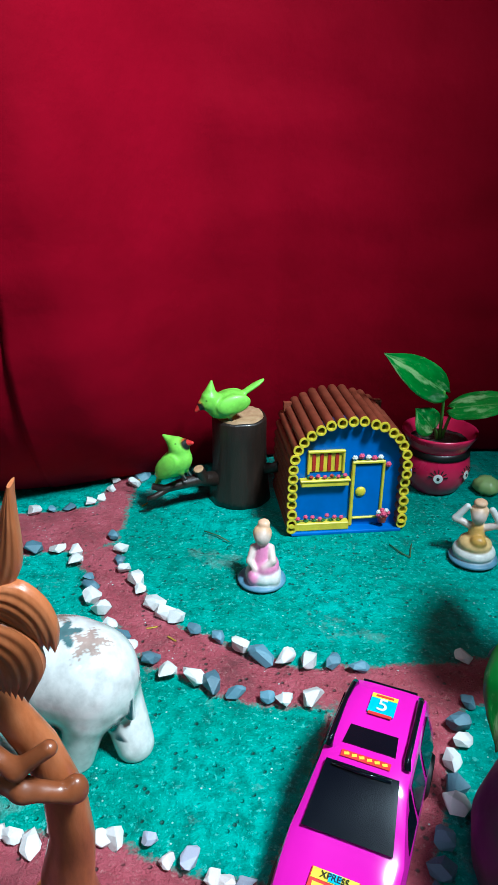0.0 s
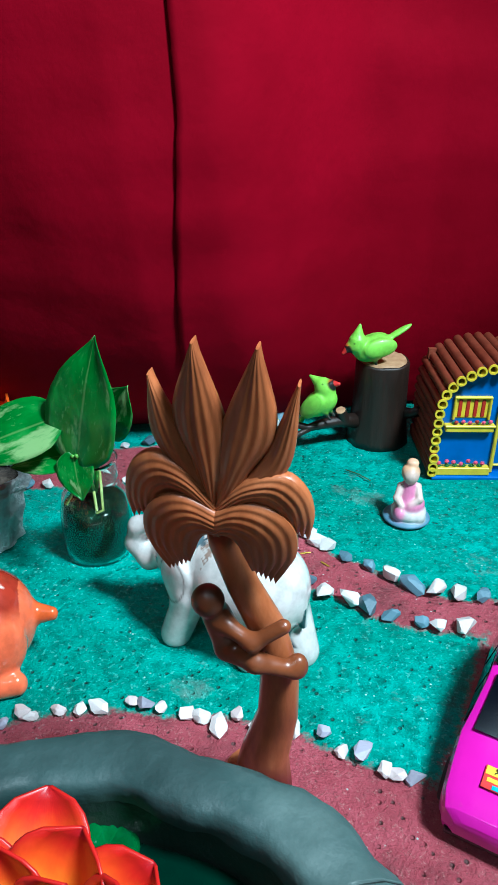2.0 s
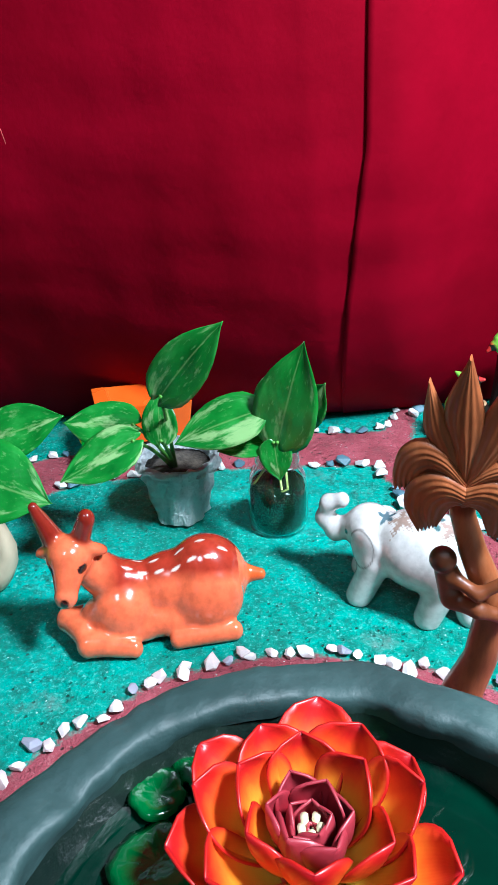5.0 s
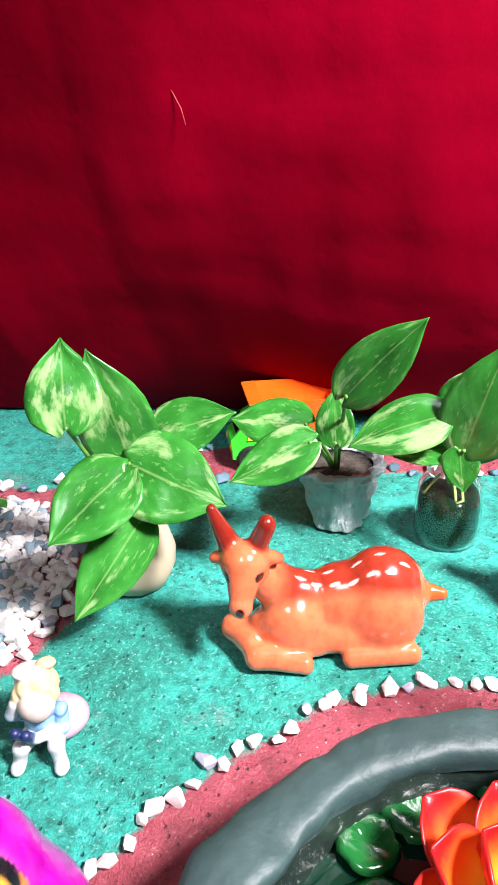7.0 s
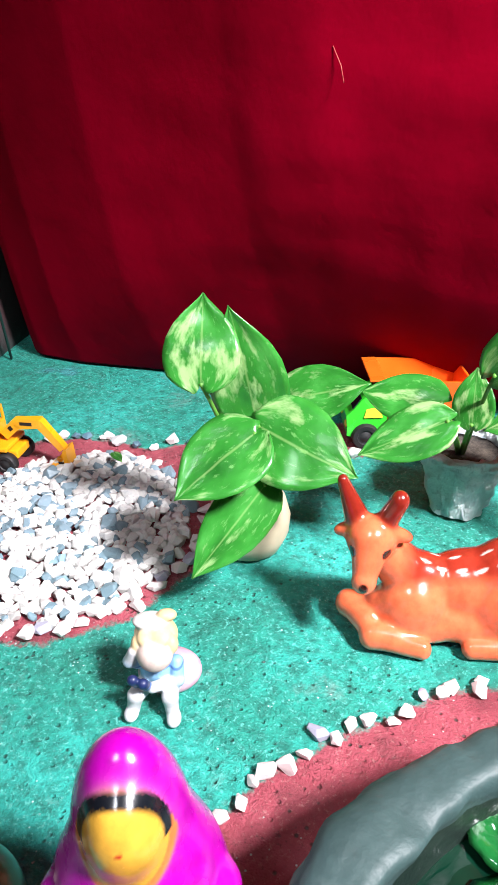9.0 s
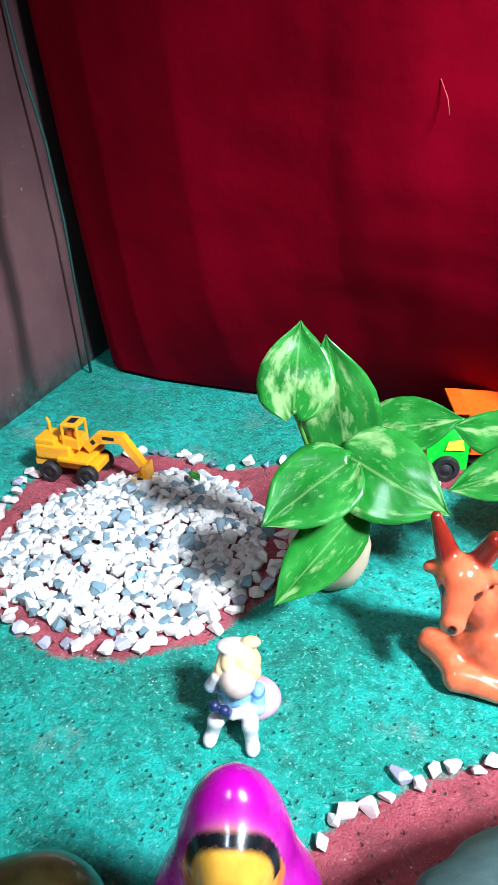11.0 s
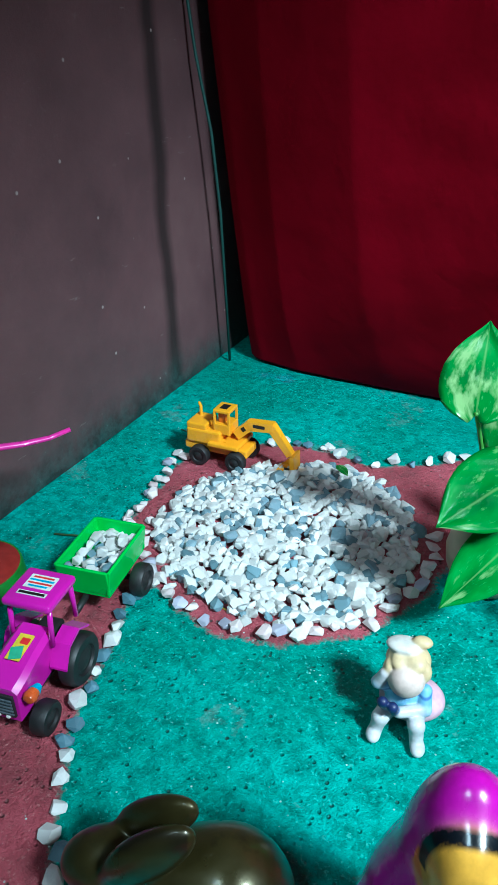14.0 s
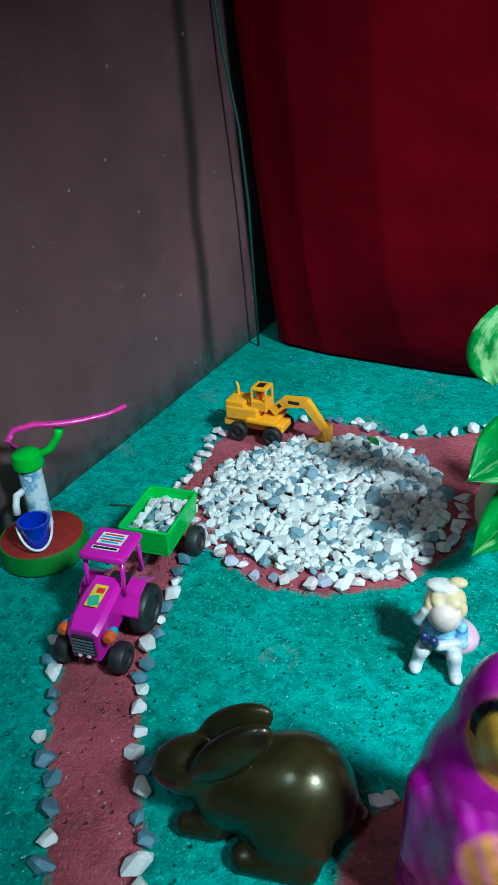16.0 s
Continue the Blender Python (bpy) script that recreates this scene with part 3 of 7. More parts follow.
# ---- pond ----
def make_clay_grey():
    m = Nodes("grey_clay", 0.55)
    at = m.place()
    col = m.ramp(m.noise(12, 7, at, 0.65), [(0.3, (0.012, 0.030, 0.029)), (0.55, (0.034, 0.070, 0.068)), (0.8, (0.11, 0.165, 0.155))])
    col = m.mix(m.ramp(m.noise(60, 5, at, 0.75), [(0.6, 0.0), (0.75, 0.5)]), col, (0.03, 0.045, 0.04))
    crack = m.ramp(m.cells(16, at, "DISTANCE_TO_EDGE"), [(0.004, 1.0), (0.012, 0.0)])
    rare = m.ramp(m.noise(9, 2, at), [(0.62, 0.0), (0.66, 1.0)])
    crack = m.mix(rare, (0, 0, 0), crack)
    col = m.mix(crack, col, (0.012, 0.016, 0.016))
    m.bump(m.maths("SUBTRACT", m.maths("ADD", m.noise(17, 6, at, 0.5), m.maths("MULTIPLY", m.noise(90, 6, at, 0.6), 0.16)), crack), 0.6, 0.007)
    return m.done(col)


GREY_CLAY = make_clay_grey()
pond = thing("garden_pond", pose(POND[0], POND[1], 0), "hand-shaped grey clay pond bowl filled with dark green water", "pond")
bowl = lathe(bmesh.new(), [(0, 0.001), (0.150, 0.001), (0.1505, 0.02), (0.147, 0.045), (0.1445, 0.060), (0.1415, 0.0685), (0.1375, 0.0722), (0.131, 0.0732), (0.124, 0.0732), (0.1190, 0.0728), (0.1170, 0.0705), (0.1165, 0.066), (0.1175, 0.060)], 220, 0.004)
for v in bowl.verts:
    if v.co.z > 0.003:
        flat = Vector((v.co.x, v.co.y, 0)).normalized()
        v.co += flat * (0.0028 * noise.noise(v.co * 28) + 0.0016 * noise.noise(v.co * 95)) + Vector((0, 0, 0.0024 * noise.noise(v.co * 24 + Vector((5, 0, 0))) + 0.0011 * noise.noise(v.co * 110)))
        # gouges left by the fingers along the edges
        gouge = max(0.0, noise.noise(v.co * 42 + Vector((0, 7, 0))) - 0.32)
        v.co.z -= 0.016 * gouge * (v.co.z > 0.05)
        v.co -= flat * 0.006 * max(0.0, noise.noise(v.co * 33 + Vector((3, 1, 9))) - 0.2) * (v.co.z > 0.03)
part("rim", bowl, GREY_CLAY, pond, smooth=True)
# wet muddy clay; its dark colour also holds the shade inside the bowl
WET_SHADED_CLAY = Nodes("wet_shaded_clay", 0.28)
WET_SHADED_CLAY.bump(WET_SHADED_CLAY.noise(60, 6), 0.6, 0.004)
WET_SHADED_CLAY = WET_SHADED_CLAY.done(WET_SHADED_CLAY.ramp(WET_SHADED_CLAY.noise(16, 6), [(0.35, (0.005, 0.013, 0.011)), (0.6, (0.018, 0.030, 0.024)), (0.8, (0.07, 0.055, 0.042))]))
turned("basin", [(0.1195, 0.066), (0.1178, 0.060), (0.1165, 0.045), (0.115, 0.025), (0.10, 0.012), (0.06, 0.008), (0, 0.008)], WET_SHADED_CLAY, pond, "wet muddy clay inside, coloured darker for the shade under the rim", seg=120, wobble=0.003, smooth=True)


def make_pond_water():
    m = Nodes("pond_water", 0.03, IOR=1.33)
    at = m.place()
    m.set("Specular IOR Level", 0.6)
    m.bump(m.noise(40, 3, at), 0.12, 0.002)
    return m.done(m.ramp(m.noise(14, 4, at), [(0.35, (0.001, 0.008, 0.006)), (0.7, (0.002, 0.028, 0.014))]))


turned("water", [(0, 0.044), (0.04, 0.044), (0.08, 0.044), (0.1172, 0.044)], make_pond_water(), pond, "dark green still water", seg=64, smooth=True)

PAD = Nodes("pad_green", 0.12, Coat_Weight=0.6)
PAD.bump(PAD.noise(60, 4), 0.5, 0.003)
PAD = PAD.done(PAD.ramp(PAD.noise(45, 4), [(0.3, (0.002, 0.045, 0.010)), (0.7, (0.006, 0.13, 0.028))]))


def make_petal_skin():
    m = Nodes("petal", 0.38, Coat_Weight=0.15)
    uv = m.tree.nodes.new("ShaderNodeTexCoord").outputs["UV"]
    sep = m.node("ShaderNodeSeparateXYZ", Vector=uv)
    wob = m.maths("ADD", sep.outputs["Y"], m.maths("MULTIPLY", m.maths("SUBTRACT", m.noise(5, 3, uv), 0.5), 0.18))
    col = m.ramp(wob, [(0.15, (0.55, 0.36, 0.03)), (0.50, (0.80, 0.30, 0.015)), (0.72, (0.78, 0.09, 0.010)), (0.88, (0.58, 0.014, 0.010)), (0.99, (0.36, 0.004, 0.010))])
    rim = m.ramp(m.maths("ABSOLUTE", m.maths("SUBTRACT", sep.outputs["X"], 0.5)), [(0.30, 0.0), (0.455, 0.45), (0.485, 0.8), (0.499, 1.0)])
    col = m.mix(rim, col, (0.50, 0.010, 0.008))
    stripes = m.node("ShaderNodeTexWave", Scale=9.0, Distortion=1.2)
    m.plug(stripes.inputs["Vector"], uv)
    m.bump(stripes.outputs["Fac"], 0.03, 0.0008)
    return m.done(col)


def make_inner_skin():
    m = Nodes("inner_petal", 0.4)
    uv = m.tree.nodes.new("ShaderNodeTexCoord").outputs["UV"]
    sep = m.node("ShaderNodeSeparateXYZ", Vector=uv)
    return m.done(m.ramp(m.maths("ADD", sep.outputs["Y"], m.maths("MULTIPLY", m.noise(6, 3, uv), 0.3)), [(0.2, (0.42, 0.06, 0.04)), (0.6, (0.26, 0.008, 0.016)), (1.0, (0.34, 0.03, 0.045))]))


PETAL, INNER = make_petal_skin(), make_inner_skin()


def petal(parent, name, turn, tilt, start, length, width, cup, material, lift=0.0):
    """A cupped petal that rises from the flower's middle."""
    bm = bmesh.new()
    uv = bm.loops.layers.uv.new("uv")
    rows = []
    for j in range(13):
        v = j / 12
        bend = radians(tilt) + 0.55 * (v - 0.3)
        half = 0.5 * width * float(np.interp(v, [0, 0.15, 0.3, 0.45, 0.6, 0.72, 0.82, 0.9, 0.96, 1.0], [0.34, 0.60, 0.80, 0.94, 1.0, 0.96, 0.83, 0.64, 0.40, 0.06]))
        row = []
        for i in range(9):
            s = i / 4 - 1
            r = start + v * length * math.cos(bend) - cup * half * s * s * math.sin(bend)
            z = lift + v * length * math.sin(bend) + cup * half * s * s * math.cos(bend)
            row.append((bm.verts.new((r, s * half, z)), ((s + 1) / 2, v)))
        rows.append(row)
    for a, b in zip(rows, rows[1:]):
        for i in range(8):
            quad = (a[i], a[i + 1], b[i + 1], b[i])
            f = bm.faces.new([q[0] for q in quad])
            for loop, q in zip(f.loops, quad):
                loop[uv].uv = q[1]
    ob = part(name, bm, material, parent, smooth=True, m=pose(0, 0, 0, 0, 0, turn))
    mod = ob.modifiers.new("petal", "SOLIDIFY")
    mod.thickness = 0.0011
    return ob


lotus = thing("lotus_flower", pose(-0.119, 0.080, 0.0445), "orange-red artificial lotus flower floating on the pond", "flower")
prng = random.Random(3)
for ring, (count, tilt, start, length, width, cup, mat, lift) in enumerate([
        (7, 9, 0.012, 0.053, 0.037, 0.55, PETAL, 0.003), (7, 22, 0.010, 0.050, 0.036, 0.65, PETAL, 0.005), (6, 37, 0.008, 0.041, 0.031, 0.75, PETAL, 0.008),
        (6, 48, 0.006, 0.031, 0.023, 0.85, INNER, 0.010), (5, 58, 0.004, 0.024, 0.017, 0.95, INNER, 0.011), (4, 68, 0.003, 0.018, 0.011, 1.0, INNER, 0.012)]):
    for k in range(count):
        petal(lotus, "petal", 360 * k / count + ring * 24 + prng.uniform(-6, 6), tilt + prng.uniform(-5, 5), start, length * prng.uniform(0.93, 1.07), width * prng.uniform(0.92, 1.1), cup, mat, lift)
CREAM = painted("cream_stamen", (0.75, 0.68, 0.42), 0.5)
for k in range(5):
    a = 2 * math.pi * k / 5
    part("stamen", tube(bmesh.new(), [(0.002 * math.cos(a), 0.002 * math.sin(a), 0.01), (0.004 * math.cos(a), 0.004 * math.sin(a), 0.031)], [0.0012, 0.0017], 8), CREAM, lotus, smooth=True)
bm = lathe(bmesh.new(), [(0, 0.0), (0.012, 0.0), (0.015, 0.006), (0.010, 0.014), (0, 0.015)], 20)
part("flower_base", bm, INNER, lotus, smooth=True)
for k, (a, r, s) in enumerate([(82, 0.060, 0.012), (112, 0.062, 0.014), (128, 0.078, 0.012), (150, 0.066, 0.015), (170, 0.074, 0.013), (195, 0.062, 0.02), (230, 0.062, 0.02), (265, 0.062, 0.02), (300, 0.060, 0.02), (335, 0.066, 0.019)]):
    bm = lathe(bmesh.new(), [(0, 0.001), (s * 0.4, 0.0025), (s * 0.75, 0.004), (s, 0.002), (s * 0.97, 0.001), (0, 0.0)], 28, 0.003, seed=k * 3.0)
    part("pad_leaf", bm, PAD, lotus, "glossy dark green pad leaf", True, pose(r * math.cos(radians(a)), r * math.sin(radians(a)), 0.001 + 0.0006 * (k % 3), prng.gauss(0, 5), prng.gauss(0, 5), prng.uniform(0, 360)))


# ---- carved palm ----
def make_carved_wood():
    m = Nodes("carved_wood", 0.38, Coat_Weight=0.2)
    at = m.local()
    st = m.node("ShaderNodeMapping", Vector=at)
    st.inputs["Scale"].default_value = (1, 1, 0.25)
    grain = m.noise(90, 6, st.outputs["Vector"], 0.65)
    col = m.ramp(grain, [(0.25, (0.16, 0.042, 0.015)), (0.5, (0.35, 0.100, 0.032)), (0.75, (0.50, 0.17, 0.065))])
    m.bump(grain, 0.3, 0.001)
    return m.done(col)


WOOD = make_carved_wood()


def smooth_line(points, n):
    """n + 1 points on a smooth line through the given (x, z) points."""
    pts = [Vector((p[0], 0, p[1])) for p in points]
    pts = [pts[0] * 2 - pts[1]] + pts + [pts[-1] * 2 - pts[-2]]
    out = []
    for k in range(n + 1):
        u = k / n * (len(pts) - 3)
        i = min(int(u), len(pts) - 4)
        f = u - i
        a, b, c, d = pts[i:i + 4]
        out.append(0.5 * (2 * b + (c - a) * f + (2 * a - 5 * b + 4 * c - d) * f * f + (3 * b - a - 3 * c + d) * f ** 3))
    return out


def frond(bm, upper, lower, grooves, front, thick, teeth=0.0):
    """A carved frond between two edge lines, with ribs cut along it and a toothed end."""
    nu, nv = 20, grooves * 6
    rows = []
    for a, b, j in zip(smooth_line(upper, nu), smooth_line(lower, nu), range(nu + 1)):
        u = j / nu
        face, back = [], []
        for i in range(nv + 1):
            w = i / nv
            saw = (w * grooves) % 1.0
            p = a.lerp(b, w)
            if teeth and u > 0.7:
                p.z -= teeth * (1 - abs(2 * saw - 1)) * ((u - 0.7) / 0.3) * (0.4 + 0.6 * (1 - w))
            swell = math.sin(math.pi * min(1.0, 0.12 + 0.88 * u) ** 0.8) ** 0.6 if u < 1 else 0.0
            crown = math.sin(math.pi * (0.06 + 0.88 * w)) ** 0.6
            y = front - thick * 0.55 * crown * (0.25 + 0.75 * swell) + 0.00016 * math.cos(2 * math.pi * saw) * (0.3 + 0.7 * swell)
            face.append(bm.verts.new(p + Vector((0, y, 0))))
            back.append(bm.verts.new(p + Vector((0, front + thick * 0.45 * crown + 0.0006, 0))))
        rows.append(face + back[::-1])
    n = len(rows[0])
    for a, b in zip(rows, rows[1:]):
        for i in range(n):
            bm.faces.new((a[i], a[(i + 1) % n], b[(i + 1) % n], b[i]))
    bm.faces.new(rows[0])
    bm.faces.new(rows[-1])
    bmesh.ops.recalc_face_normals(bm, faces=bm.faces[:])
    return bm


palm = thing("palm_carving", pose(-0.070, 0.211, 0), "carved brown wooden palm tree with a climbing figure", "carving")
tilt = pose(0, 0, 0, 8.5, 0, 0)
trunk_pts = [(0.004, 0, 0.0), (0.006, 0, 0.03), (0.012, 0, 0.06), (0.013, 0, 0.09), (0.008, 0, 0.115), (0.0, 0, 0.135), (-0.006, 0, 0.155), (-0.008, 0, 0.175)]
part("trunk", tube(bmesh.new(), trunk_pts, [0.0145, 0.0108, 0.0086, 0.0078, 0.0074, 0.0064, 0.0056, 0.0054], 16, squash=0.75), WOOD, palm, smooth=True, m=tilt)
part("foot", lathe(bmesh.new(), [(0, 0), (0.0165, 0), (0.0165, 0.004), (0.0135, 0.009), (0, 0.011)], 24), WOOD, palm, smooth=40)
CROWN = pose(-0.006, 0, 0.1735)
for upper, lower, ribs, front, thick, teeth in [
        ([(-0.003, 0.0), (-0.012, 0.014), (-0.0195, 0.029), (-0.0188, 0.049)], [(0.0, 0.002), (-0.004, 0.016), (-0.0095, 0.030), (-0.0180, 0.049)], 4, -0.003, 0.007, 0.0),
        ([(-0.003, 0.004), (-0.007, 0.020), (-0.0118, 0.038), (-0.0046, 0.0605)], [(0.001, 0.004), (0.003, 0.018), (0.0040, 0.034), (-0.0036, 0.0605)], 5, -0.0035, 0.008, 0.0),
        ([(-0.001, 0.004), (0.001, 0.018), (0.0030, 0.034), (0.0140, 0.0600)], [(0.003, 0.004), (0.011, 0.017), (0.0195, 0.034), (0.0150, 0.0600)], 5, -0.0035, 0.008, 0.0),
        ([(0.0, 0.002), (0.009, 0.014), (0.0165, 0.026), (0.0256, 0.0490)], [(0.004, 0.0), (0.014, 0.009), (0.0240, 0.022), (0.0264, 0.0485)], 4, -0.003, 0.007, 0.0),
        ([(0.0, 0.005), (-0.010, 0.0185), (-0.0200, 0.0225), (-0.0278, 0.0165), (-0.0305, 0.006), (-0.0300, -0.003)], [(0.0, -0.002), (-0.006, 0.004), (-0.0115, 0.0070), (-0.0155, 0.0060), (-0.0175, 0.003), (-0.0185, 0.0)], 6, -0.005, 0.007, 0.003),
        ([(0.0, 0.005), (0.010, 0.0150), (0.0220, 0.0185), (0.0290, 0.0125), (0.0315, 0.003), (0.0305, -0.005)], [(0.0, -0.002), (0.007, 0.004), (0.0125, 0.0060), (0.0165, 0.0045), (0.0190, 0.001), (0.0200, -0.002)], 6, -0.005, 0.007, 0.003),
        ([(0.001, 0.002), (-0.009, 0.0080), (-0.0175, 0.0072), (-0.0240, 0.000), (-0.0245, -0.012), (-0.0185, -0.0225)], [(0.001, -0.008), (-0.002, -0.007), (-0.0045, -0.008), (-0.0062, -0.0105), (-0.0075, -0.014), (-0.0095, -0.0195)], 6, -0.0075, 0.0065, 0.004),
        ([(-0.001, 0.002), (0.009, 0.0075), (0.0185, 0.0062), (0.0255, -0.001), (0.0262, -0.013), (0.0200, -0.0235)], [(-0.001, -0.008), (0.002, -0.007), (0.0050, -0.008), (0.0072, -0.0110), (0.0085, -0.015), (0.0105, -0.0205)], 6, -0.0075, 0.0065, 0.004)]:
    part("frond", frond(bmesh.new(), upper, lower, ribs, front, thick, teeth), WOOD, palm, smooth=55, m=tilt @ CROWN)
part("crown_boss", lathe(bmesh.new(), [(0, -0.0095), (0.004, -0.0092), (0.009, -0.0075), (0.013, -0.004), (0.014, 0.0), (0.011, 0.004), (0, 0.005)], 28, 0.0012), WOOD, palm, smooth=True, m=tilt @ CROWN @ pose(0, 0, 0.001, -90, 0, 0) @ Matrix.Diagonal((1, 0.75, -1, 1)))
BROWN = (0.20, 0.055, 0.018)
climber = sculpt("climbing_figure", [ball((-0.012, -0.006, 0.127), (0.0062, 0.0058, 0.0068), (0.10, 0.03, 0.012)), limb((-0.010, -0.004, 0.118), (-0.006, -0.003, 0.103), 0.0055, 0.0065, BROWN), limb((-0.008, -0.006, 0.117), (0.005, -0.011, 0.113), 0.0036, 0.003, BROWN),
                                 limb((0.005, -0.011, 0.113), (0.016, -0.008, 0.121), 0.003, 0.0028, BROWN), limb((-0.006, -0.006, 0.101), (0.006, -0.012, 0.104), 0.0045, 0.0038, BROWN), limb((0.006, -0.012, 0.104), (0.019, -0.008, 0.097), 0.0038, 0.0032, BROWN),
                                 ball((0.021, -0.006, 0.097), (0.004, 0.004, 0.006), BROWN)], tinted("carved_figure", 0.38, 0.2), tilt @ pose(0, 0, 0.004), 0.0009, 0.003, floor=False)
climber.parent = palm

# ---- ceramic deer lying on the floor ----
ORANGE, RUST = (0.80, 0.150, 0.060), (0.22, 0.016, 0.008)


def deer_paint(x, y, z, c):
    back = soft(0.050 - z - 0.12 * np.abs(x + 0.03) + 6.0 * y * y, 0.010) * soft(x - 0.036, 0.014) * (x > -0.070)
    c = dab(c, back * 0.85, (0.27, 0.012, 0.008))
    for sx, sy in [(0.022, 0.009), (0.010, 0.011), (0.014, -0.002), (-0.004, 0.013), (0.0, 0.002), (-0.018, 0.015), (-0.032, 0.016), (-0.046, 0.017), (-0.058, 0.010), (-0.022, 0.004), (-0.040, 0.003)]:
        d = np.sqrt(((x - sx) / 3.4) ** 2 + (y - sy) ** 2) - 0.0011
        c = dab(c, soft(d, 0.0006) * (z > 0.035), (0.85, 0.72, 0.62))
    for ex, ey, ez in [(0.0525, 0.0335, 0.0755), (0.0790, 0.0320, 0.0755)]:
        d = np.sqrt((x - ex) ** 2 + (y - ey) ** 2 + ((z - ez) * 1.3) ** 2) - 0.0046
        c = dab(c, soft(d, 0.0007), (0.008, 0.006, 0.006))
    nose = np.sqrt((x - 0.0688) ** 2 + (y - 0.0468) ** 2 + (z - 0.0585) ** 2) - 0.0034
    return dab(c, soft(nose, 0.001), (0.03, 0.008, 0.006))


deer = sculpt("deer_figurine", [
    ball((-0.020, 0, 0.030), (0.048, 0.027, 0.028), ORANGE), ball((-0.043, 0.001, 0.034), (0.036, 0.030, 0.035), ORANGE), ball((0.022, 0.003, 0.028), (0.026, 0.022, 0.028), ORANGE),
    limb((0.030, 0.002, 0.036), (0.057, 0.010, 0.067), 0.020, 0.0140, ORANGE), ball((0.064, 0.018, 0.078), (0.0190, 0.0160, 0.0150), ORANGE, (0, 0, -8)), limb((0.0645, 0.023, 0.0765), (0.0683, 0.038, 0.0595), 0.0148, 0.0085, ORANGE), ball((0.0685, 0.0405, 0.0580), (0.0078, 0.0060, 0.0060), (0.80, 0.22, 0.11)), ball((-0.010, 0.012, 0.015), (0.054, 0.022, 0.016), ORANGE), ball((0.030, 0.016, 0.024), (0.026, 0.020, 0.023), ORANGE), ball((0.044, 0.012, 0.018), (0.022, 0.017, 0.018), ORANGE),
    limb((0.076, 0.012, 0.091), (0.086, 0.009, 0.113), 0.0086, 0.0042, RUST), limb((0.053, 0.016, 0.091), (0.046, 0.019, 0.106), 0.0078, 0.0068, RUST),
    ball((0.084, 0.013, 0.080), (0.008, 0.005, 0.0042), ORANGE, (0, 22, -20)), ball((0.043, 0.018, 0.081), (0.010, 0.006, 0.0042), ORANGE, (0, -22, 20)),
    limb((0.012, 0.024, 0.012), (0.060, 0.034, 0.010), 0.0095, 0.0085, ORANGE), limb((0.060, 0.034, 0.011), (0.022, 0.040, 0.007), 0.0085, 0.007, ORANGE), limb((0.064, 0.024, 0.014), (0.078, 0.006, 0.015), 0.0095, 0.009, ORANGE), limb((0.078, 0.006, 0.014), (0.035, 0.0, 0.015), 0.009, 0.01, ORANGE),
    ball((-0.044, 0.023, 0.027), (0.029, 0.014, 0.025), ORANGE, (0, 25, 0)), limb((-0.062, 0.034, 0.007), (-0.014, 0.036, 0.007), 0.0075, 0.007, ORANGE), limb((-0.072, 0.0, 0.034), (-0.090, 0.006, 0.035), 0.009, 0.0045, (0.65, 0.11, 0.025)),
], GLAZE, pose(-0.2615, 0.243, 0, 0, 0, -154.5) @ Matrix.Diagonal((0.77, 0.8, 0.92, 1)), 0.0012, 0.0042, deer_paint)
tagged(deer, "glossy orange ceramic deer lying with spotted brown back", "figurine")

# ---- white elephant ----
WHITE = (0.66, 0.64, 0.61)


def elephant_paint(x, y, z, c):
    for px, py, rr, col in [(-0.010, 0.004, 0.010, (0.01, 0.10, 0.11)), (0.010, 0.008, 0.010, (0.30, 0.20, 0.15)), (-0.026, 0.004, 0.010, (0.33, 0.22, 0.18)), (0.024, 0.003, 0.007, (0.02, 0.09, 0.12)), (0.002, -0.010, 0.009, (0.30, 0.20, 0.16))]:
        a = np.arctan2(y - py, x - px)
        d = np.hypot(x - px, y - py) - rr * (0.75 + 0.3 * np.cos(5 * a)) + 0.0035 * np.sin(x * 1900) * np.sin(y * 2100) * (col[0] > 0.1)
        c = dab(c, soft(d, 0.0012) * (z > 0.050) * 0.9, col)
    ear = np.abs(np.hypot((x - 0.036) / 0.85, z - 0.048) - 0.0135)
    c = dab(c, soft(ear - 0.0006, 0.0007) * (y > 0.016) * (x < 0.046) * 0.7, (0.10, 0.08, 0.07))
    eye = np.hypot(x - 0.052, z - 0.053) - 0.0017
    c = dab(c, soft(eye, 0.0007) * (np.abs(y) > 0.006), (0.03, 0.03, 0.03))
    tail = np.abs(y - 0.004 - (0.05 - z) * 0.12) - 0.0011
    return dab(c, soft(tail, 0.0006) * (x < -0.036) * (z < 0.042) * (z > 0.014), (0.03, 0.05, 0.06))


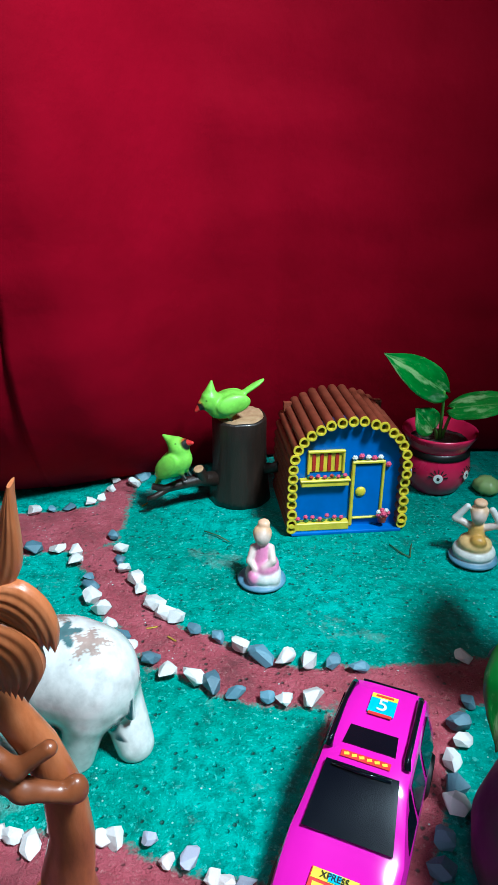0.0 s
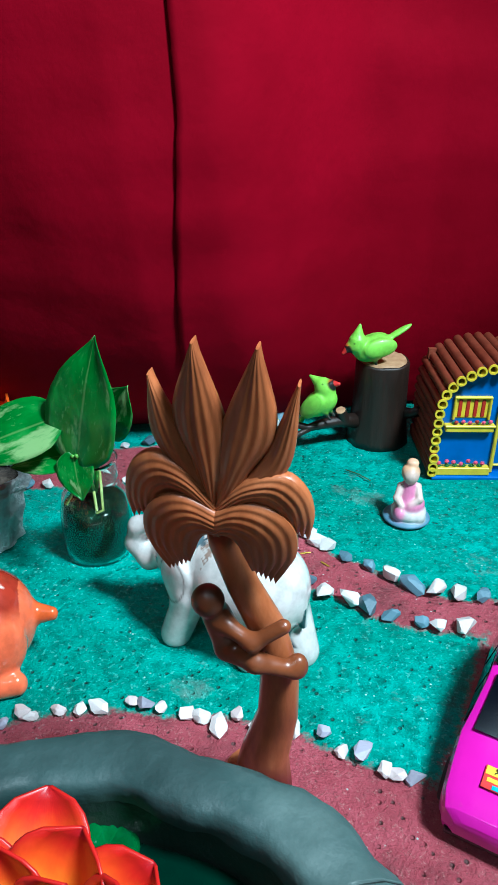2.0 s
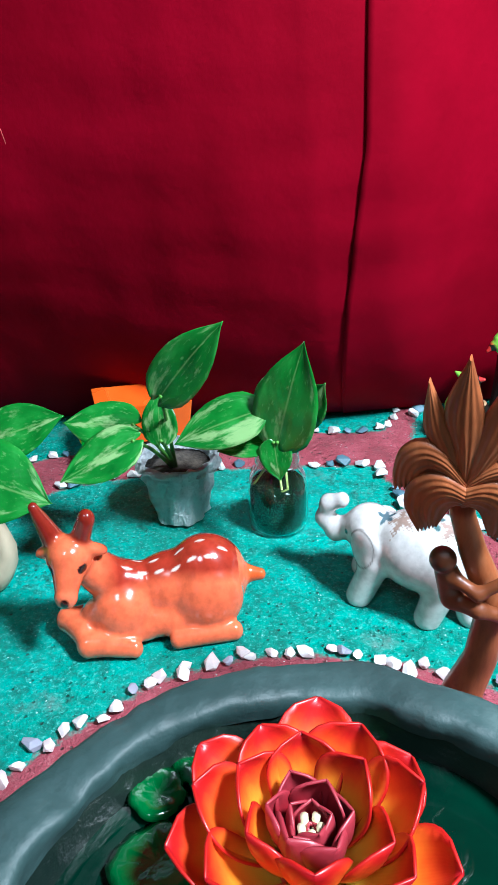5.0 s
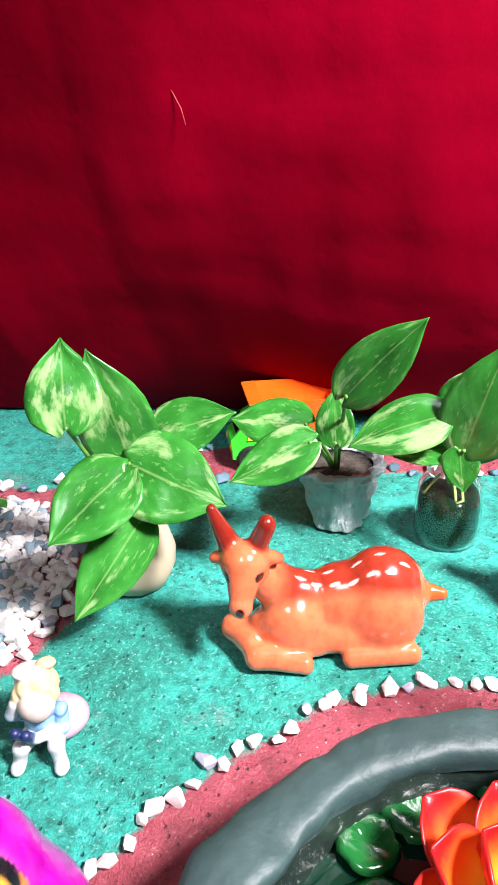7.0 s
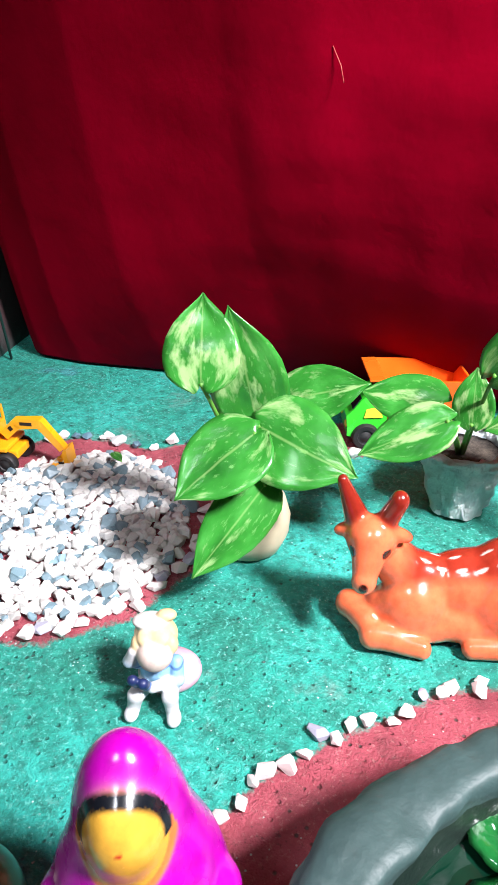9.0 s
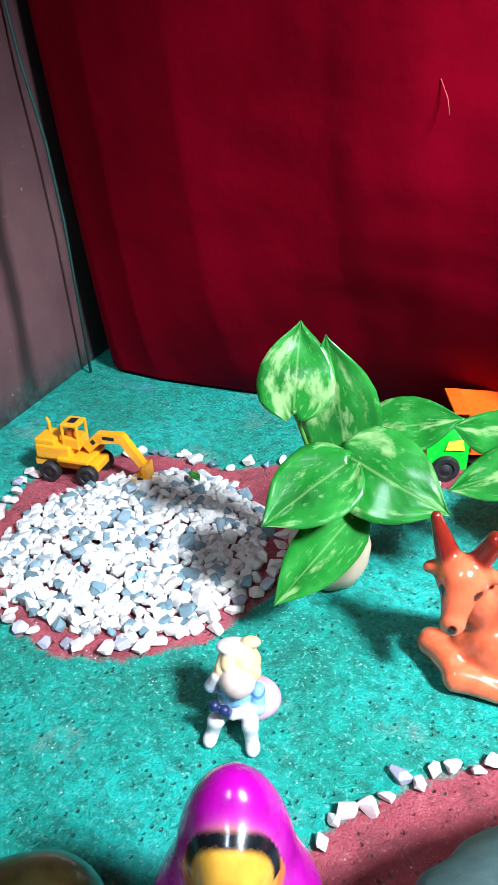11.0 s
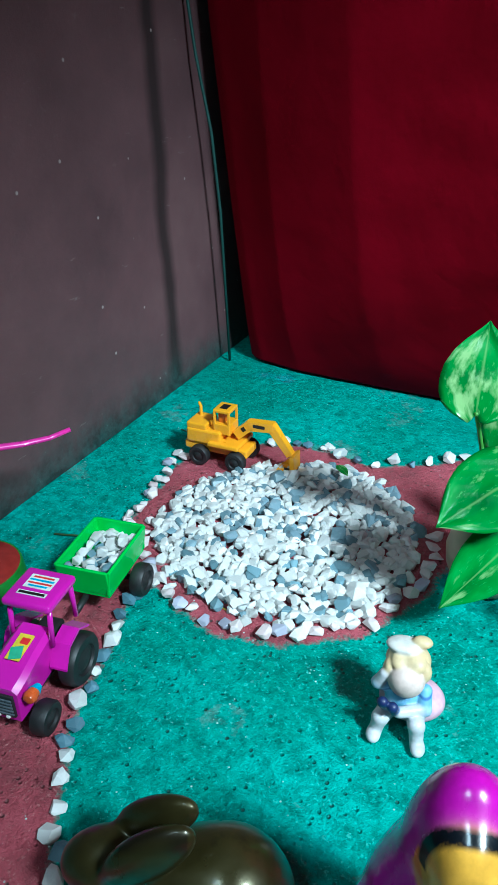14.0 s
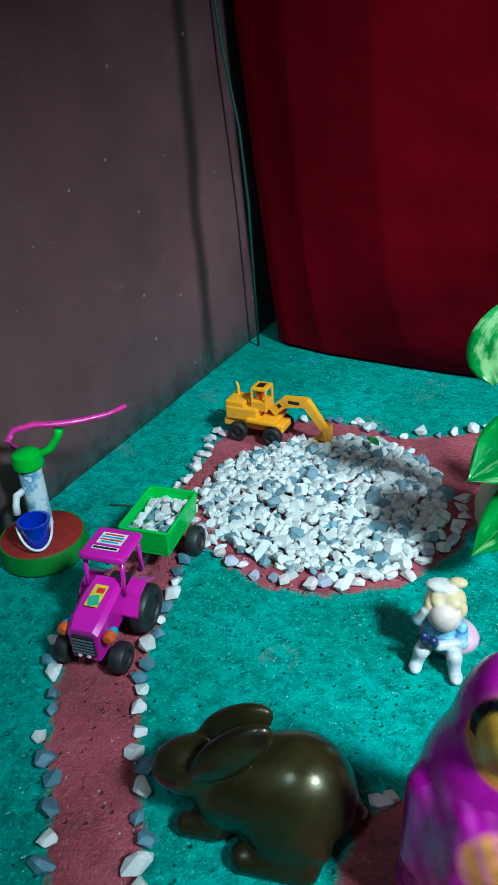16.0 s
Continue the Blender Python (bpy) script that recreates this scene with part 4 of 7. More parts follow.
elephant = sculpt("elephant_figurine", [
    ball((-0.006, 0, 0.047), (0.041, 0.029, 0.029), WHITE), ball((-0.024, 0, 0.045), (0.025, 0.027, 0.028), WHITE), ball((0.038, 0, 0.052), (0.020, 0.018, 0.019), WHITE),
    limb((0.052, 0, 0.050), (0.066, 0.001, 0.044), 0.010, 0.008, WHITE), limb((0.066, 0.001, 0.044), (0.076, 0.002, 0.052), 0.008, 0.0065, WHITE), limb((0.076, 0.002, 0.052), (0.073, 0.002, 0.065), 0.0065, 0.0058, WHITE), limb((0.073, 0.002, 0.065), (0.062, 0.001, 0.070), 0.0058, 0.0058, WHITE),
    ball((0.033, 0.019, 0.046), (0.012, 0.004, 0.016), WHITE, (0, 0, -12)), ball((0.033, -0.019, 0.046), (0.012, 0.004, 0.016), WHITE, (0, 0, 12)),
    limb((0.026, 0.014, 0.035), (0.037, 0.017, 0.005), 0.0115, 0.0105, WHITE), limb((0.024, -0.014, 0.035), (0.048, -0.014, 0.007), 0.0115, 0.0100, WHITE),
    limb((-0.026, 0.014, 0.032), (-0.018, 0.016, 0.005), 0.012, 0.0105, WHITE), limb((-0.032, -0.010, 0.032), (-0.046, -0.002, 0.005), 0.0135, 0.0115, WHITE),
    limb((-0.045, 0.003, 0.052), (-0.049, 0.004, 0.030), 0.0028, 0.0022, WHITE),
], GLAZE, pose(-0.099, 0.305, 0, 0, 0, 166) @ Matrix.Diagonal((0.88, 0.94, 0.96, 1)), 0.0011, 0.005, elephant_paint)
tagged(elephant, "glossy white ceramic elephant with raised trunk and painted flowers", "figurine")

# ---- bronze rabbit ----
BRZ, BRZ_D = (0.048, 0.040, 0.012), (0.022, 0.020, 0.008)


def rabbit_paint(x, y, z, c):
    # the bronze tint gets darker towards the bottom
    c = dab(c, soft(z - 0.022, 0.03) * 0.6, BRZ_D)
    eye = np.hypot(x - 0.045, z - 0.036) - 0.0038
    c = dab(c, soft(np.abs(eye) - 0.0008, 0.0012) * (y > 0.008), (0.012, 0.012, 0.006))
    inner = np.abs(y - 0.0105 - 0.0) + 0.4 * np.abs(z - 0.070 - 0.25 * (0.02 - x)) - 0.004
    return dab(c, soft(inner, 0.003) * (z > 0.052) * (x < 0.026) * (x > -0.006) * 0.8, (0.018, 0.014, 0.008))


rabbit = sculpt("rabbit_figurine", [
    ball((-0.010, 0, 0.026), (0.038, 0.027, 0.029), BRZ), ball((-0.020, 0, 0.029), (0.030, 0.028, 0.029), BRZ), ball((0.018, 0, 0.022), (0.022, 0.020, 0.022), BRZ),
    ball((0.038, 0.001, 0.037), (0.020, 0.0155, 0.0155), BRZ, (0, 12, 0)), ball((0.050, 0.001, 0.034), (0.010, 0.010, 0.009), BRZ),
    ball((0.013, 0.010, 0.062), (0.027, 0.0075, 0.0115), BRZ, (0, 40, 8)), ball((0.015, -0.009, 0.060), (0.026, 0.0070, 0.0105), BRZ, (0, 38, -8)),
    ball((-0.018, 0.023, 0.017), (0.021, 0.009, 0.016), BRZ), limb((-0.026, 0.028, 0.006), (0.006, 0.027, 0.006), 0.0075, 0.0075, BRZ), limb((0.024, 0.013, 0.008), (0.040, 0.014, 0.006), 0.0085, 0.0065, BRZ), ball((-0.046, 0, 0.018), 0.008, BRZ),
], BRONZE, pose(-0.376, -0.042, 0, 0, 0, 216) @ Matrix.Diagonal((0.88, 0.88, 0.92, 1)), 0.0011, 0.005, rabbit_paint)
tagged(rabbit, "dark bronze-coloured crouching rabbit ornament", "figurine")

# ---- clay doll in a magenta veil ----
MAG, SKIN_Y = (0.44, 0.003, 0.35), (0.80, 0.42, 0.05)


def doll_paint(x, y, z, c):
    front = x > 0.006
    d = np.sqrt((y / 0.0150) ** 2 + ((z - 0.1225) / 0.0165) ** 2) - 1
    c = dab(c, soft(d - 0.20, 0.10) * front * (z > 0.100) * (z < 0.125), (0.72, 0.20, 0.05))
    c = dab(c, soft(d, 0.05) * front, SKIN_Y)
    hair = soft(np.abs(d + 0.02) - 0.075, 0.05) * front * (z > 0.1215)
    c = dab(c, hair, (0.006, 0.008, 0.012))
    c = dab(c, soft(np.hypot(y, z - 0.1265) - 0.0010, 0.0006) * front, (0.5, 0.005, 0.01))
    c = dab(c, soft(np.sqrt((y / 0.017) ** 2 + ((z - 0.072) / 0.016) ** 2) - 1, 0.2) * front, (0.75, 0.30, 0.07))
    c = dab(c, soft(np.abs(y - 0.030 + (z - 0.06) * 0.2) - 0.0045, 0.002) * (x > -0.002) * (z < 0.085) * (z > 0.03), (0.78, 0.40, 0.05))
    fold = 0.5 + 0.5 * np.sin(y * 700 + z * 260)
    return dab(c, fold * 0.35 * (x > 0.01) * (y < -0.002) * (z < 0.095) * (z > 0.03), (0.75, 0.10, 0.62))


doll = sculpt("clay_doll", [
    ball((-0.005, 0, 0.100), (0.0215, 0.0225, 0.047), MAG), ball((-0.003, 0, 0.078), (0.030, 0.033, 0.040), MAG), limb((0, 0, 0.010), (0, 0, 0.065), 0.039, 0.034, MAG), ball((0.0085, 0, 0.121), (0.0130, 0.0130, 0.0175), SKIN_Y),
    limb((0.004, 0.030, 0.080), (0.012, 0.031, 0.045), 0.008, 0.008, MAG), limb((0.004, -0.030, 0.080), (0.012, -0.031, 0.045), 0.008, 0.008, MAG),
    limb((0.030, -0.016, 0.03), (0.022, -0.014, 0.085), 0.006, 0.004, MAG), limb((0.033, -0.004, 0.02), (0.026, -0.006, 0.08), 0.006, 0.004, MAG),
], CLAY, pose(-0.286, -0.002, 0, 0, 0, -54) @ Matrix.Diagonal((0.87, 0.87, 0.95, 1)), 0.0012, 0.006, doll_paint)
tagged(doll, "painted clay doll wrapped in a magenta veil", "doll")

# ---- small resin figures ----
PALE, CREAMY = (0.66, 0.52, 0.46), (0.62, 0.47, 0.26)
BLUE_P, PINK_P, NAVY = (0.20, 0.42, 0.62), (0.58, 0.36, 0.44), (0.01, 0.02, 0.09)
CHINA = (0.54, 0.54, 0.56)


def boy_paint(x, y, z, c):
    c = dab(c, soft(np.abs(z - 0.0285 + 0.25 * x) - 0.0006, 0.0005) * (z < 0.033), (0.06, 0.16, 0.40))
    return c


boy = sculpt("sitting_boy_figurine", [
    ball((-0.010, 0.005, 0.010), (0.017, 0.020, 0.0115), PINK_P), ball((-0.003, 0, 0.021), (0.0108, 0.0120, 0.0125), BLUE_P), ball((0.0042, 0, 0.0385), (0.0108, 0.0108, 0.0108), PALE),
    ball((-0.0062, 0, 0.0445), (0.0115, 0.0132, 0.0105), CREAMY), ball((0.0015, 0.004, 0.0492), (0.0060, 0.0065, 0.0034), CREAMY, (0, 25, 0)), ball((0.0015, -0.005, 0.0490), (0.0055, 0.0050, 0.0032), CREAMY, (0, 25, 0)), ball((0.001, 0.0105, 0.043), (0.005, 0.0035, 0.006), CREAMY), ball((0.001, -0.0105, 0.043), (0.005, 0.0035, 0.006), CREAMY), ball((-0.009, -0.003, 0.0525), (0.0095, 0.0108, 0.0040), (0.66, 0.63, 0.58), (0, -14, 0)), ball((-0.010, 0.007, 0.0560), (0.0045, 0.006, 0.0032), CREAMY),
    limb((0.003, 0.007, 0.0125), (0.0165, 0.0085, 0.0150), 0.0060, 0.0050, CHINA), limb((0.0165, 0.0085, 0.0145), (0.0190, 0.0095, 0.0045), 0.0046, 0.0040, CHINA), ball((0.0225, 0.0105, 0.0035), (0.0062, 0.0044, 0.0035), CHINA),
    limb((0.003, -0.008, 0.0125), (0.0140, -0.0125, 0.0140), 0.0060, 0.0050, CHINA), limb((0.0140, -0.0125, 0.0135), (0.0150, -0.0145, 0.0045), 0.0046, 0.0040, CHINA), ball((0.0185, -0.0155, 0.0035), (0.0062, 0.0044, 0.0035), CHINA),
    limb((0.0, 0.0115, 0.0275), (0.007, 0.0125, 0.0195), 0.0044, 0.0040, BLUE_P), limb((0.007, 0.0125, 0.0195), (0.0140, -0.002, 0.0205), 0.0038, 0.0034, CHINA), limb((0.0, -0.0115, 0.0275), (0.003, -0.0160, 0.0310), 0.0043, 0.0038, BLUE_P), limb((0.003, -0.0160, 0.0310), (0.004, -0.0125, 0.0400), 0.0038, 0.0034, CHINA),
    limb((0.0140, -0.005, 0.0215), (0.0185, -0.006, 0.0285), 0.0030, 0.0033, NAVY), limb((0.0130, -0.0110, 0.0235), (0.0175, -0.0120, 0.0305), 0.0030, 0.0033, NAVY),
], RESIN, pose(-0.376, 0.107, 0, 0, 0, -58) @ Matrix.Diagonal((0.87, 0.90, 0.90, 1)), 0.0007, 0.0015, boy_paint, 0.0005)
tagged(boy, "small resin boy figurine sitting with binoculars", "figurine")

ROSE, SLATE = (0.66, 0.20, 0.38), (0.10, 0.22, 0.32)
fairy = sculpt("sitting_fairy_figurine", [
    ball((0, 0, 0.003), (0.0178, 0.0178, 0.0042), SLATE), ball((0.001, 0.001, 0.009), (0.0145, 0.0130, 0.0080), WHITE), ball((0.0, 0.002, 0.015), (0.0125, 0.0105, 0.0075), ROSE), limb((0.002, 0, 0.016), (-0.001, 0, 0.029), 0.0075, 0.0055, ROSE), ball((0.009, -0.006, 0.010), (0.006, 0.005, 0.006), ROSE), ball((0.008, 0.008, 0.008), (0.006, 0.005, 0.0055), WHITE),
    ball((0.001, 0, 0.0385), (0.0062, 0.0058, 0.0065), PALE), ball((-0.0015, 0, 0.0405), (0.0068, 0.0068, 0.0062), (0.72, 0.42, 0.22)), ball((-0.003, 0.001, 0.047), (0.0045, 0.0045, 0.0035), (0.75, 0.45, 0.28)),
    limb((0, 0.006, 0.029), (0.007, 0.0075, 0.022), 0.003, 0.0025, PALE), limb((0.007, 0.0075, 0.022), (0.009, 0.001, 0.018), 0.0025, 0.0022, PALE), limb((0, -0.006, 0.029), (0.005, -0.009, 0.021), 0.003, 0.0025, PALE), limb((0.005, -0.009, 0.021), (0.009, -0.005, 0.016), 0.0025, 0.0022, PALE),
], RESIN, pose(-0.001, 0.455, 0, 0, 0, -85), 0.0007, 0.0014, None, 0.0006)
tagged(fairy, "small resin fairy figurine in a pink dress", "figurine")
GOLD = (0.72, 0.40, 0.10)
dancer = sculpt("dancing_fairy_figurine", [
    ball((0, 0, 0.003), (0.0185, 0.0185, 0.0042), SLATE), ball((0, 0, 0.009), (0.0160, 0.0160, 0.0075), WHITE), ball((0.001, 0, 0.016), (0.0125, 0.0125, 0.0070), (0.74, 0.48, 0.20)), limb((0, 0, 0.018), (0, 0, 0.029), 0.0075, 0.0055, GOLD), ball((0.008, 0.002, 0.021), (0.005, 0.006, 0.005), (0.55, 0.30, 0.06)),
    ball((0.001, 0, 0.039), (0.0060, 0.0058, 0.0064), PALE), ball((-0.002, 0, 0.042), (0.0068, 0.0068, 0.0058), (0.72, 0.45, 0.25)), ball((-0.002, 0, 0.049), (0.0055, 0.0050, 0.0030), (0.7, 0.42, 0.25)),
    limb((0, 0.006, 0.030), (0, 0.0165, 0.034), 0.0029, 0.0027, PALE), limb((0, 0.0165, 0.034), (-0.001, 0.009, 0.045), 0.0027, 0.0024, WHITE), limb((0, -0.006, 0.030), (0, -0.0165, 0.034), 0.0029, 0.0027, PALE), limb((0, -0.0165, 0.034), (-0.001, -0.009, 0.045), 0.0027, 0.0024, WHITE),
], RESIN, pose(0.160, 0.497, 0, 0, 0, -105), 0.0007, 0.0014, None, 0.0006)
tagged(dancer, "small resin fairy figurine in a yellow dress", "figurine")

# ---- toy house of paper tubes ----
TUBE_BROWN = painted("tube_brown", (0.20, 0.045, 0.022), 0.4, 90.0, 0.2)
YELLOW = painted("yellow_paint", (0.72, 0.56, 0.03), 0.45, 150.0, 0.1)
BLUE_WALL = painted("blue_board", (0.010, 0.13, 0.50), 0.45, 60.0, 0.12)
RED_PAINT = painted("red_stripe", (0.42, 0.02, 0.01), 0.45)
PINK_CLAY = painted("pink_flower", (0.72, 0.08, 0.18), 0.5)
WHITE_CLAY = painted("white_flower", (0.78, 0.74, 0.68), 0.5)
GREEN_CLAY = painted("green_leaf_clay", (0.03, 0.16, 0.03), 0.5)

house = thing("toy_house", pose(0.0185, 0.525, 0, 0, 0, 10.5), "toy house with blue front and brown rolled-paper roof", "house")
HW, HD, HS, HT = 0.092, 0.072, 0.060, 0.099  # width, depth, straight side and top


def arch(t):
    """The front's outline, t from 0 at one foot to 1 at the other, with its height."""
    rise = HT - HS
    bow = math.pi / 2 * (HW / 2 + rise) * 0.97
    total = 2 * HS + bow
    s = t * total
    if s < HS:
        return 0.0, s
    if s > HS + bow:
        return HW, total - s
    a = math.pi * (1 - (s - HS) / bow)
    return HW / 2 + HW / 2 * math.cos(a), HS + rise * math.sin(a) ** 0.9


bm = bmesh.new()
outline = [arch(k / 60) for k in range(61)]
front = [bm.verts.new((x, 0.004, z)) for x, z in outline]
rear = [bm.verts.new((x, 0.010, z)) for x, z in outline]
bm.faces.new(front)
bm.faces.new(rear)
for k in range(61):
    bm.faces.new((front[k], front[(k + 1) % 61], rear[(k + 1) % 61], rear[k]))
part("front_wall", bm, BLUE_WALL, house, "bright blue painted front")
part("back_wall", box(bmesh.new(), (HW - 0.006, 0.005, 0.09), pose(HW / 2, HD - 0.004, 0.045)), TUBE_BROWN, house)
part("base_board", box(bmesh.new(), (HW, HD + 0.008, 0.003), pose(HW / 2, HD / 2 - 0.002, 0.0015), 0.0008), BLUE_WALL, house)
COUNT = 31
hrng = random.Random(8)
for k in range(COUNT):
    x, z = arch((k + 0.5) / COUNT)
    r = 0.0040
    z = max(z, r + 0.003)
    slip = hrng.uniform(-0.0015, 0.0015)
    bm = bmesh.new()
    seg = 14
    rings = []
    for y, rr in ((slip - 0.004, r), (HD + slip + hrng.uniform(0, 0.004), r), (HD + slip, r * 0.7), (slip - 0.004, r * 0.74)):
        rings.append([bm.verts.new((x + rr * math.cos(a), y, z + rr * math.sin(a))) for a in (2 * math.pi * i / seg for i in range(seg))])
    for a, b in ((0, 1), (1, 2), (2, 3)):
        for i in range(seg):
            bm.faces.new((rings[a][i], rings[a][(i + 1) % seg], rings[b][(i + 1) % seg], rings[b][i]))
    roll = part("roof_tube", bm, TUBE_BROWN, house, smooth=50)
    bm = bmesh.new()
    rim = []
    for y, rr in ((slip - 0.0035, r * 1.04), (slip - 0.0052, r * 1.04), (slip - 0.0052, r * 0.68), (slip + 0.004, r * 0.68)):
        rim.append([bm.verts.new((x + rr * math.cos(a), y, z + rr * math.sin(a))) for a in (2 * math.pi * i / seg for i in range(seg))])
    for a, b in ((0, 1), (1, 2), (2, 3)):
        for i in range(seg):
            bm.faces.new((rim[a][i], rim[a][(i + 1) % seg], rim[b][(i + 1) % seg], rim[b][i]))
    part("tube_end", bm, YELLOW, roll, "yellow painted tube end", 50)


def bar(parent, name, x0, x1, z0, z1, depth, material, y=0.004, label=""):
    return part(name, box(bmesh.new(), (x1 - x0, depth, z1 - z0), pose((x0 + x1) / 2, y - depth / 2, (z0 + z1) / 2), min(0.0006, depth * 0.3), 1), material, parent, label)


def blossom(parent, name, x, z, r, material, y=0.000):
    bm = bmesh.new()
    for k in range(6):
        a = 2 * math.pi * k / 6
        bmesh.ops.create_icosphere(bm, subdivisions=1, radius=r * 0.55, matrix=Matrix.Translation((x + r * 0.55 * math.cos(a), y, z + r * 0.55 * math.sin(a))))
    bmesh.ops.create_icosphere(bm, subdivisions=1, radius=r * 0.55, matrix=Matrix.Translation((x, y - r * 0.35, z)))
    return part(name, bm, material, parent, smooth=True)


window = bar(house, "window", 0.0135, 0.0425, 0.0535, 0.0715, 0.0006, YELLOW)
for k in range(4):
    bar(window, "curtain_strip", 0.0165 + k * 0.0062, 0.0195 + k * 0.0062, 0.0545, 0.0700, 0.0014, RED_PAINT)
bar(window, "window_frame", 0.0125, 0.0145, 0.052, 0.0725, 0.0026, YELLOW)
bar(window, "window_frame", 0.0410, 0.0430, 0.052, 0.0725, 0.0026, YELLOW)
bar(window, "window_frame", 0.0125, 0.0430, 0.0705, 0.0728, 0.0030, YELLOW)
sill = bar(house, "window_box", 0.0075, 0.0465, 0.0425, 0.0480, 0.0060, YELLOW)
bar(sill, "window_box_rail", 0.0065, 0.0475, 0.0468, 0.0488, 0.0070, YELLOW)
for k in range(6):
    blossom(sill, "flower", 0.0155 + k * 0.0055, 0.0510 + 0.0008 * (k % 2), 0.0017, PINK_CLAY if k % 3 else RED_PAINT, -0.001)
for k in range(5):
    blossom(sill, "greenery", 0.0140 + k * 0.0066, 0.0497, 0.0018, GREEN_CLAY, 0.0005)
door = bar(house, "door", 0.0515, 0.0745, 0.0105, 0.0585, 0.0012, BLUE_WALL)
bar(door, "door_frame", 0.0490, 0.0518, 0.0035, 0.0625, 0.0030, YELLOW)
bar(door, "door_frame", 0.0742, 0.0764, 0.0095, 0.0625, 0.0030, YELLOW)
bar(door, "door_frame", 0.0490, 0.0764, 0.0600, 0.0625, 0.0034, YELLOW)
bar(door, "door_frame", 0.0518, 0.0742, 0.0095, 0.0114, 0.0028, YELLOW)
bm = lathe(bmesh.new(), [(0, 0.0022), (0.0022, 0.0020), (0.0042, 0.0010), (0.0045, 0.0), (0, 0)], 18)
part("door_knob", bm, YELLOW, door, smooth=True, m=pose(0.0575, 0.0026, 0.0345, 90))
box1 = bar(house, "flower_bed", 0.0005, 0.0480, 0.0032, 0.0100, 0.0075, YELLOW)
for k in range(7):
    blossom(box1, "flower", 0.006 + k * 0.0060, 0.0132 + 0.0022 * ((k * 2) % 3) / 2, 0.0019, PINK_CLAY, -0.0005 - 0.001 * (k % 2))
for k in range(6):
    blossom(box1, "greenery", 0.006 + k * 0.0068, 0.0108, 0.0022, GREEN_CLAY, 0.0)
for k, (x, z) in enumerate([(0.051, 0.0650), (0.0565, 0.0665), (0.062, 0.0652), (0.067, 0.0645), (0.072, 0.0650), (0.0790, 0.0585)]):
    blossom(house, "flower", x, z, 0.0024, PINK_CLAY if k % 2 else WHITE_CLAY, 0.002)
pot = part("flower_pot", lathe(bmesh.new(), [(0, 0), (0.0032, 0), (0.0042, 0.005), (0, 0.005)], 16), painted("brick_red", (0.25, 0.03, 0.02)), house, smooth=40, m=pose(0.0765, -0.001, 0.0075))
for k in range(7):
    a = 2 * math.pi * k / 7
    blossom(pot, "flower", 0.0042 * math.cos(a), 0.0085 + 0.0030 * math.sin(a), 0.0021, WHITE_CLAY if k % 2 else PINK_CLAY, -0.0015)
blossom(pot, "flower", 0.0, 0.0085, 0.0026, PINK_CLAY, -0.003)

# ---- stump with two green birds ----
BARK = Nodes("bark_brown", 0.45, Coat_Weight=0.15)
st = BARK.node("ShaderNodeMapping", Vector=BARK.local())
st.inputs["Scale"].default_value = (1, 1, 0.15)
grain = BARK.noise(160, 6, st.outputs["Vector"], 0.7)
BARK.bump(grain, 0.5, 0.002)
BARK = BARK.done(BARK.ramp(grain, [(0.3, (0.010, 0.006, 0.004)), (0.7, (0.024, 0.012, 0.008))]))
CUT = Nodes("cut_wood", 0.55)
CUT = CUT.done(CUT.ramp(CUT.noise(150, 5), [(0.3, (0.36, 0.20, 0.10)), (0.7, (0.52, 0.33, 0.18))]))
stump = thing("tree_stump", pose(-0.029, 0.589, 0), "dark brown tree stump ornament with a pale cut top", "stump")
turned("trunk", [(0, 0), (0.0285, 0), (0.0275, 0.006), (0.0245, 0.03), (0.0232, 0.06), (0.0238, 0.076), (0.0228, 0.0785), (0.0215, 0.0775), (0, 0.0772)], BARK, stump, seg=48, wobble=0.0016, smooth=True)
part("cut_top", lathe(bmesh.new(), [(0, 0.0798), (0.0205, 0.0796), (0.0212, 0.0776), (0, 0.0772)], 36, 0.0012), CUT, stump, "pale cut wood", 40)
branch = part("branch", tube(bmesh.new(), [(-0.018, -0.012, 0.022), (-0.034, -0.024, 0.026), (-0.048, -0.034, 0.026), (-0.060, -0.040, 0.024), (-0.070, -0.044, 0.028)], [0.0075, 0.0055, 0.0045, 0.0035, 0.0028], 12), BARK, stump, smooth=True)
part("twig", tube(bmesh.new(), [(-0.058, -0.039, 0.024), (-0.068, -0.046, 0.019), (-0.074, -0.048, 0.018)], [0.0034, 0.0026, 0.002], 10), BARK, branch, smooth=True)
part("knot", tube(bmesh.new(), [(-0.030, -0.022, 0.026), (-0.033, -0.026, 0.037)], [0.0055, 0.005], 14), BARK, branch, smooth=50)
part("knot_cut", lathe(bmesh.new(), [(0, 0.001), (0.0042, 0.0008), (0.0046, 0), (0, 0)], 16), CUT, branch, smooth=40, m=pose(-0.0331, -0.0262, 0.0372, 20, -15))
part("side_branch", tube(bmesh.new(), [(0.018, -0.006, 0.030), (0.030, -0.010, 0.033), (0.036, -0.014, 0.038)], [0.006, 0.0045, 0.0042], 12), BARK, stump, smooth=True)

LIME, BLACK, BEAK = (0.27, 0.66, 0.07), (0.012, 0.012, 0.010), (0.60, 0.02, 0.02)


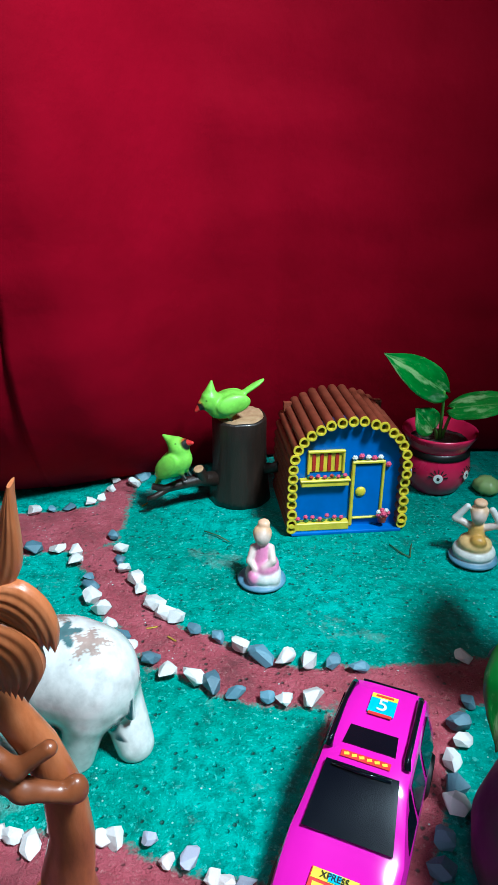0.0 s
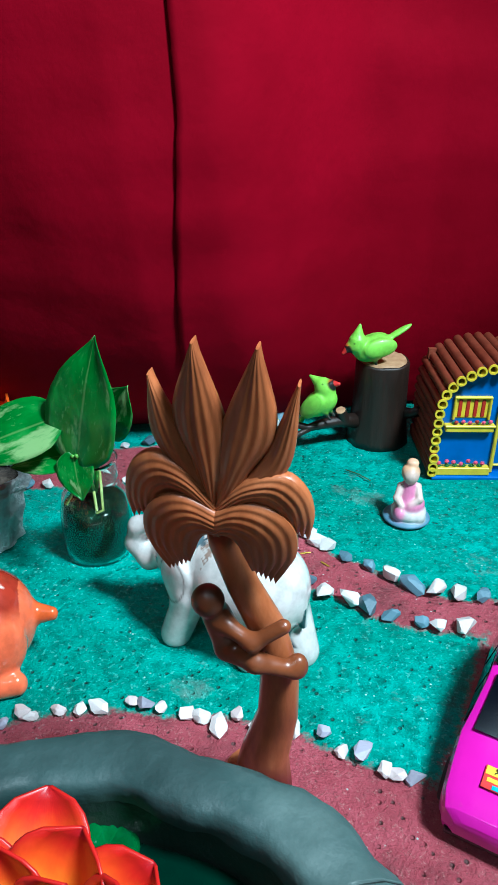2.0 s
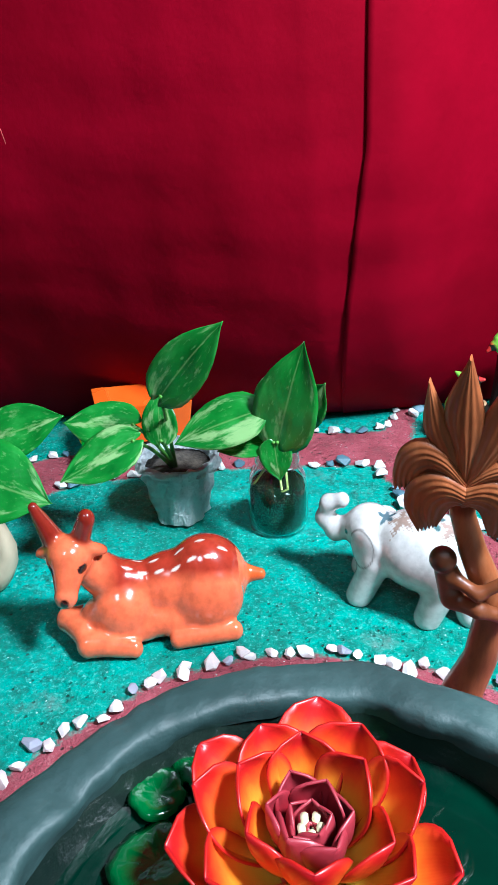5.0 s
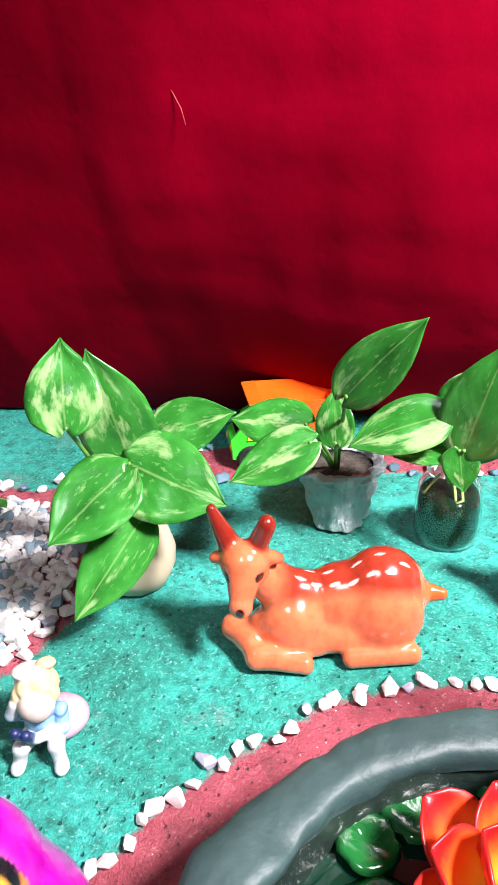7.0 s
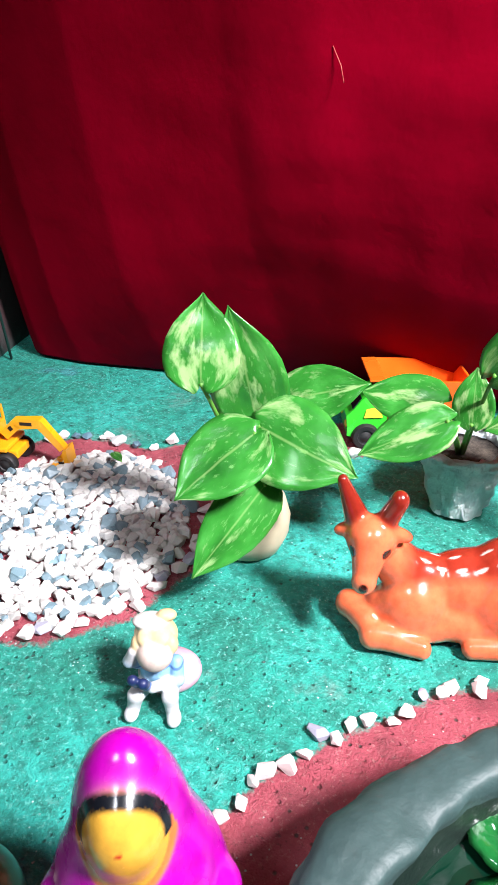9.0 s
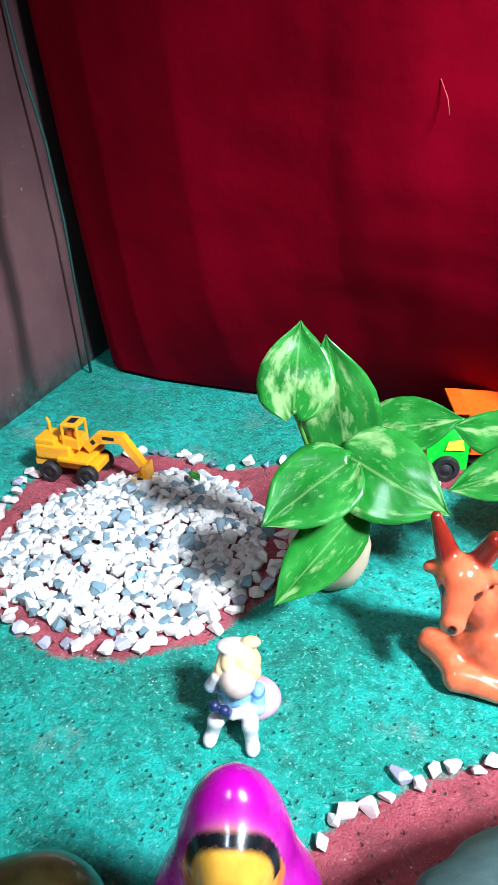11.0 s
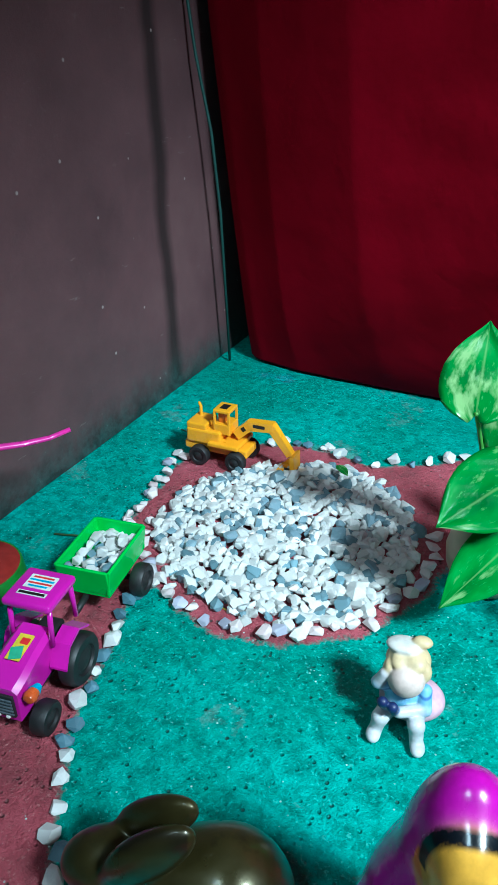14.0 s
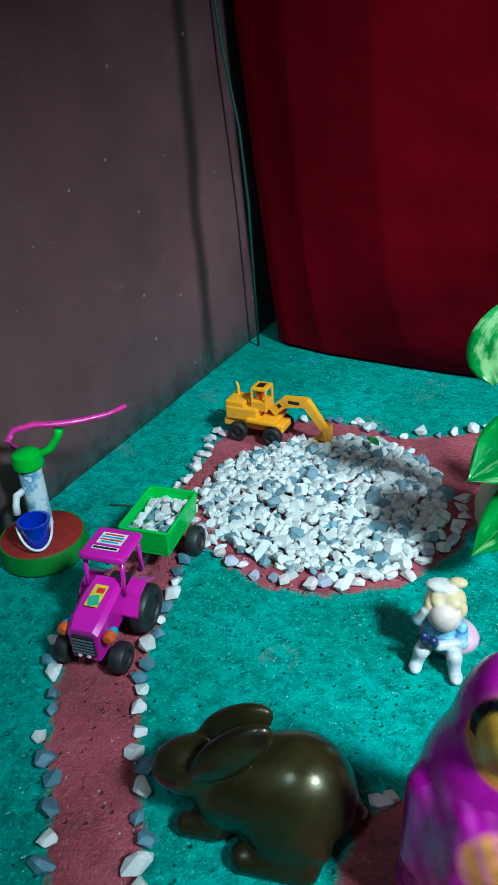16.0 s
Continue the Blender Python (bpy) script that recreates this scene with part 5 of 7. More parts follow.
def bird(m, label, tail_lift, lean):
    def paint(x, y, z, c):
        mask = np.sqrt((x - 0.0195) ** 2 + y ** 2 + (z - 0.0085) ** 2) - 0.0052
        c = dab(c, soft(mask, 0.001) * (z < 0.012) * (x < 0.0235), BLACK)
        for s in (-1, 1):
            c = dab(c, soft(np.sqrt((x - 0.0165) ** 2 + (y - s * 0.0068) ** 2 + (z - 0.0135) ** 2) - 0.0011, 0.0006), BLACK)
        wing = np.abs(np.hypot((x + 0.004) / 1.7, z - 0.003) - 0.0075) - 0.0003
        return dab(c, soft(wing, 0.0007) * (np.abs(y) > 0.005) * 0.4, (0.14, 0.42, 0.03))
    ob = sculpt("green_bird", [
        ball((0, 0, 0), (0.0175, 0.0108, 0.0112), LIME), ball((0.012, 0, 0.0085), (0.0092, 0.0082, 0.0088), LIME), limb((0.011, 0, 0.014), (0.0055, 0, 0.0245), 0.0062, 0.0012, LIME), limb((0.0205, 0, 0.0090), (0.0262, 0, 0.0065), 0.0038, 0.0016, BEAK),
        ball((-0.004, 0.0085, 0.001), (0.0145, 0.004, 0.0082), LIME, (0, -12, 0)), ball((-0.004, -0.0085, 0.001), (0.0145, 0.004, 0.0082), LIME, (0, -12, 0)),
        ball((-0.024, 0, tail_lift), (0.0135, 0.0042, 0.0022), LIME, (0, 10 if tail_lift > 0.004 else -28, 0)), limb((0.002, 0.004, -0.008), (0.003, 0.004, -0.016), 0.0015, 0.0012, BLACK), limb((0.002, -0.004, -0.008), (0.003, -0.004, -0.016), 0.0015, 0.0012, BLACK),
    ], PLASTIC, m, 0.0006, 0.0028, paint, 0.0007, floor=False)
    return tagged(ob, label, "figurine", "green birds on the stump")


bird(pose(-0.038, 0.574, 0.0935, 0, 20, 202), "lime green bird ornament with red beak on the stump top", 0.0045, 0)
bird(pose(-0.079, 0.547, 0.050, 0, -38, -22), "lime green crested bird ornament on the stump branch", -0.004, 0)

# ---- pots and plants ----
SOIL = Nodes("dark_soil", 0.9)
SOIL.bump(SOIL.noise(220, 5, rough=0.8), 1.0, 0.003)
SOIL = SOIL.done(SOIL.ramp(SOIL.noise(170, 5, rough=0.8), [(0.35, (0.02, 0.016, 0.012)), (0.7, (0.16, 0.13, 0.10))]))
RED_POT = painted("crimson_paint", (0.60, 0.010, 0.075), 0.3, 40.0, 0.15, coat=0.3)
BLACK_BAND = painted("black_paint", (0.012, 0.010, 0.010), 0.4)
WHITE_DOT = painted("white_paint", (0.78, 0.76, 0.74), 0.4)
RX, RY = 0.151, 0.622
red_pot = thing("plant_pot", pose(RX, RY, 0), "crimson painted clay pot with black band and painted flowers", "plant pot")
turned("pot", [(0, 0), (0.019, 0), (0.0225, 0.003), (0.028, 0.013), (0.0305, 0.024), (0.0292, 0.034), (0.0262, 0.040), (0.0262, 0.0435), (0.0300, 0.050), (0.0338, 0.0565), (0.0335, 0.0585), (0.0315, 0.0580), (0.0275, 0.050), (0.024, 0.046), (0, 0.046)], RED_POT, red_pot, seg=48, smooth=True)
turned("neck_band", [(0.0290, 0.0375), (0.0272, 0.0405), (0.0272, 0.0430), (0.0264, 0.0430), (0.0260, 0.0380), (0.0290, 0.0375)], BLACK_BAND, red_pot, "black painted band", smooth=True)
turned("soil", [(0, 0.0495), (0.015, 0.049), (0.0272, 0.0482), (0, 0.047)], SOIL, red_pot, "crumbly dark soil", seg=36, wobble=0.002, smooth=True)
for a in (-150, -96, -40, 20, 80, 140):
    spot = part("painted_flower", lathe(bmesh.new(), [(0, 0.0007), (0.0040, 0.0004), (0.0042, 0), (0, 0)], 20), WHITE_DOT, red_pot, "white painted dot", 40, pose(0.0304 * math.cos(radians(a)), 0.0304 * math.sin(radians(a)), 0.022, 0, 88, a))
    part("dot_centre", lathe(bmesh.new(), [(0, 0.0012), (0.0014, 0.0010), (0.0015, 0.0), (0, 0)], 12), BLACK_BAND, spot, "", 40)
    for k in range(7):
        b = radians(180 + 26 * (k - 3))
        part("painted_stroke", box(bmesh.new(), (0.0038, 0.0009, 0.0007), pose(0.0068 * math.cos(b), 0.0068 * math.sin(b), -0.0004, 0, 0, math.degrees(b))), BLACK_BAND, spot)


def plant(name, x, y, soil_z, blades, label, base_z=0.0):
    """A pothos: each blade is (stalk foot, base, tip, width, face, cup, side)."""
    root = thing(name, pose(x, y, base_z), label, "plant")
    for foot, a, b, width, face, cup, side in blades:
        foot, a, b = at_foot(x, y, foot, a, b)
        off = Vector((0, 0, -base_z))
        foot, a, b = Vector(foot) + off, Vector(a) + off, Vector(b) + off
        stalk(root, foot, a, bow=(0, 0, 0.004))
        leaf(root, a, b, width, face, cup, 0.10, side)
    return root


plant("pothos_plant", RX, RY, 0.049, [
    ((0.151, 0.620, 0.047), (0.146, 0.602, 0.101), (0.090, 0.567, 0.143), 0.031, (-0.35, -0.75, 0.55), 0.10, 0.0),
    ((0.153, 0.622, 0.047), (0.158, 0.608, 0.084), (0.208, 0.578, 0.102), 0.030, (0.0, -0.6, 0.8), 0.16, 0.0),
    ((0.149, 0.620, 0.047), (0.140, 0.603, 0.066), (0.122, 0.592, 0.088), 0.026, (-0.1, -0.8, 0.5), 0.20, 0.0),
], "variegated pothos cutting growing in a crimson pot", 0.046)

FOIL = Nodes("silver_foil", 0.30, 0.45)
crease = FOIL.maths("ADD", FOIL.cells(75), FOIL.maths("MULTIPLY", FOIL.noise(240, 5, rough=0.7), 0.9))
FOIL.bump(crease, 1.0, 0.009)
FOIL = FOIL.done(FOIL.ramp(FOIL.noise(60, 4), [(0.3, (0.60, 0.70, 0.72)), (0.7, (0.85, 0.89, 0.90))]))
SX, SY = -0.296, 0.366
foil_pot = thing("plant_pot", pose(SX, SY, 0), "small pot wrapped in crinkled silver foil", "plant pot")
FOIL_LINE = [(0, 0), (0.018, 0), (0.021, 0.003), (0.0265, 0.030), (0.0298, 0.047), (0.0325, 0.050), (0.0335, 0.054), (0.0325, 0.0575), (0.0295, 0.0580), (0.0275, 0.052), (0.026, 0.046), (0, 0.046)]
foil = lathe(bmesh.new(), [q for a, b in zip(FOIL_LINE, FOIL_LINE[1:]) for q in [(a[0] + (b[0] - a[0]) * f, a[1] + (b[1] - a[1]) * f) for f in (0, 0.33, 0.67)]] + FOIL_LINE[-1:], 60, 0.0016)
for v in foil.verts:
    if v.co.z > 0.002:
        flat = Vector((v.co.x, v.co.y, 0)).normalized()
        v.co += flat * (0.0060 * abs(noise.noise(v.co * 95)) - 0.0014 + 0.0036 * noise.noise(v.co * 190 + Vector((4, 0, 0)))) + Vector((0, 0, 0.0012 * noise.noise(v.co * 140)))
part("pot", foil, FOIL, foil_pot)
turned("soil", [(0, 0.0505), (0.012, 0.050), (0.0270, 0.0490), (0, 0.047)], SOIL, foil_pot, "pale dry soil", seg=36, wobble=0.002, smooth=True)
plant("pothos_plant", SX, SY, 0.049, [
    ((-0.296, 0.362, 0.047), (-0.264, 0.284, 0.149), (-0.219, 0.282, 0.201), 0.034, (0.1, -0.9, 0.2), 0.10, -0.06),
    ((-0.297, 0.362, 0.047), (-0.278, 0.305, 0.104), (-0.282, 0.315, 0.138), 0.026, (0.1, -0.95, 0.2), 0.14, 0.0),
    ((-0.298, 0.364, 0.047), (-0.299, 0.306, 0.114), (-0.352, 0.300, 0.113), 0.036, (0.0, -0.6, 0.75), 0.12, -0.08),
    ((-0.299, 0.362, 0.047), (-0.286, 0.280, 0.116), (-0.332, 0.256, 0.092), 0.035, (-0.1, -0.75, 0.65), 0.12, 0.0),
], "variegated pothos cutting growing in a foil-wrapped pot", 0.046)

# glass jar with a rooted cutting
GLASS = Nodes("jar_glass", 0.02, Transmission_Weight=1.0, IOR=1.12, Coat_Weight=0.6)
GLASS = GLASS.done((0.80, 0.92, 0.88))
MURK = Nodes("murky_water", 0.06, Coat_Weight=0.3)
MURK = MURK.done(MURK.ramp(MURK.noise(70, 5), [(0.35, (0.002, 0.006, 0.004)), (0.62, (0.005, 0.018, 0.009)), (0.8, (0.025, 0.06, 0.02))]))
JX, JY = -0.213, 0.370
jar = thing("glass_jar", pose(JX, JY, 0), "small glass jar of murky green water", "jar")
glass = turned("jar_glass", [(0, 0), (0.0195, 0), (0.0235, 0.004), (0.0245, 0.012), (0.0242, 0.034), (0.0220, 0.048), (0.0172, 0.057), (0.0162, 0.060), (0.0175, 0.062), (0.0178, 0.073), (0.0182, 0.075), (0.0172, 0.076), (0.0165, 0.073), (0.0152, 0.060), (0.0162, 0.056), (0.0205, 0.047), (0.0230, 0.034), (0.0232, 0.012), (0.0222, 0.005), (0.018, 0.002), (0, 0.002)], GLASS, jar, seg=40, smooth=True)
glass.visible_shadow = False
turned("water", [(0, 0.0024), (0.0178, 0.0024), (0.0217, 0.006), (0.0226, 0.014), (0.0224, 0.034), (0.0205, 0.043), (0, 0.0435)], MURK, jar, "murky dark green water", seg=36, smooth=True)
ROOT = painted("pale_root", (0.32, 0.36, 0.10), 0.5)
for k, pts in enumerate([[(-0.015, -0.014, 0.030), (-0.004, -0.0195, 0.036), (0.012, -0.014, 0.045), (0.006, 0, 0.066)], [(-0.0195, -0.007, 0.028), (-0.017, -0.010, 0.042), (-0.006, -0.006, 0.06)], [(0.012, -0.0185, 0.014), (0.010, -0.018, 0.03), (0.004, -0.008, 0.055)]]):
    part("root", tube(bmesh.new(), pts, [0.0006, 0.0009, 0.0010, 0.0010][:len(pts)], 8), ROOT, jar, "pale green root", True)
plant("pothos_plant", JX, JY, 0.06, [
    ((-0.212, 0.368, 0.052), (-0.200, 0.327, 0.101), (-0.182, 0.327, 0.175), 0.047, (-0.15, -0.95, 0.15), 0.10, 0.0),
    ((-0.213, 0.369, 0.052), (-0.208, 0.345, 0.112), (-0.203, 0.350, 0.148), 0.036, (-0.35, -0.9, 0.2), 0.10, 0.0),
    ((-0.211, 0.369, 0.052), (-0.192, 0.350, 0.108), (-0.170, 0.340, 0.142), 0.030, (0.2, -0.8, 0.5), 0.12, 0.0),
    ((-0.211, 0.367, 0.052), (-0.203, 0.328, 0.100), (-0.197, 0.321, 0.074), 0.024, (0.0, -0.95, 0.25), 0.16, 0.0),
    ((-0.214, 0.367, 0.052), (-0.216, 0.332, 0.121), (-0.273, 0.314, 0.097), 0.037, (0.05, -0.8, 0.55), 0.10, 0.06),
    ((-0.214, 0.367, 0.052), (-0.206, 0.336, 0.098), (-0.246, 0.328, 0.088), 0.022, (0.0, -0.6, 0.8), 0.14, 0.0),
], "variegated pothos cutting rooted in a glass jar", 0.052)

CREAM_POT = painted("cream_clay", (0.56, 0.46, 0.32), 0.5, 30.0, 0.15)
PX, PY = -0.405, 0.243
cream_pot = thing("plant_pot", pose(PX, PY, 0), "small round cream clay pot under large leaves", "plant pot")
turned("pot", [(0, 0), (0.016, 0), (0.022, 0.004), (0.0275, 0.016), (0.0285, 0.028), (0.0255, 0.042), (0.0195, 0.051), (0.0180, 0.056), (0.0205, 0.061), (0.0195, 0.063), (0.0172, 0.060), (0.0155, 0.056), (0, 0.056)], CREAM_POT, cream_pot, seg=44, wobble=0.0008, smooth=True)
turned("soil", [(0, 0.0585), (0.010, 0.058), (0.0162, 0.0578), (0, 0.0565)], SOIL, cream_pot, "dark soil", seg=28, smooth=True)
plant("pothos_plant", PX, PY, 0.058, [
    ((-0.416, 0.250, 0.056), (-0.411, 0.206, 0.142), (-0.422, 0.228, 0.189), 0.046, (0.45, -0.85, 0.12), 0.08, 0.0),
    ((-0.416, 0.250, 0.056), (-0.393, 0.236, 0.110), (-0.404, 0.227, 0.183), 0.049, (0.45, -0.85, 0.15), 0.10, 0.06),
    ((-0.414, 0.251, 0.056), (-0.390, 0.266, 0.110), (-0.336, 0.279, 0.130), 0.040, (0.1, -0.75, 0.65), 0.14, 0.0),
    ((-0.416, 0.247, 0.056), (-0.384, 0.226, 0.112), (-0.316, 0.222, 0.099), 0.056, (0.25, -0.70, 0.65), 0.08, 0.06),
    ((-0.418, 0.248, 0.056), (-0.376, 0.209, 0.117), (-0.402, 0.162, 0.089), 0.050, (0.2, -0.55, 0.80), 0.10, 0.0),
    ((-0.417, 0.247, 0.056), (-0.369, 0.208, 0.084), (-0.390, 0.158, 0.038), 0.038, (0.55, -0.80, 0.35), 0.10, 0.0),
], "large variegated pothos plant spreading over the floor", 0.056)

DX, DY = 0.139, 0.226
dark_pot = thing("plant_pot", pose(DX, DY, 0), "round dark glazed pot beside the path", "plant pot")
turned("pot", [(0, 0), (0.024, 0), (0.032, 0.006), (0.041, 0.026), (0.043, 0.042), (0.039, 0.058), (0.034, 0.066), (0.036, 0.071), (0.034, 0.073), (0.030, 0.067), (0, 0.064)], painted("dark_glaze", (0.012, 0.014, 0.014), 0.5), dark_pot, seg=44, smooth=True)
turned("soil", [(0, 0.068), (0.015, 0.067), (0.0295, 0.0665), (0, 0.065)], SOIL, dark_pot, "dark soil", seg=28, smooth=True)
plant("pothos_plant", DX, DY, 0.066, [
    ((0.139, 0.228, 0.064), (0.132, 0.268, 0.105), (0.112, 0.262, 0.050), 0.042, (-0.5, -0.75, 0.4), 0.10, 0.0),
    ((0.152, 0.242, 0.064), (0.162, 0.318, 0.118), (0.172, 0.415, 0.124), 0.056, (-0.2, -0.3, 0.9), 0.10, 0.0),
    ((0.152, 0.242, 0.064), (0.200, 0.300, 0.112), (0.222, 0.385, 0.118), 0.058, (0.1, -0.3, 0.9), 0.10, 0.0),
], "green pothos plant hanging over its dark pot", 0.064)

# ---- toy vehicles ----
RUBBER = painted("black_rubber", (0.014, 0.014, 0.015), 0.55, 200.0, 0.2)
MAGENTA = painted("magenta_plastic", (0.62, 0.008, 0.38), 0.22, 30.0, 0.04, 0.05, coat=0.5)
WINDOW_BLACK = painted("black_window", (0.003, 0.004, 0.008), 0.09, 30.0, 0.1, 0.02)
TAN_RED = painted("lamp_amber", (0.60, 0.10, 0.02), 0.25)
STICK_Y, STICK_B = painted("sticker_yellow", (0.80, 0.62, 0.04), 0.4), painted("sticker_blue", (0.04, 0.42, 0.66), 0.4)
STICK_R, STICK_W = painted("sticker_red", (0.70, 0.03, 0.03), 0.4), painted("sticker_white", (0.82, 0.82, 0.80), 0.4)
STICK_G = painted("sticker_green", (0.10, 0.45, 0.25), 0.4)


def loft(bm, sections, closed=True):
    """Joins sections, each a list of the same number of points, into one skin."""
    rings = [[bm.verts.new(p) for p in s] for s in sections]
    n = len(rings[0])
    for a, b in zip(rings, rings[1:]):
        for k in range(n):
            bm.faces.new((a[k], a[(k + 1) % n], b[(k + 1) % n], b[k]))
    if closed:
        bm.faces.new(rings[0])
        bm.faces.new(rings[-1])
    return bm


def wheel(parent, x, y, r, width, hub=RUBBER, name="wheel", z=None):
    """A wheel on an axle along y."""
    m = pose(x, y, r if z is None else z, 90)
    w = width / 2
    ob = part(name, lathe(bmesh.new(), [(0, -w * 0.7), (r * 0.55, -w * 0.7), (r * 0.6, -w), (r * 0.9, -w), (r, -w * 0.6), (r, w * 0.6), (r * 0.9, w), (r * 0.6, w), (r * 0.55, w * 0.7), (0, w * 0.7)], 26), RUBBER, parent, smooth=40, m=m)
    part("hub", lathe(bmesh.new(), [(0, -w * 1.05), (r * 0.2, -w * 1.0), (r * 0.42, -w * 0.72), (r * 0.42, w * 0.72), (r * 0.2, w * 1.0), (0, w * 1.05)], 18), hub, ob, smooth=40)
    return ob


def panel(parent, name, corners, material, thick=0.0006, label=""):
    """A thin plate on four given corners."""
    c = [Vector(p) for p in corners]
    n = (c[1] - c[0]).cross(c[3] - c[0]).normalized() * thick
    bm = bmesh.new()
    a, b = [bm.verts.new(p - n * 0.3) for p in c], [bm.verts.new(p + n) for p in c]
    bm.faces.new(a)
    bm.faces.new(b)
    for k in range(4):
        bm.faces.new((a[k], a[(k + 1) % 4], b[(k + 1) % 4], b[k]))
    return part(name, bm, material, parent, label)


def words(parent, body, size, m, material):
    """Raised lettering."""
    curve = bpy.data.curves.new("lettering", "FONT")
    curve.body, curve.size, curve.extrude, curve.align_x, curve.align_y = body, size, 0.0002, "CENTER", "CENTER"
    ob = bpy.data.objects.new("lettering", curve)
    scene.collection.objects.link(ob)
    me = bpy.data.meshes.new_from_object(ob.evaluated_get(bpy.context.evaluated_depsgraph_get()))
    bpy.data.objects.remove(ob)
    me.materials.clear()
    me.materials.append(material)
    out = new("lettering", me)
    out.parent, out.matrix_basis = parent, m
    return out


# magenta estate car, +x is its nose
car = thing("toy_car", pose(0.0545, 0.253, 0, 0, 0, -108.5), "magenta plastic toy car with black windows and stickers", "toy car")


def hull(x, low, high, half, top_half, shoulder, n=7):
    """One cross-section of the body."""
    right = [(half * 0.92, low), (half, low + 0.004), (half, shoulder), (half - (half - top_half) * 0.35, shoulder + (high - shoulder) * 0.35), (top_half + 0.002, high - 0.0022), (top_half - 0.0015, high - 0.0004), (top_half * 0.5, high)]
    pts = [(x, y, z) for y, z in right]
    return pts + [(x, -y, z) for _, y, z in reversed(pts)]


bm = loft(bmesh.new(), [hull(0.0645, 0.010, 0.019, 0.017, 0.014, 0.014), hull(0.062, 0.007, 0.0225, 0.0215, 0.019, 0.016), hull(0.055, 0.006, 0.0255, 0.0245, 0.021, 0.018), hull(0.040, 0.006, 0.0285, 0.0255, 0.022, 0.021), hull(0.0265, 0.006, 0.0310, 0.0258, 0.0225, 0.023), hull(0.018, 0.006, 0.0375, 0.0258, 0.0205, 0.024), hull(0.008, 0.006, 0.0450, 0.0256, 0.0185, 0.0245), hull(0.002, 0.006, 0.0478, 0.0256, 0.0178, 0.0245),
                         hull(-0.020, 0.006, 0.0495, 0.0255, 0.0178, 0.0245), hull(-0.045, 0.006, 0.0480, 0.0250, 0.0172, 0.0245), hull(-0.053, 0.007, 0.0460, 0.0240, 0.0165, 0.024), hull(-0.059, 0.008, 0.0380, 0.0225, 0.0175, 0.022), hull(-0.0635, 0.010, 0.0250, 0.0205, 0.0185, 0.018), hull(-0.0650, 0.012, 0.0210, 0.018, 0.016, 0.016)])
body = part("body", bm, MAGENTA, car, smooth=38)
mod = body.modifiers.new("round", "BEVEL")
mod.width, mod.segments, mod.limit_method = 0.0012, 2, "ANGLE"
panel(car, "windscreen", [(0.0262, 0.0195, 0.0326), (0.0262, -0.0195, 0.0326), (0.0035, -0.0160, 0.0492), (0.0035, 0.0160, 0.0492)], WINDOW_BLACK, 0.0009, "glossy black windscreen")
part("wiper_cover", tube(bmesh.new(), [(0.0050, 0.013, 0.0486), (0.0056, 0, 0.0490), (0.0050, -0.013, 0.0486)], 0.0009, 8), WINDOW_BLACK, car, smooth=True)
panel(car, "sunroof", [(-0.0080, 0.0120, 0.0489), (-0.0080, -0.0120, 0.0489), (-0.0190, -0.0110, 0.0494), (-0.0190, 0.0110, 0.0494)], WINDOW_BLACK, 0.0008, "black sunroof")
panel(car, "rear_window", [(-0.0600, -0.0145, 0.0365), (-0.0600, 0.0145, 0.0365), (-0.0545, 0.0135, 0.0455), (-0.0545, -0.0135, 0.0455)], WINDOW_BLACK, 0.0009)
for s in (1, -1):
    for x0, x1 in ((0.0180, 0.0010), (-0.0020, -0.0200), (-0.0240, -0.0430)):
        cut = 0.006 if x0 > 0.01 else 0.0
        quad = [(x0, s * 0.0251, 0.0262), (x1, s * 0.0251, 0.0262), (x1, s * 0.0203, 0.0440), (x0 - cut * 1.8, s * 0.0206, 0.0425 - cut * 0.4)]
        panel(car, "side_window", quad if s < 0 else quad[::-1], WINDOW_BLACK, 0.0009, "black side window")
    rail = part("roof_rail", tube(bmesh.new(), [(-0.004, s * 0.0175, 0.0480), (-0.008, s * 0.0172, 0.0510), (-0.030, s * 0.0170, 0.0520), (-0.044, s * 0.0165, 0.0500), (-0.048, s * 0.0162, 0.0475)], [0.0020, 0.0014, 0.0012, 0.0014, 0.0018], 8), WINDOW_BLACK, car, "black roof rail", True)
    lampp = part("headlight", lathe(bmesh.new(), [(0, 0.0012), (0.0030, 0.0008), (0.0036, 0), (0, 0)], 18), WINDOW_BLACK, car, "black-rimmed headlight", 40, pose(0.0612, s * 0.0172, 0.0180, 0, 72, s * 18) @ Matrix.Diagonal((0.85, 1.35, 1, 1)))
    part("bulb", lathe(bmesh.new(), [(0, 0.0018), (0.0018, 0.0014), (0.0022, 0), (0, 0)], 14), TAN_RED, lampp, "amber lamp", 40)
    for x in (0.040, -0.040):
        wheel(car, x, s * 0.0225, 0.0105, 0.0085, painted("wheel_silver", (0.45, 0.45, 0.46), 0.3, metal=0.7) if x < -1 else RUBBER)
part("bumper", box(bmesh.new(), (0.004, 0.040, 0.004), pose(0.0625, 0, 0.0095), 0.0012), WINDOW_BLACK, car)
bonnet = pose(0.045, 0, 0.0286, 0, 8.2) @ pose(0, 0, 0, 0, 0, 90)
st1 = part("bonnet_sticker", box(bmesh.new(), (0.020, 0.011, 0.0003), bonnet, 0.0001, 1), STICK_R, car, "red and yellow bonnet sticker")
part("sticker_band", box(bmesh.new(), (0.019, 0.0042, 0.0003), bonnet @ pose(0, 0.0032, 0.0003)), STICK_Y, st1)
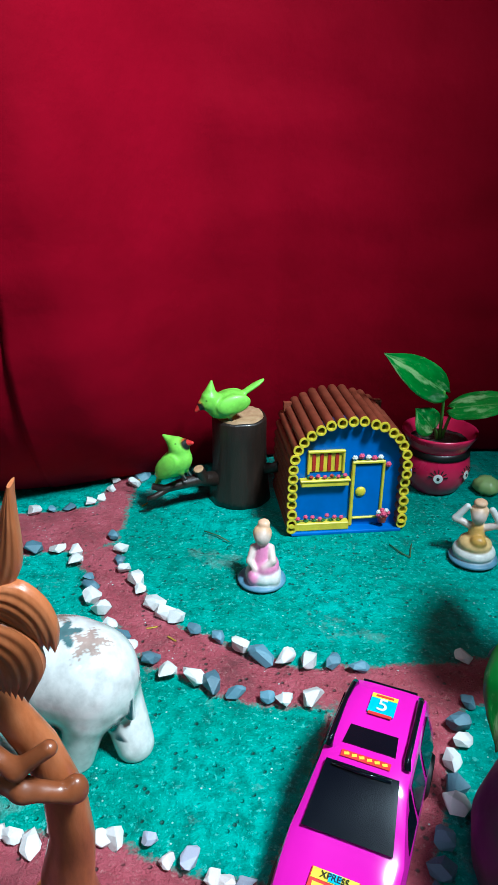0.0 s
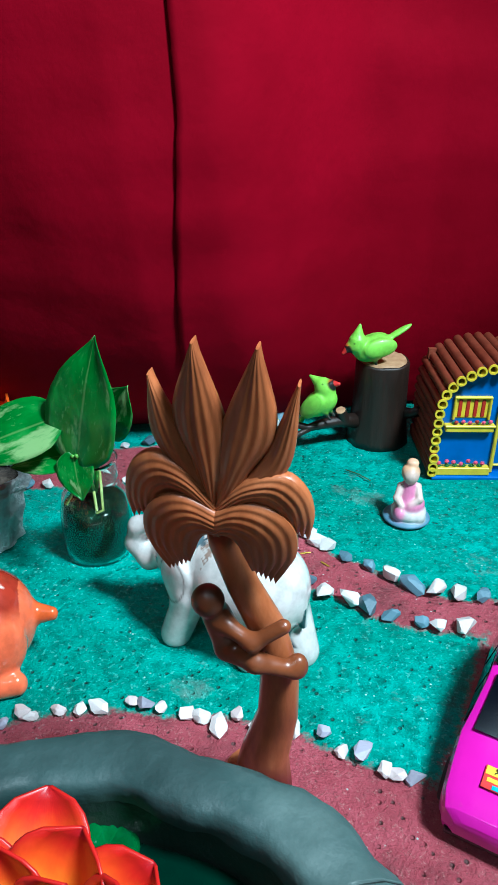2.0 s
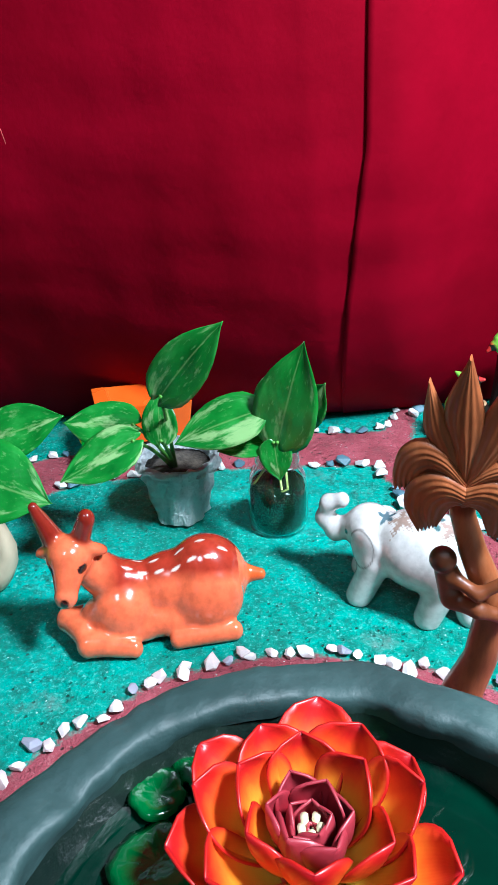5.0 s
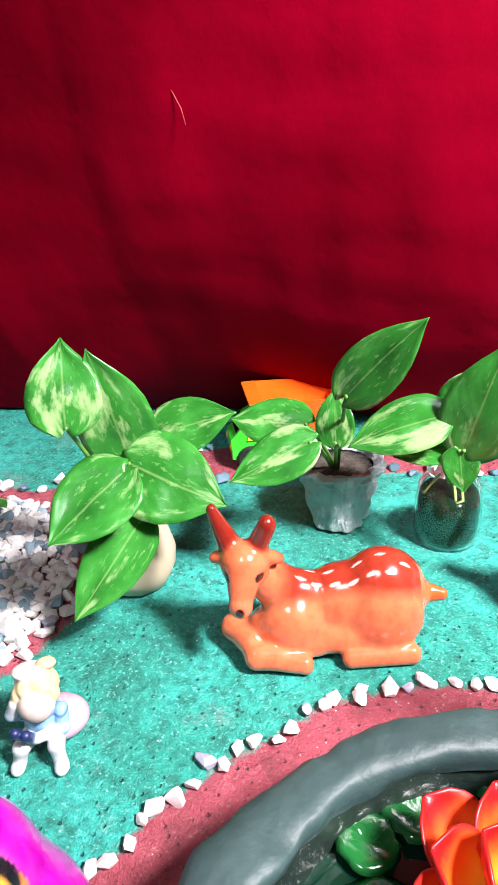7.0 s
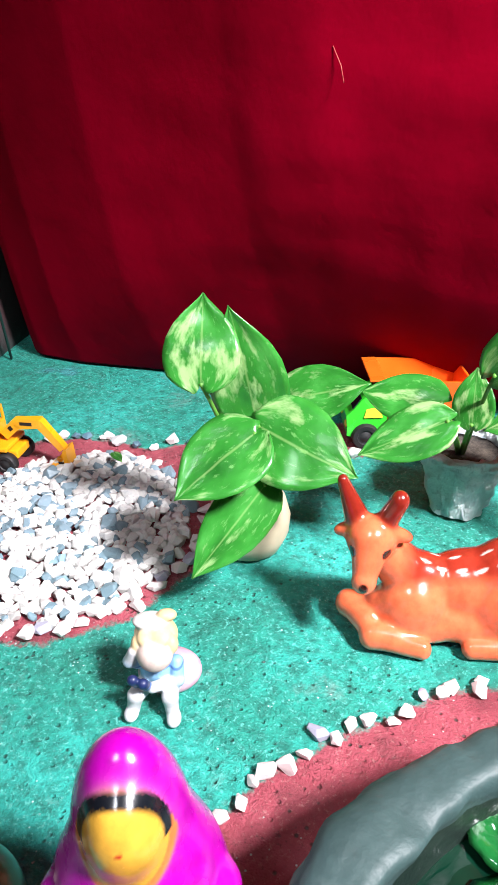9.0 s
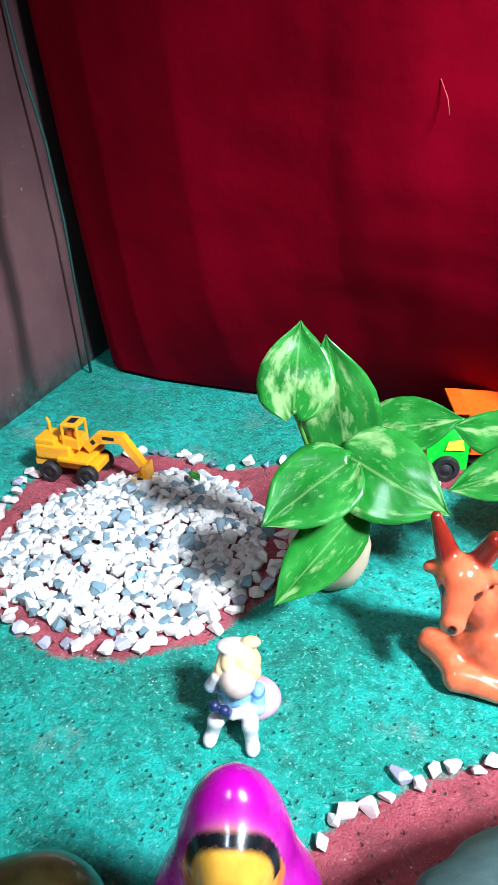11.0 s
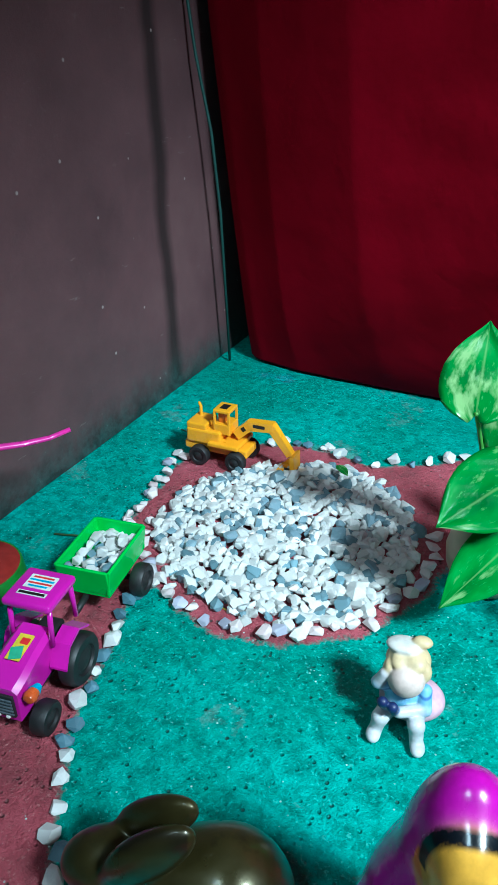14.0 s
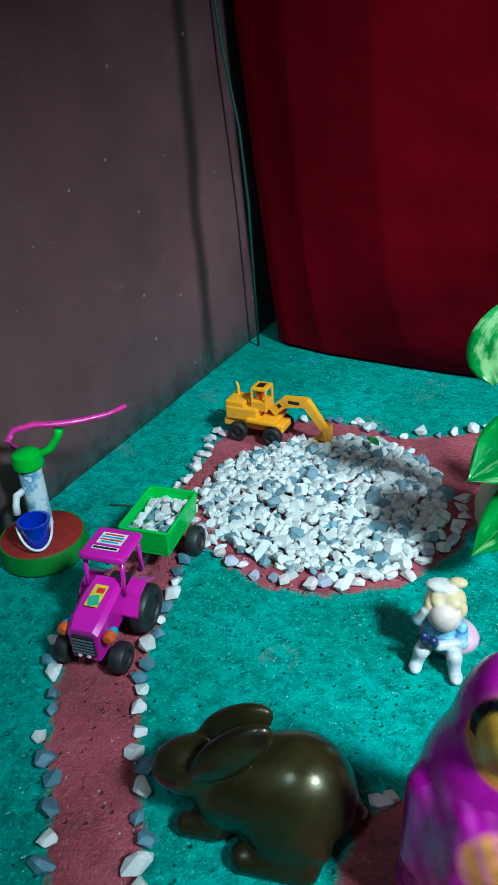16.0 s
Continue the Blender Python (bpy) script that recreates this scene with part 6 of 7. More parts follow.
part("sticker_band", box(bmesh.new(), (0.0165, 0.0020, 0.0003), bonnet @ pose(0, -0.0012, 0.0003)), STICK_Y, st1)
part("sticker_band", box(bmesh.new(), (0.0050, 0.0036, 0.0003), bonnet @ pose(0, 0.0032, 0.0006)), STICK_B, st1)
part("sticker_band", box(bmesh.new(), (0.011, 0.0020, 0.0003), bonnet @ pose(0, -0.0042, 0.0003)), STICK_B, st1)
words(st1, "XPRESS", 0.0036, bonnet @ pose(0, 0.0032, 0.0010), BLACK_BAND)
st2 = part("brow_sticker", box(bmesh.new(), (0.0035, 0.022, 0.0003), pose(-0.0022, 0, 0.0487, 0, 4)), STICK_R, car, "red sticker with a yellow scrawl")
for k in range(6):
    part("scrawl", box(bmesh.new(), (0.0014, 0.0022, 0.0003), pose(-0.0022, -0.0085 + 0.0034 * k, 0.0490, 0, 4, 20)), STICK_Y, st2)
roof = pose(-0.0345, 0.0, 0.0496, 0, -2.5) @ pose(0, 0, 0, 0, 0, 90)
st3 = part("roof_sticker", box(bmesh.new(), (0.0125, 0.0105, 0.0003), roof), STICK_B, car, "blue roof sticker with a white figure 5")
part("sticker_band", box(bmesh.new(), (0.0125, 0.0030, 0.0003), roof @ pose(0, 0.0068, 0.0001)), STICK_Y, st3)
part("sticker_band", box(bmesh.new(), (0.0085, 0.0012, 0.0003), roof @ pose(0, 0.0068, 0.0004)), STICK_R, st3)
part("sticker_band", box(bmesh.new(), (0.0110, 0.0018, 0.0003), roof @ pose(0, -0.0058, 0.0003)), STICK_R, st3)
words(st3, "5", 0.0115, roof @ pose(0, 0.0004, 0.0006), STICK_W)

# yellow excavator, +x is its arm
ORANGE_Y = painted("orange_yellow_plastic", (0.86, 0.38, 0.008), 0.3, 40.0, 0.06, 0.05, coat=0.3)
jcb = thing("toy_excavator", pose(-0.655, 0.228, 0.0015, 0, 0, 22), "orange-yellow plastic toy excavator on black wheels", "toy excavator")
part("chassis", box(bmesh.new(), (0.062, 0.022, 0.008), pose(-0.008, 0, 0.0155), 0.0015), ORANGE_Y, jcb)
bm = box(bmesh.new(), (0.034, 0.026, 0.014), pose(-0.019, 0, 0.0265), 0.0020)
box(bm, (0.020, 0.024, 0.006), pose(-0.026, 0, 0.0355), 0.0015)
part("engine_cover", bm, ORANGE_Y, jcb)
part("mudguard", box(bmesh.new(), (0.030, 0.034, 0.004), pose(0.002, 0, 0.0225), 0.001), ORANGE_Y, jcb)
cab = part("cab", box(bmesh.new(), (0.016, 0.018, 0.003), pose(-0.002, 0, 0.0525), 0.0008), ORANGE_Y, jcb)
for x in (-0.009, 0.005):
    for y in (-0.0078, 0.0078):
        part("cab_post", box(bmesh.new(), (0.0022, 0.0022, 0.022), pose(x, y, 0.041), 0.0004, 1), ORANGE_Y, cab)
part("cab_panel", box(bmesh.new(), (0.016, 0.018, 0.010), pose(-0.002, 0, 0.0355), 0.0008), ORANGE_Y, cab)
# the cab's inner shade is put into the seat's darker orange
part("seat", box(bmesh.new(), (0.006, 0.010, 0.010), pose(-0.004, 0, 0.044), 0.001), painted("shaded_orange", (0.55, 0.13, 0.005), 0.4), cab)
part("roof_marks", box(bmesh.new(), (0.007, 0.009, 0.0004), pose(-0.002, 0, 0.0541)), BLACK_BAND, cab, "printed black marks")
part("exhaust", tube(bmesh.new(), [(-0.030, 0.006, 0.037), (-0.030, 0.006, 0.047), (-0.032, 0.006, 0.051)], [0.0016, 0.0014, 0.0012], 10), ORANGE_Y, jcb, smooth=40)


def beam(points, widths, thick):
    bm = bmesh.new()
    for (a, b), (wa, wb) in zip(zip(points, points[1:]), zip(widths, widths[1:])):
        a, b = Vector(a), Vector(b)
        d = (b - a).normalized()
        n = Vector((-d.z, 0, d.x))
        loft(bm, [[p + n * (w / 2) * u + Vector((0, thick / 2 * v, 0)) for u, v in ((1, 1), (1, -1), (-1, -1), (-1, 1))] for p, w in ((a - d * 0.001, wa), (b + d * 0.001, wb))])
    return bm


boom = part("boom", beam([(0.010, 0, 0.030), (0.022, 0, 0.041), (0.044, 0, 0.043)], [0.009, 0.009, 0.008], 0.008), ORANGE_Y, jcb)
part("printed_label", box(bmesh.new(), (0.011, 0.0085, 0.003), pose(0.032, 0, 0.0425)), BLACK_BAND, boom)
part("printed_label", box(bmesh.new(), (0.004, 0.0085, 0.004), pose(0.017, 0, 0.0372, 0, -40)), BLACK_BAND, boom)
part("dipper", beam([(0.043, 0, 0.043), (0.060, 0, 0.020)], [0.008, 0.006], 0.007), ORANGE_Y, jcb)
bucket = part("bucket", loft(bmesh.new(), [[(x, y, z) for x, z in ((0.066, 0.022), (0.0665, 0.006), (0.056, 0.001), (0.048, 0.003), (0.050, 0.006), (0.057, 0.0055), (0.0625, 0.009), (0.062, 0.020))] for y in (-0.0075, 0.0075)]), ORANGE_Y, jcb)
part("bucket_side", loft(bmesh.new(), [[(0.065, y, 0.021), (0.0655, y, 0.007), (0.056, y, 0.002), (0.050, y, 0.005), (0.060, y, 0.016)] for y in (0.0060, 0.0072)]), ORANGE_Y, bucket)
part("bucket_mark", box(bmesh.new(), (0.005, 0.0004, 0.004), pose(0.0600, -0.0077, 0.008)), BLACK_BAND, bucket)
for x, y in ((-0.022, -0.015), (-0.022, 0.015), (0.014, -0.015), (0.014, 0.015)):
    wheel(jcb, x, y, 0.0095, 0.008)

# magenta tractor with a green trailer, +x is its nose
LIME_P = painted("lime_plastic", (0.03, 0.55, 0.06), 0.3, 40.0, 0.08, 0.05, coat=0.3)
PURPLE = painted("purple_plastic", (0.58, 0.010, 0.40), 0.22, 40.0, 0.05, 0.05, coat=0.5)
tractor = thing("toy_tractor", pose(-0.534, -0.025, 0.0015, 0, 0, -60) @ Matrix.Diagonal((1, 1, 0.94, 1)), "magenta plastic toy tractor with black wheels", "toy tractor")
bm = loft(bmesh.new(), [[(x, s * w, z) for s, w, z in ((1, wb, zb), (1, wt, zt - 0.003), (1, wt - 0.003, zt), (-1, wt - 0.003, zt), (-1, wt, zt - 0.003), (-1, wb, zb))] for x, wb, wt, zb, zt in ((-0.004, 0.009, 0.011, 0.018, 0.047), (0.014, 0.009, 0.0115, 0.016, 0.044), (0.026, 0.010, 0.0115, 0.013, 0.040), (0.0335, 0.009, 0.010, 0.012, 0.036))])
hood = part("hood", bm, PURPLE, tractor, smooth=25)
part("grille", box(bmesh.new(), (0.002, 0.015, 0.016), pose(0.0342, 0, 0.024), 0.0006), RUBBER, tractor, "black front grille")
for k in range(5):
    part("grille_bar", box(bmesh.new(), (0.0012, 0.014, 0.0010), pose(0.0354, 0, 0.019 + 0.0026 * k)), painted("bar_grey", (0.10, 0.12, 0.14), 0.3) if k == 0 else bpy.data.materials["bar_grey"], tractor)
for y in (-0.003, 0.003):
    part("grille_lamp", lathe(bmesh.new(), [(0, 0.0012), (0.0012, 0.0008), (0.0014, 0), (0, 0)], 12), STICK_W, tractor, "small pale lamp", 40, pose(0.0352, y, 0.0165, 0, 90))
for s in (1, -1):
    lamp_ob = part("side_lamp", lathe(bmesh.new(), [(0, 0.003), (0.003, 0.0022), (0.0040, 0), (0.0032, -0.004), (0, -0.005)], 18), TAN_RED, tractor, "orange-red side lamp", 40, pose(0.030, s * 0.0152, 0.030, 0, 90))
    part("lamp_back", lathe(bmesh.new(), [(0, 0.001), (0.0036, 0.0), (0.002, -0.004), (0, -0.004)], 14), STICK_B, lamp_ob, "", 40, pose(0, 0, -0.004))
    part("mudguard", loft(bmesh.new(), [[(x, s * y, z) for y in (0.010, 0.021)] + [(x, s * y, z - 0.0016) for y in (0.021, 0.010)] for x, z in ((0.004, 0.024), (-0.003, 0.037), (-0.014, 0.0400), (-0.024, 0.034))]), PURPLE, tractor, "magenta mudguard")
    wheel(tractor, -0.012, s * 0.0185, 0.0165, 0.010, PURPLE if s > 5 else RUBBER, "rear_wheel")
    wheel(tractor, 0.026, s * 0.0185, 0.0100, 0.009, RUBBER, "front_wheel")
    for x, lean in ((-0.002, 0.003), (-0.024, -0.001)):
        part("cab_post", tube(bmesh.new(), [(x + lean, s * 0.0125, 0.038), (x, s * 0.0125, 0.063)], 0.0016, 8), PURPLE, tractor, smooth=True)
part("axle", tube(bmesh.new(), [(0.026, -0.018, 0.010), (0.026, 0.018, 0.010)], 0.002, 8), RUBBER, tractor, smooth=True)
part("under_frame", box(bmesh.new(), (0.056, 0.012, 0.010), pose(0.004, 0, 0.0145), 0.001), RUBBER, tractor)
part("seat", box(bmesh.new(), (0.012, 0.014, 0.010), pose(-0.016, 0, 0.032), 0.002), RUBBER, tractor)
canopy = part("canopy", box(bmesh.new(), (0.030, 0.031, 0.006), pose(-0.013, 0, 0.0655), 0.0025, 3), PURPLE, tractor, "magenta canopy with stickers", 40)
st4 = part("canopy_sticker", box(bmesh.new(), (0.011, 0.017, 0.0003), pose(-0.016, 0, 0.0688)), STICK_W, canopy, "red, white and blue canopy sticker")
for k, (x, w, mat) in enumerate([(-0.0195, 0.013, STICK_R), (-0.0170, 0.015, STICK_B), (-0.0145, 0.015, STICK_R), (-0.0122, 0.012, STICK_B)]):
    part("sticker_bar", box(bmesh.new(), (0.0013, w, 0.0003), pose(x, 0, 0.0690)), mat, st4)
st5 = part("canopy_sticker", box(bmesh.new(), (0.0032, 0.018, 0.0003), pose(-0.0062, 0, 0.0688)), STICK_W, canopy)
part("sticker_bar", box(bmesh.new(), (0.0018, 0.016, 0.0003), pose(-0.0062, 0, 0.0690)), BLACK_BAND, st5)
hs = pose(0.012, 0.0, 0.0450, 0, 9)
st6 = part("hood_sticker", box(bmesh.new(), (0.017, 0.009, 0.0003), hs), STICK_Y, hood, "yellow and green hood sticker")
part("sticker_bar", box(bmesh.new(), (0.008, 0.007, 0.0003), hs @ pose(0.004, 0, 0.0003, 0, 0, 20)), STICK_G, st6)
part("sticker_bar", box(bmesh.new(), (0.004, 0.005, 0.0003), hs @ pose(-0.004, 0.001, 0.0003)), STICK_R, st6)

trailer = thing("toy_trailer", pose(-0.5785, 0.048, 0.0015, 0, 0, -60), "lime green plastic toy trailer with black wheels", "toy trailer")
part("bed_floor", box(bmesh.new(), (0.052, 0.034, 0.003), pose(0, 0, 0.021), 0.0006), LIME_P, trailer)
for s in (1, -1):
    part("side_board", box(bmesh.new(), (0.054, 0.0022, 0.019), pose(0, s * 0.0175, 0.0315, s * -8), 0.0006), LIME_P, trailer)
    wheel(trailer, -0.006, s * 0.0235, 0.0115, 0.009)
    part("end_board", box(bmesh.new(), (0.0022, 0.036, 0.019), pose(s * 0.0262, 0, 0.0315, 0, s * 6), 0.0006), LIME_P, trailer)
part("tow_bar", tube(bmesh.new(), [(0.026, 0, 0.018), (0.040, 0, 0.016)], 0.0022, 8), RUBBER, trailer, smooth=True)
part("axle", tube(bmesh.new(), [(-0.006, -0.022, 0.0115), (-0.006, 0.022, 0.0115)], 0.002, 8), RUBBER, trailer, smooth=True)

# tipper lorry behind the plants, +x is its nose
ORANGE_P = painted("orange_plastic", (0.85, 0.12, 0.008), 0.28, 40.0, 0.06, 0.05, coat=0.3)
LIME2 = painted("bright_green_plastic", (0.02, 0.55, 0.03), 0.28, 40.0, 0.06, 0.05, coat=0.3)
lorry = thing("toy_tipper", pose(-0.377, 0.446, 0.0015, 0, 0, 214), "toy tipper lorry with orange bed and green cab", "toy lorry")
bm = loft(bmesh.new(), [[(x, s * w, z) for s, w, z in ((1, 0.020, zb), (1, 0.021, zt - 0.008), (1, 0.014, zt), (-1, 0.014, zt), (-1, 0.021, zt - 0.008), (-1, 0.020, zb))] for x, zb, zt in ((0.016, 0.010, 0.046), (0.026, 0.010, 0.050), (0.036, 0.010, 0.044), (0.044, 0.010, 0.034), (0.050, 0.012, 0.028))])
cab2 = part("cab", bm, LIME2, lorry, "rounded bright green cab", 30)
panel(cab2, "windscreen", [(0.0445, -0.014, 0.0350), (0.0445, 0.014, 0.0350), (0.0370, 0.012, 0.0440), (0.0370, -0.012, 0.0440)], WINDOW_BLACK)
for s in (1, -1):
    panel(cab2, "side_flame", [(0.036, s * 0.0216, 0.030), (0.020, s * 0.0216, 0.030), (0.022, s * 0.0212, 0.040), (0.034, s * 0.0212, 0.038)], STICK_Y, 0.0006, "yellow and orange printed flame")
    part("headlight", lathe(bmesh.new(), [(0, 0.002), (0.003, 0.0015), (0.004, 0), (0, 0)], 16), STICK_Y, cab2, "yellow lamp", 40, pose(0.0495, s * 0.013, 0.021, 0, 90))
    for x in (0.034, -0.014, -0.034):
        wheel(lorry, x, s * 0.020, 0.0120, 0.010)
part("frame", box(bmesh.new(), (0.098, 0.020, 0.006), pose(-0.004, 0, 0.014), 0.001), RUBBER, lorry)
bm = bmesh.new()
for pts in ([(-0.050, 0.019, 0.026), (0.014, 0.019, 0.026), (0.022, 0.026, 0.066), (-0.054, 0.026, 0.062)],):
    for s in (1, -1):
        loft(bm, [[(x, s * (y + o), z) for x, y, z in pts] for o in (0, -0.002)])
box(bm, (0.066, 0.038, 0.003), pose(-0.018, 0, 0.026))
loft(bm, [[(0.014 + o, 0.019, 0.026), (0.014 + o, -0.019, 0.026), (0.022 + o, -0.026, 0.066), (0.022 + o, 0.026, 0.066)] for o in (0, -0.002)])
loft(bm, [[(-0.050 + o, 0.019, 0.026), (-0.050 + o, -0.019, 0.026), (-0.054 + o, -0.026, 0.062), (-0.054 + o, 0.026, 0.062)] for o in (0, 0.002)])
box(bm, (0.012, 0.050, 0.002), pose(0.027, 0, 0.066), 0.0005)
part("tipper_bed", bm, ORANGE_P, lorry, "orange tipping bed")

# ---- toy hand pump and bucket ----
RED_TOP, GREEN_SIDE = painted("pump_red", (0.26, 0.02, 0.015), 0.45), painted("pump_green", (0.035, 0.20, 0.02), 0.45)
PINK_P2 = painted("pink_plastic", (0.75, 0.03, 0.36), 0.3, coat=0.3)
BODY_W = Nodes("pump_body", 0.35)
BODY_W = BODY_W.done(BODY_W.ramp(BODY_W.noise(90, 3), [(0.45, (0.62, 0.72, 0.76)), (0.6, (0.08, 0.30, 0.52)), (0.66, (0.70, 0.76, 0.78))]))
pump = thing("toy_hand_pump", pose(-0.650, -0.013, 0, 0, 0, 0), "toy hand pump with pink handle on a round base", "toy pump")
base = turned("base", [(0, 0), (0.0320, 0), (0.0335, 0.002), (0.0325, 0.0145), (0.0318, 0.0160), (0, 0.0160)], GREEN_SIDE, pump, "green round base", seg=48)
turned("base_top", [(0, 0.0168), (0.0300, 0.0166), (0.0310, 0.0158), (0, 0.0158)], RED_TOP, base, "dark red base top", seg=48)
turned("barrel", [(0, 0.0165), (0.0085, 0.0165), (0.0088, 0.070), (0.0078, 0.072), (0, 0.072)], BODY_W, pump, "white barrel with blue print", seg=28, m=pose(-0.010, 0.006, 0))
turned("cap", [(0, 0.070), (0.0112, 0.070), (0.0118, 0.074), (0.0105, 0.080), (0.006, 0.083), (0, 0.083)], LIME2, pump, "lime green cap", seg=28, m=pose(-0.010, 0.006, 0))
part("spout", tube(bmesh.new(), [(-0.013, 0.000, 0.050), (-0.006, -0.010, 0.052), (-0.003, -0.013, 0.046), (-0.002, -0.014, 0.040)], [0.003, 0.0028, 0.0026, 0.003], 10), STICK_W, pump, "white spout", True)
part("bracket", tube(bmesh.new(), [(-0.008, 0.012, 0.076), (-0.003, 0.022, 0.080), (0.0, 0.028, 0.089), (0.001, 0.030, 0.095)], [0.0034, 0.003, 0.003, 0.0036], 10), LIME2, pump, "lime green bracket", True)
part("handle", tube(bmesh.new(), [(-0.012, 0.000, 0.086), (-0.014, -0.003, 0.093), (-0.012, 0.002, 0.100), (-0.006, 0.014, 0.102), (0.001, 0.030, 0.099), (0.006, 0.048, 0.097), (0.011, 0.066, 0.097), (0.015, 0.080, 0.100)], [0.0036, 0.0030, 0.0034, 0.0030, 0.0030, 0.0026, 0.0022, 0.0020], 10, squash=0.8), PINK_P2, pump, "curved pink handle", True)
BLUE_P2 = painted("blue_plastic", (0.008, 0.035, 0.50), 0.3, coat=0.3)
pail = thing("toy_bucket", pose(-0.6385, -0.0215, 0.0168), "small blue toy bucket with white handle", "toy bucket")
turned("pail", [(0, 0), (0.0085, 0), (0.0110, 0.020), (0.0120, 0.0205), (0.0120, 0.0220), (0.0102, 0.0220), (0.0080, 0.002), (0, 0.002)], BLUE_P2, pail, seg=32)
part("bail", tube(bmesh.new(), [(0.0122 * math.cos(radians(a)), -0.0125 * math.sin(radians(a)), 0.0195 - 0.0165 * math.sin(radians(a))) for a in range(0, 181, 12)], 0.0010, 8), STICK_W, pail, "white wire handle", True, pose(0, 0, 0, 0, 0, 69))

# ---- clutter ----
STRAW, GILT = painted("dry_grass", (0.05, 0.10, 0.03), 0.7), painted("gilt_strip", (0.75, 0.55, 0.08), 0.25, metal=0.6)


def twig(points, r, material, label, name="twig"):
    return tagged(part(name, tube(bmesh.new(), [(x, y, z + r) for x, y, z in points], r, 6), material, smooth=True), label, name.replace("_", " "))


twig([(-0.052, 0.520, 0.001), (-0.040, 0.514, 0.001), (-0.030, 0.505, 0.001)], 0.0005, STRAW, "thin dark grass stem lying on the green floor")
twig([(0.098, 0.512, 0.001), (0.106, 0.500, 0.001), (0.112, 0.494, 0.001)], 0.0005, STRAW, "thin dark grass stem lying on the green floor")
twig([(0.112, 0.494, 0.0015), (0.114, 0.506, 0.001), (0.116, 0.514, 0.001)], 0.0005, STRAW, "thin dark grass stem lying on the green floor")
twig([(-0.665, 0.055, 0.001), (-0.648, 0.068, 0.0015), (-0.630, 0.076, 0.001)], 0.0008, STRAW, "dry grass stem lying beside the toy pump")
twig([(-0.735, 0.235, 0.001), (-0.715, 0.238, 0.001), (-0.702, 0.243, 0.001)], 0.0006, STRAW, "dry grass stem lying beside the excavator")
for x, y, a in ((-0.070, 0.394, 20), (-0.055, 0.384, -35), (-0.110, 0.560, 60), (-0.128, 0.606, 30), (-0.090, 0.378, -40), (-0.508, 0.094, 10)):
    bm = box(bmesh.new(), (0.0075, 0.0011, 0.0005), pose(0, 0, 0.0008), 0.0001, 1)
    tagged(part("gilt_strip", bm, GILT, m=pose(x, y, 0.0012, 0, 0, a)), "short shiny golden strip lying on the path", "tinsel", "golden strips on the path")
bm = lathe(bmesh.new(), [(0, 0), (0.008, 0.001), (0.0125, 0.006), (0.011, 0.012), (0.006, 0.0155), (0, 0.016)], 22, 0.002)
tagged(part("green_pebble", bm, painted("pale_green_stone", (0.34, 0.46, 0.16), 0.4, 60.0), smooth=True, m=pose(0.197, 0.612, 0)), "smooth pale green pebble beside the crimson pot", "pebble")
dry = thing("fallen_leaf", pose(-0.556, 0.268, 0.016), "small yellowing leaf lying on the gravel", "leaf")
leaf(dry, (-0.006, 0.004, 0), (0.010, -0.004, 0.001), 0.008, (0, 0, 1), 0.12)

# ---- stones along the paths ----
def chip_mesh(seed, flat=0.55):
    """One chipped pebble, about 1 across, as a hull of a few corners."""
    rng = random.Random(seed)
    bm = bmesh.new()
    sx, sy = rng.uniform(0.42, 0.56), rng.uniform(0.32, 0.44)
    for _ in range(19):
        a, h = rng.uniform(0, 2 * math.pi), rng.uniform(-1, 1)
        c = math.sqrt(1 - h * h)
        k = rng.uniform(0.88, 1.06)
        bm.verts.new((sx * c * math.cos(a) * k, sy * c * math.sin(a) * k, h * 0.5 * flat * k))
    made = bmesh.ops.convex_hull(bm, input=bm.verts[:])
    bmesh.ops.delete(bm, geom=[g for g in made["geom_interior"] if isinstance(g, bmesh.types.BMVert)], context="VERTS")
    low = min(v.co.z for v in bm.verts)
    for v in bm.verts:
        v.co.z -= low
    return bm


def chip_set(name, material, count, seed):
    out = []
    for k in range(count):
        bm = chip_mesh(seed + k)
        me = bpy.data.meshes.new(name)
        bmesh.ops.recalc_face_normals(bm, faces=bm.faces[:])
        bm.to_mesh(me)
        bm.free()
        me.materials.append(material)
        out.append(me)
    return out


MIXED = chip_set("stone", STONE_MIXED, 14, 10)
WHITES = chip_set("stone", STONE_WHITE, 14, 40)
GRAVELS = chip_set("gravel_stone", STONE_GRAVEL, 16, 70)
rng = random.Random(5)


def border(points, step, size, meshes, label, jitter=0.002):
    root = thing("stone_edging", Matrix(), label, "stones", "stone edgings along the paths")
    for p in along(points, step):
        ob = new("stone", rng.choice(meshes))
        ob.parent = root
        s = size * rng.uniform(0.75, 1.25)
        ob.matrix_basis = pose(p.x + rng.gauss(0, jitter), p.y + rng.gauss(0, jitter), 0.0005, rng.gauss(0, 9), rng.gauss(0, 9), rng.uniform(0, 360)) @ Matrix.Diagonal((s, s, s * rng.uniform(0.8, 1.15), 1))
    return root


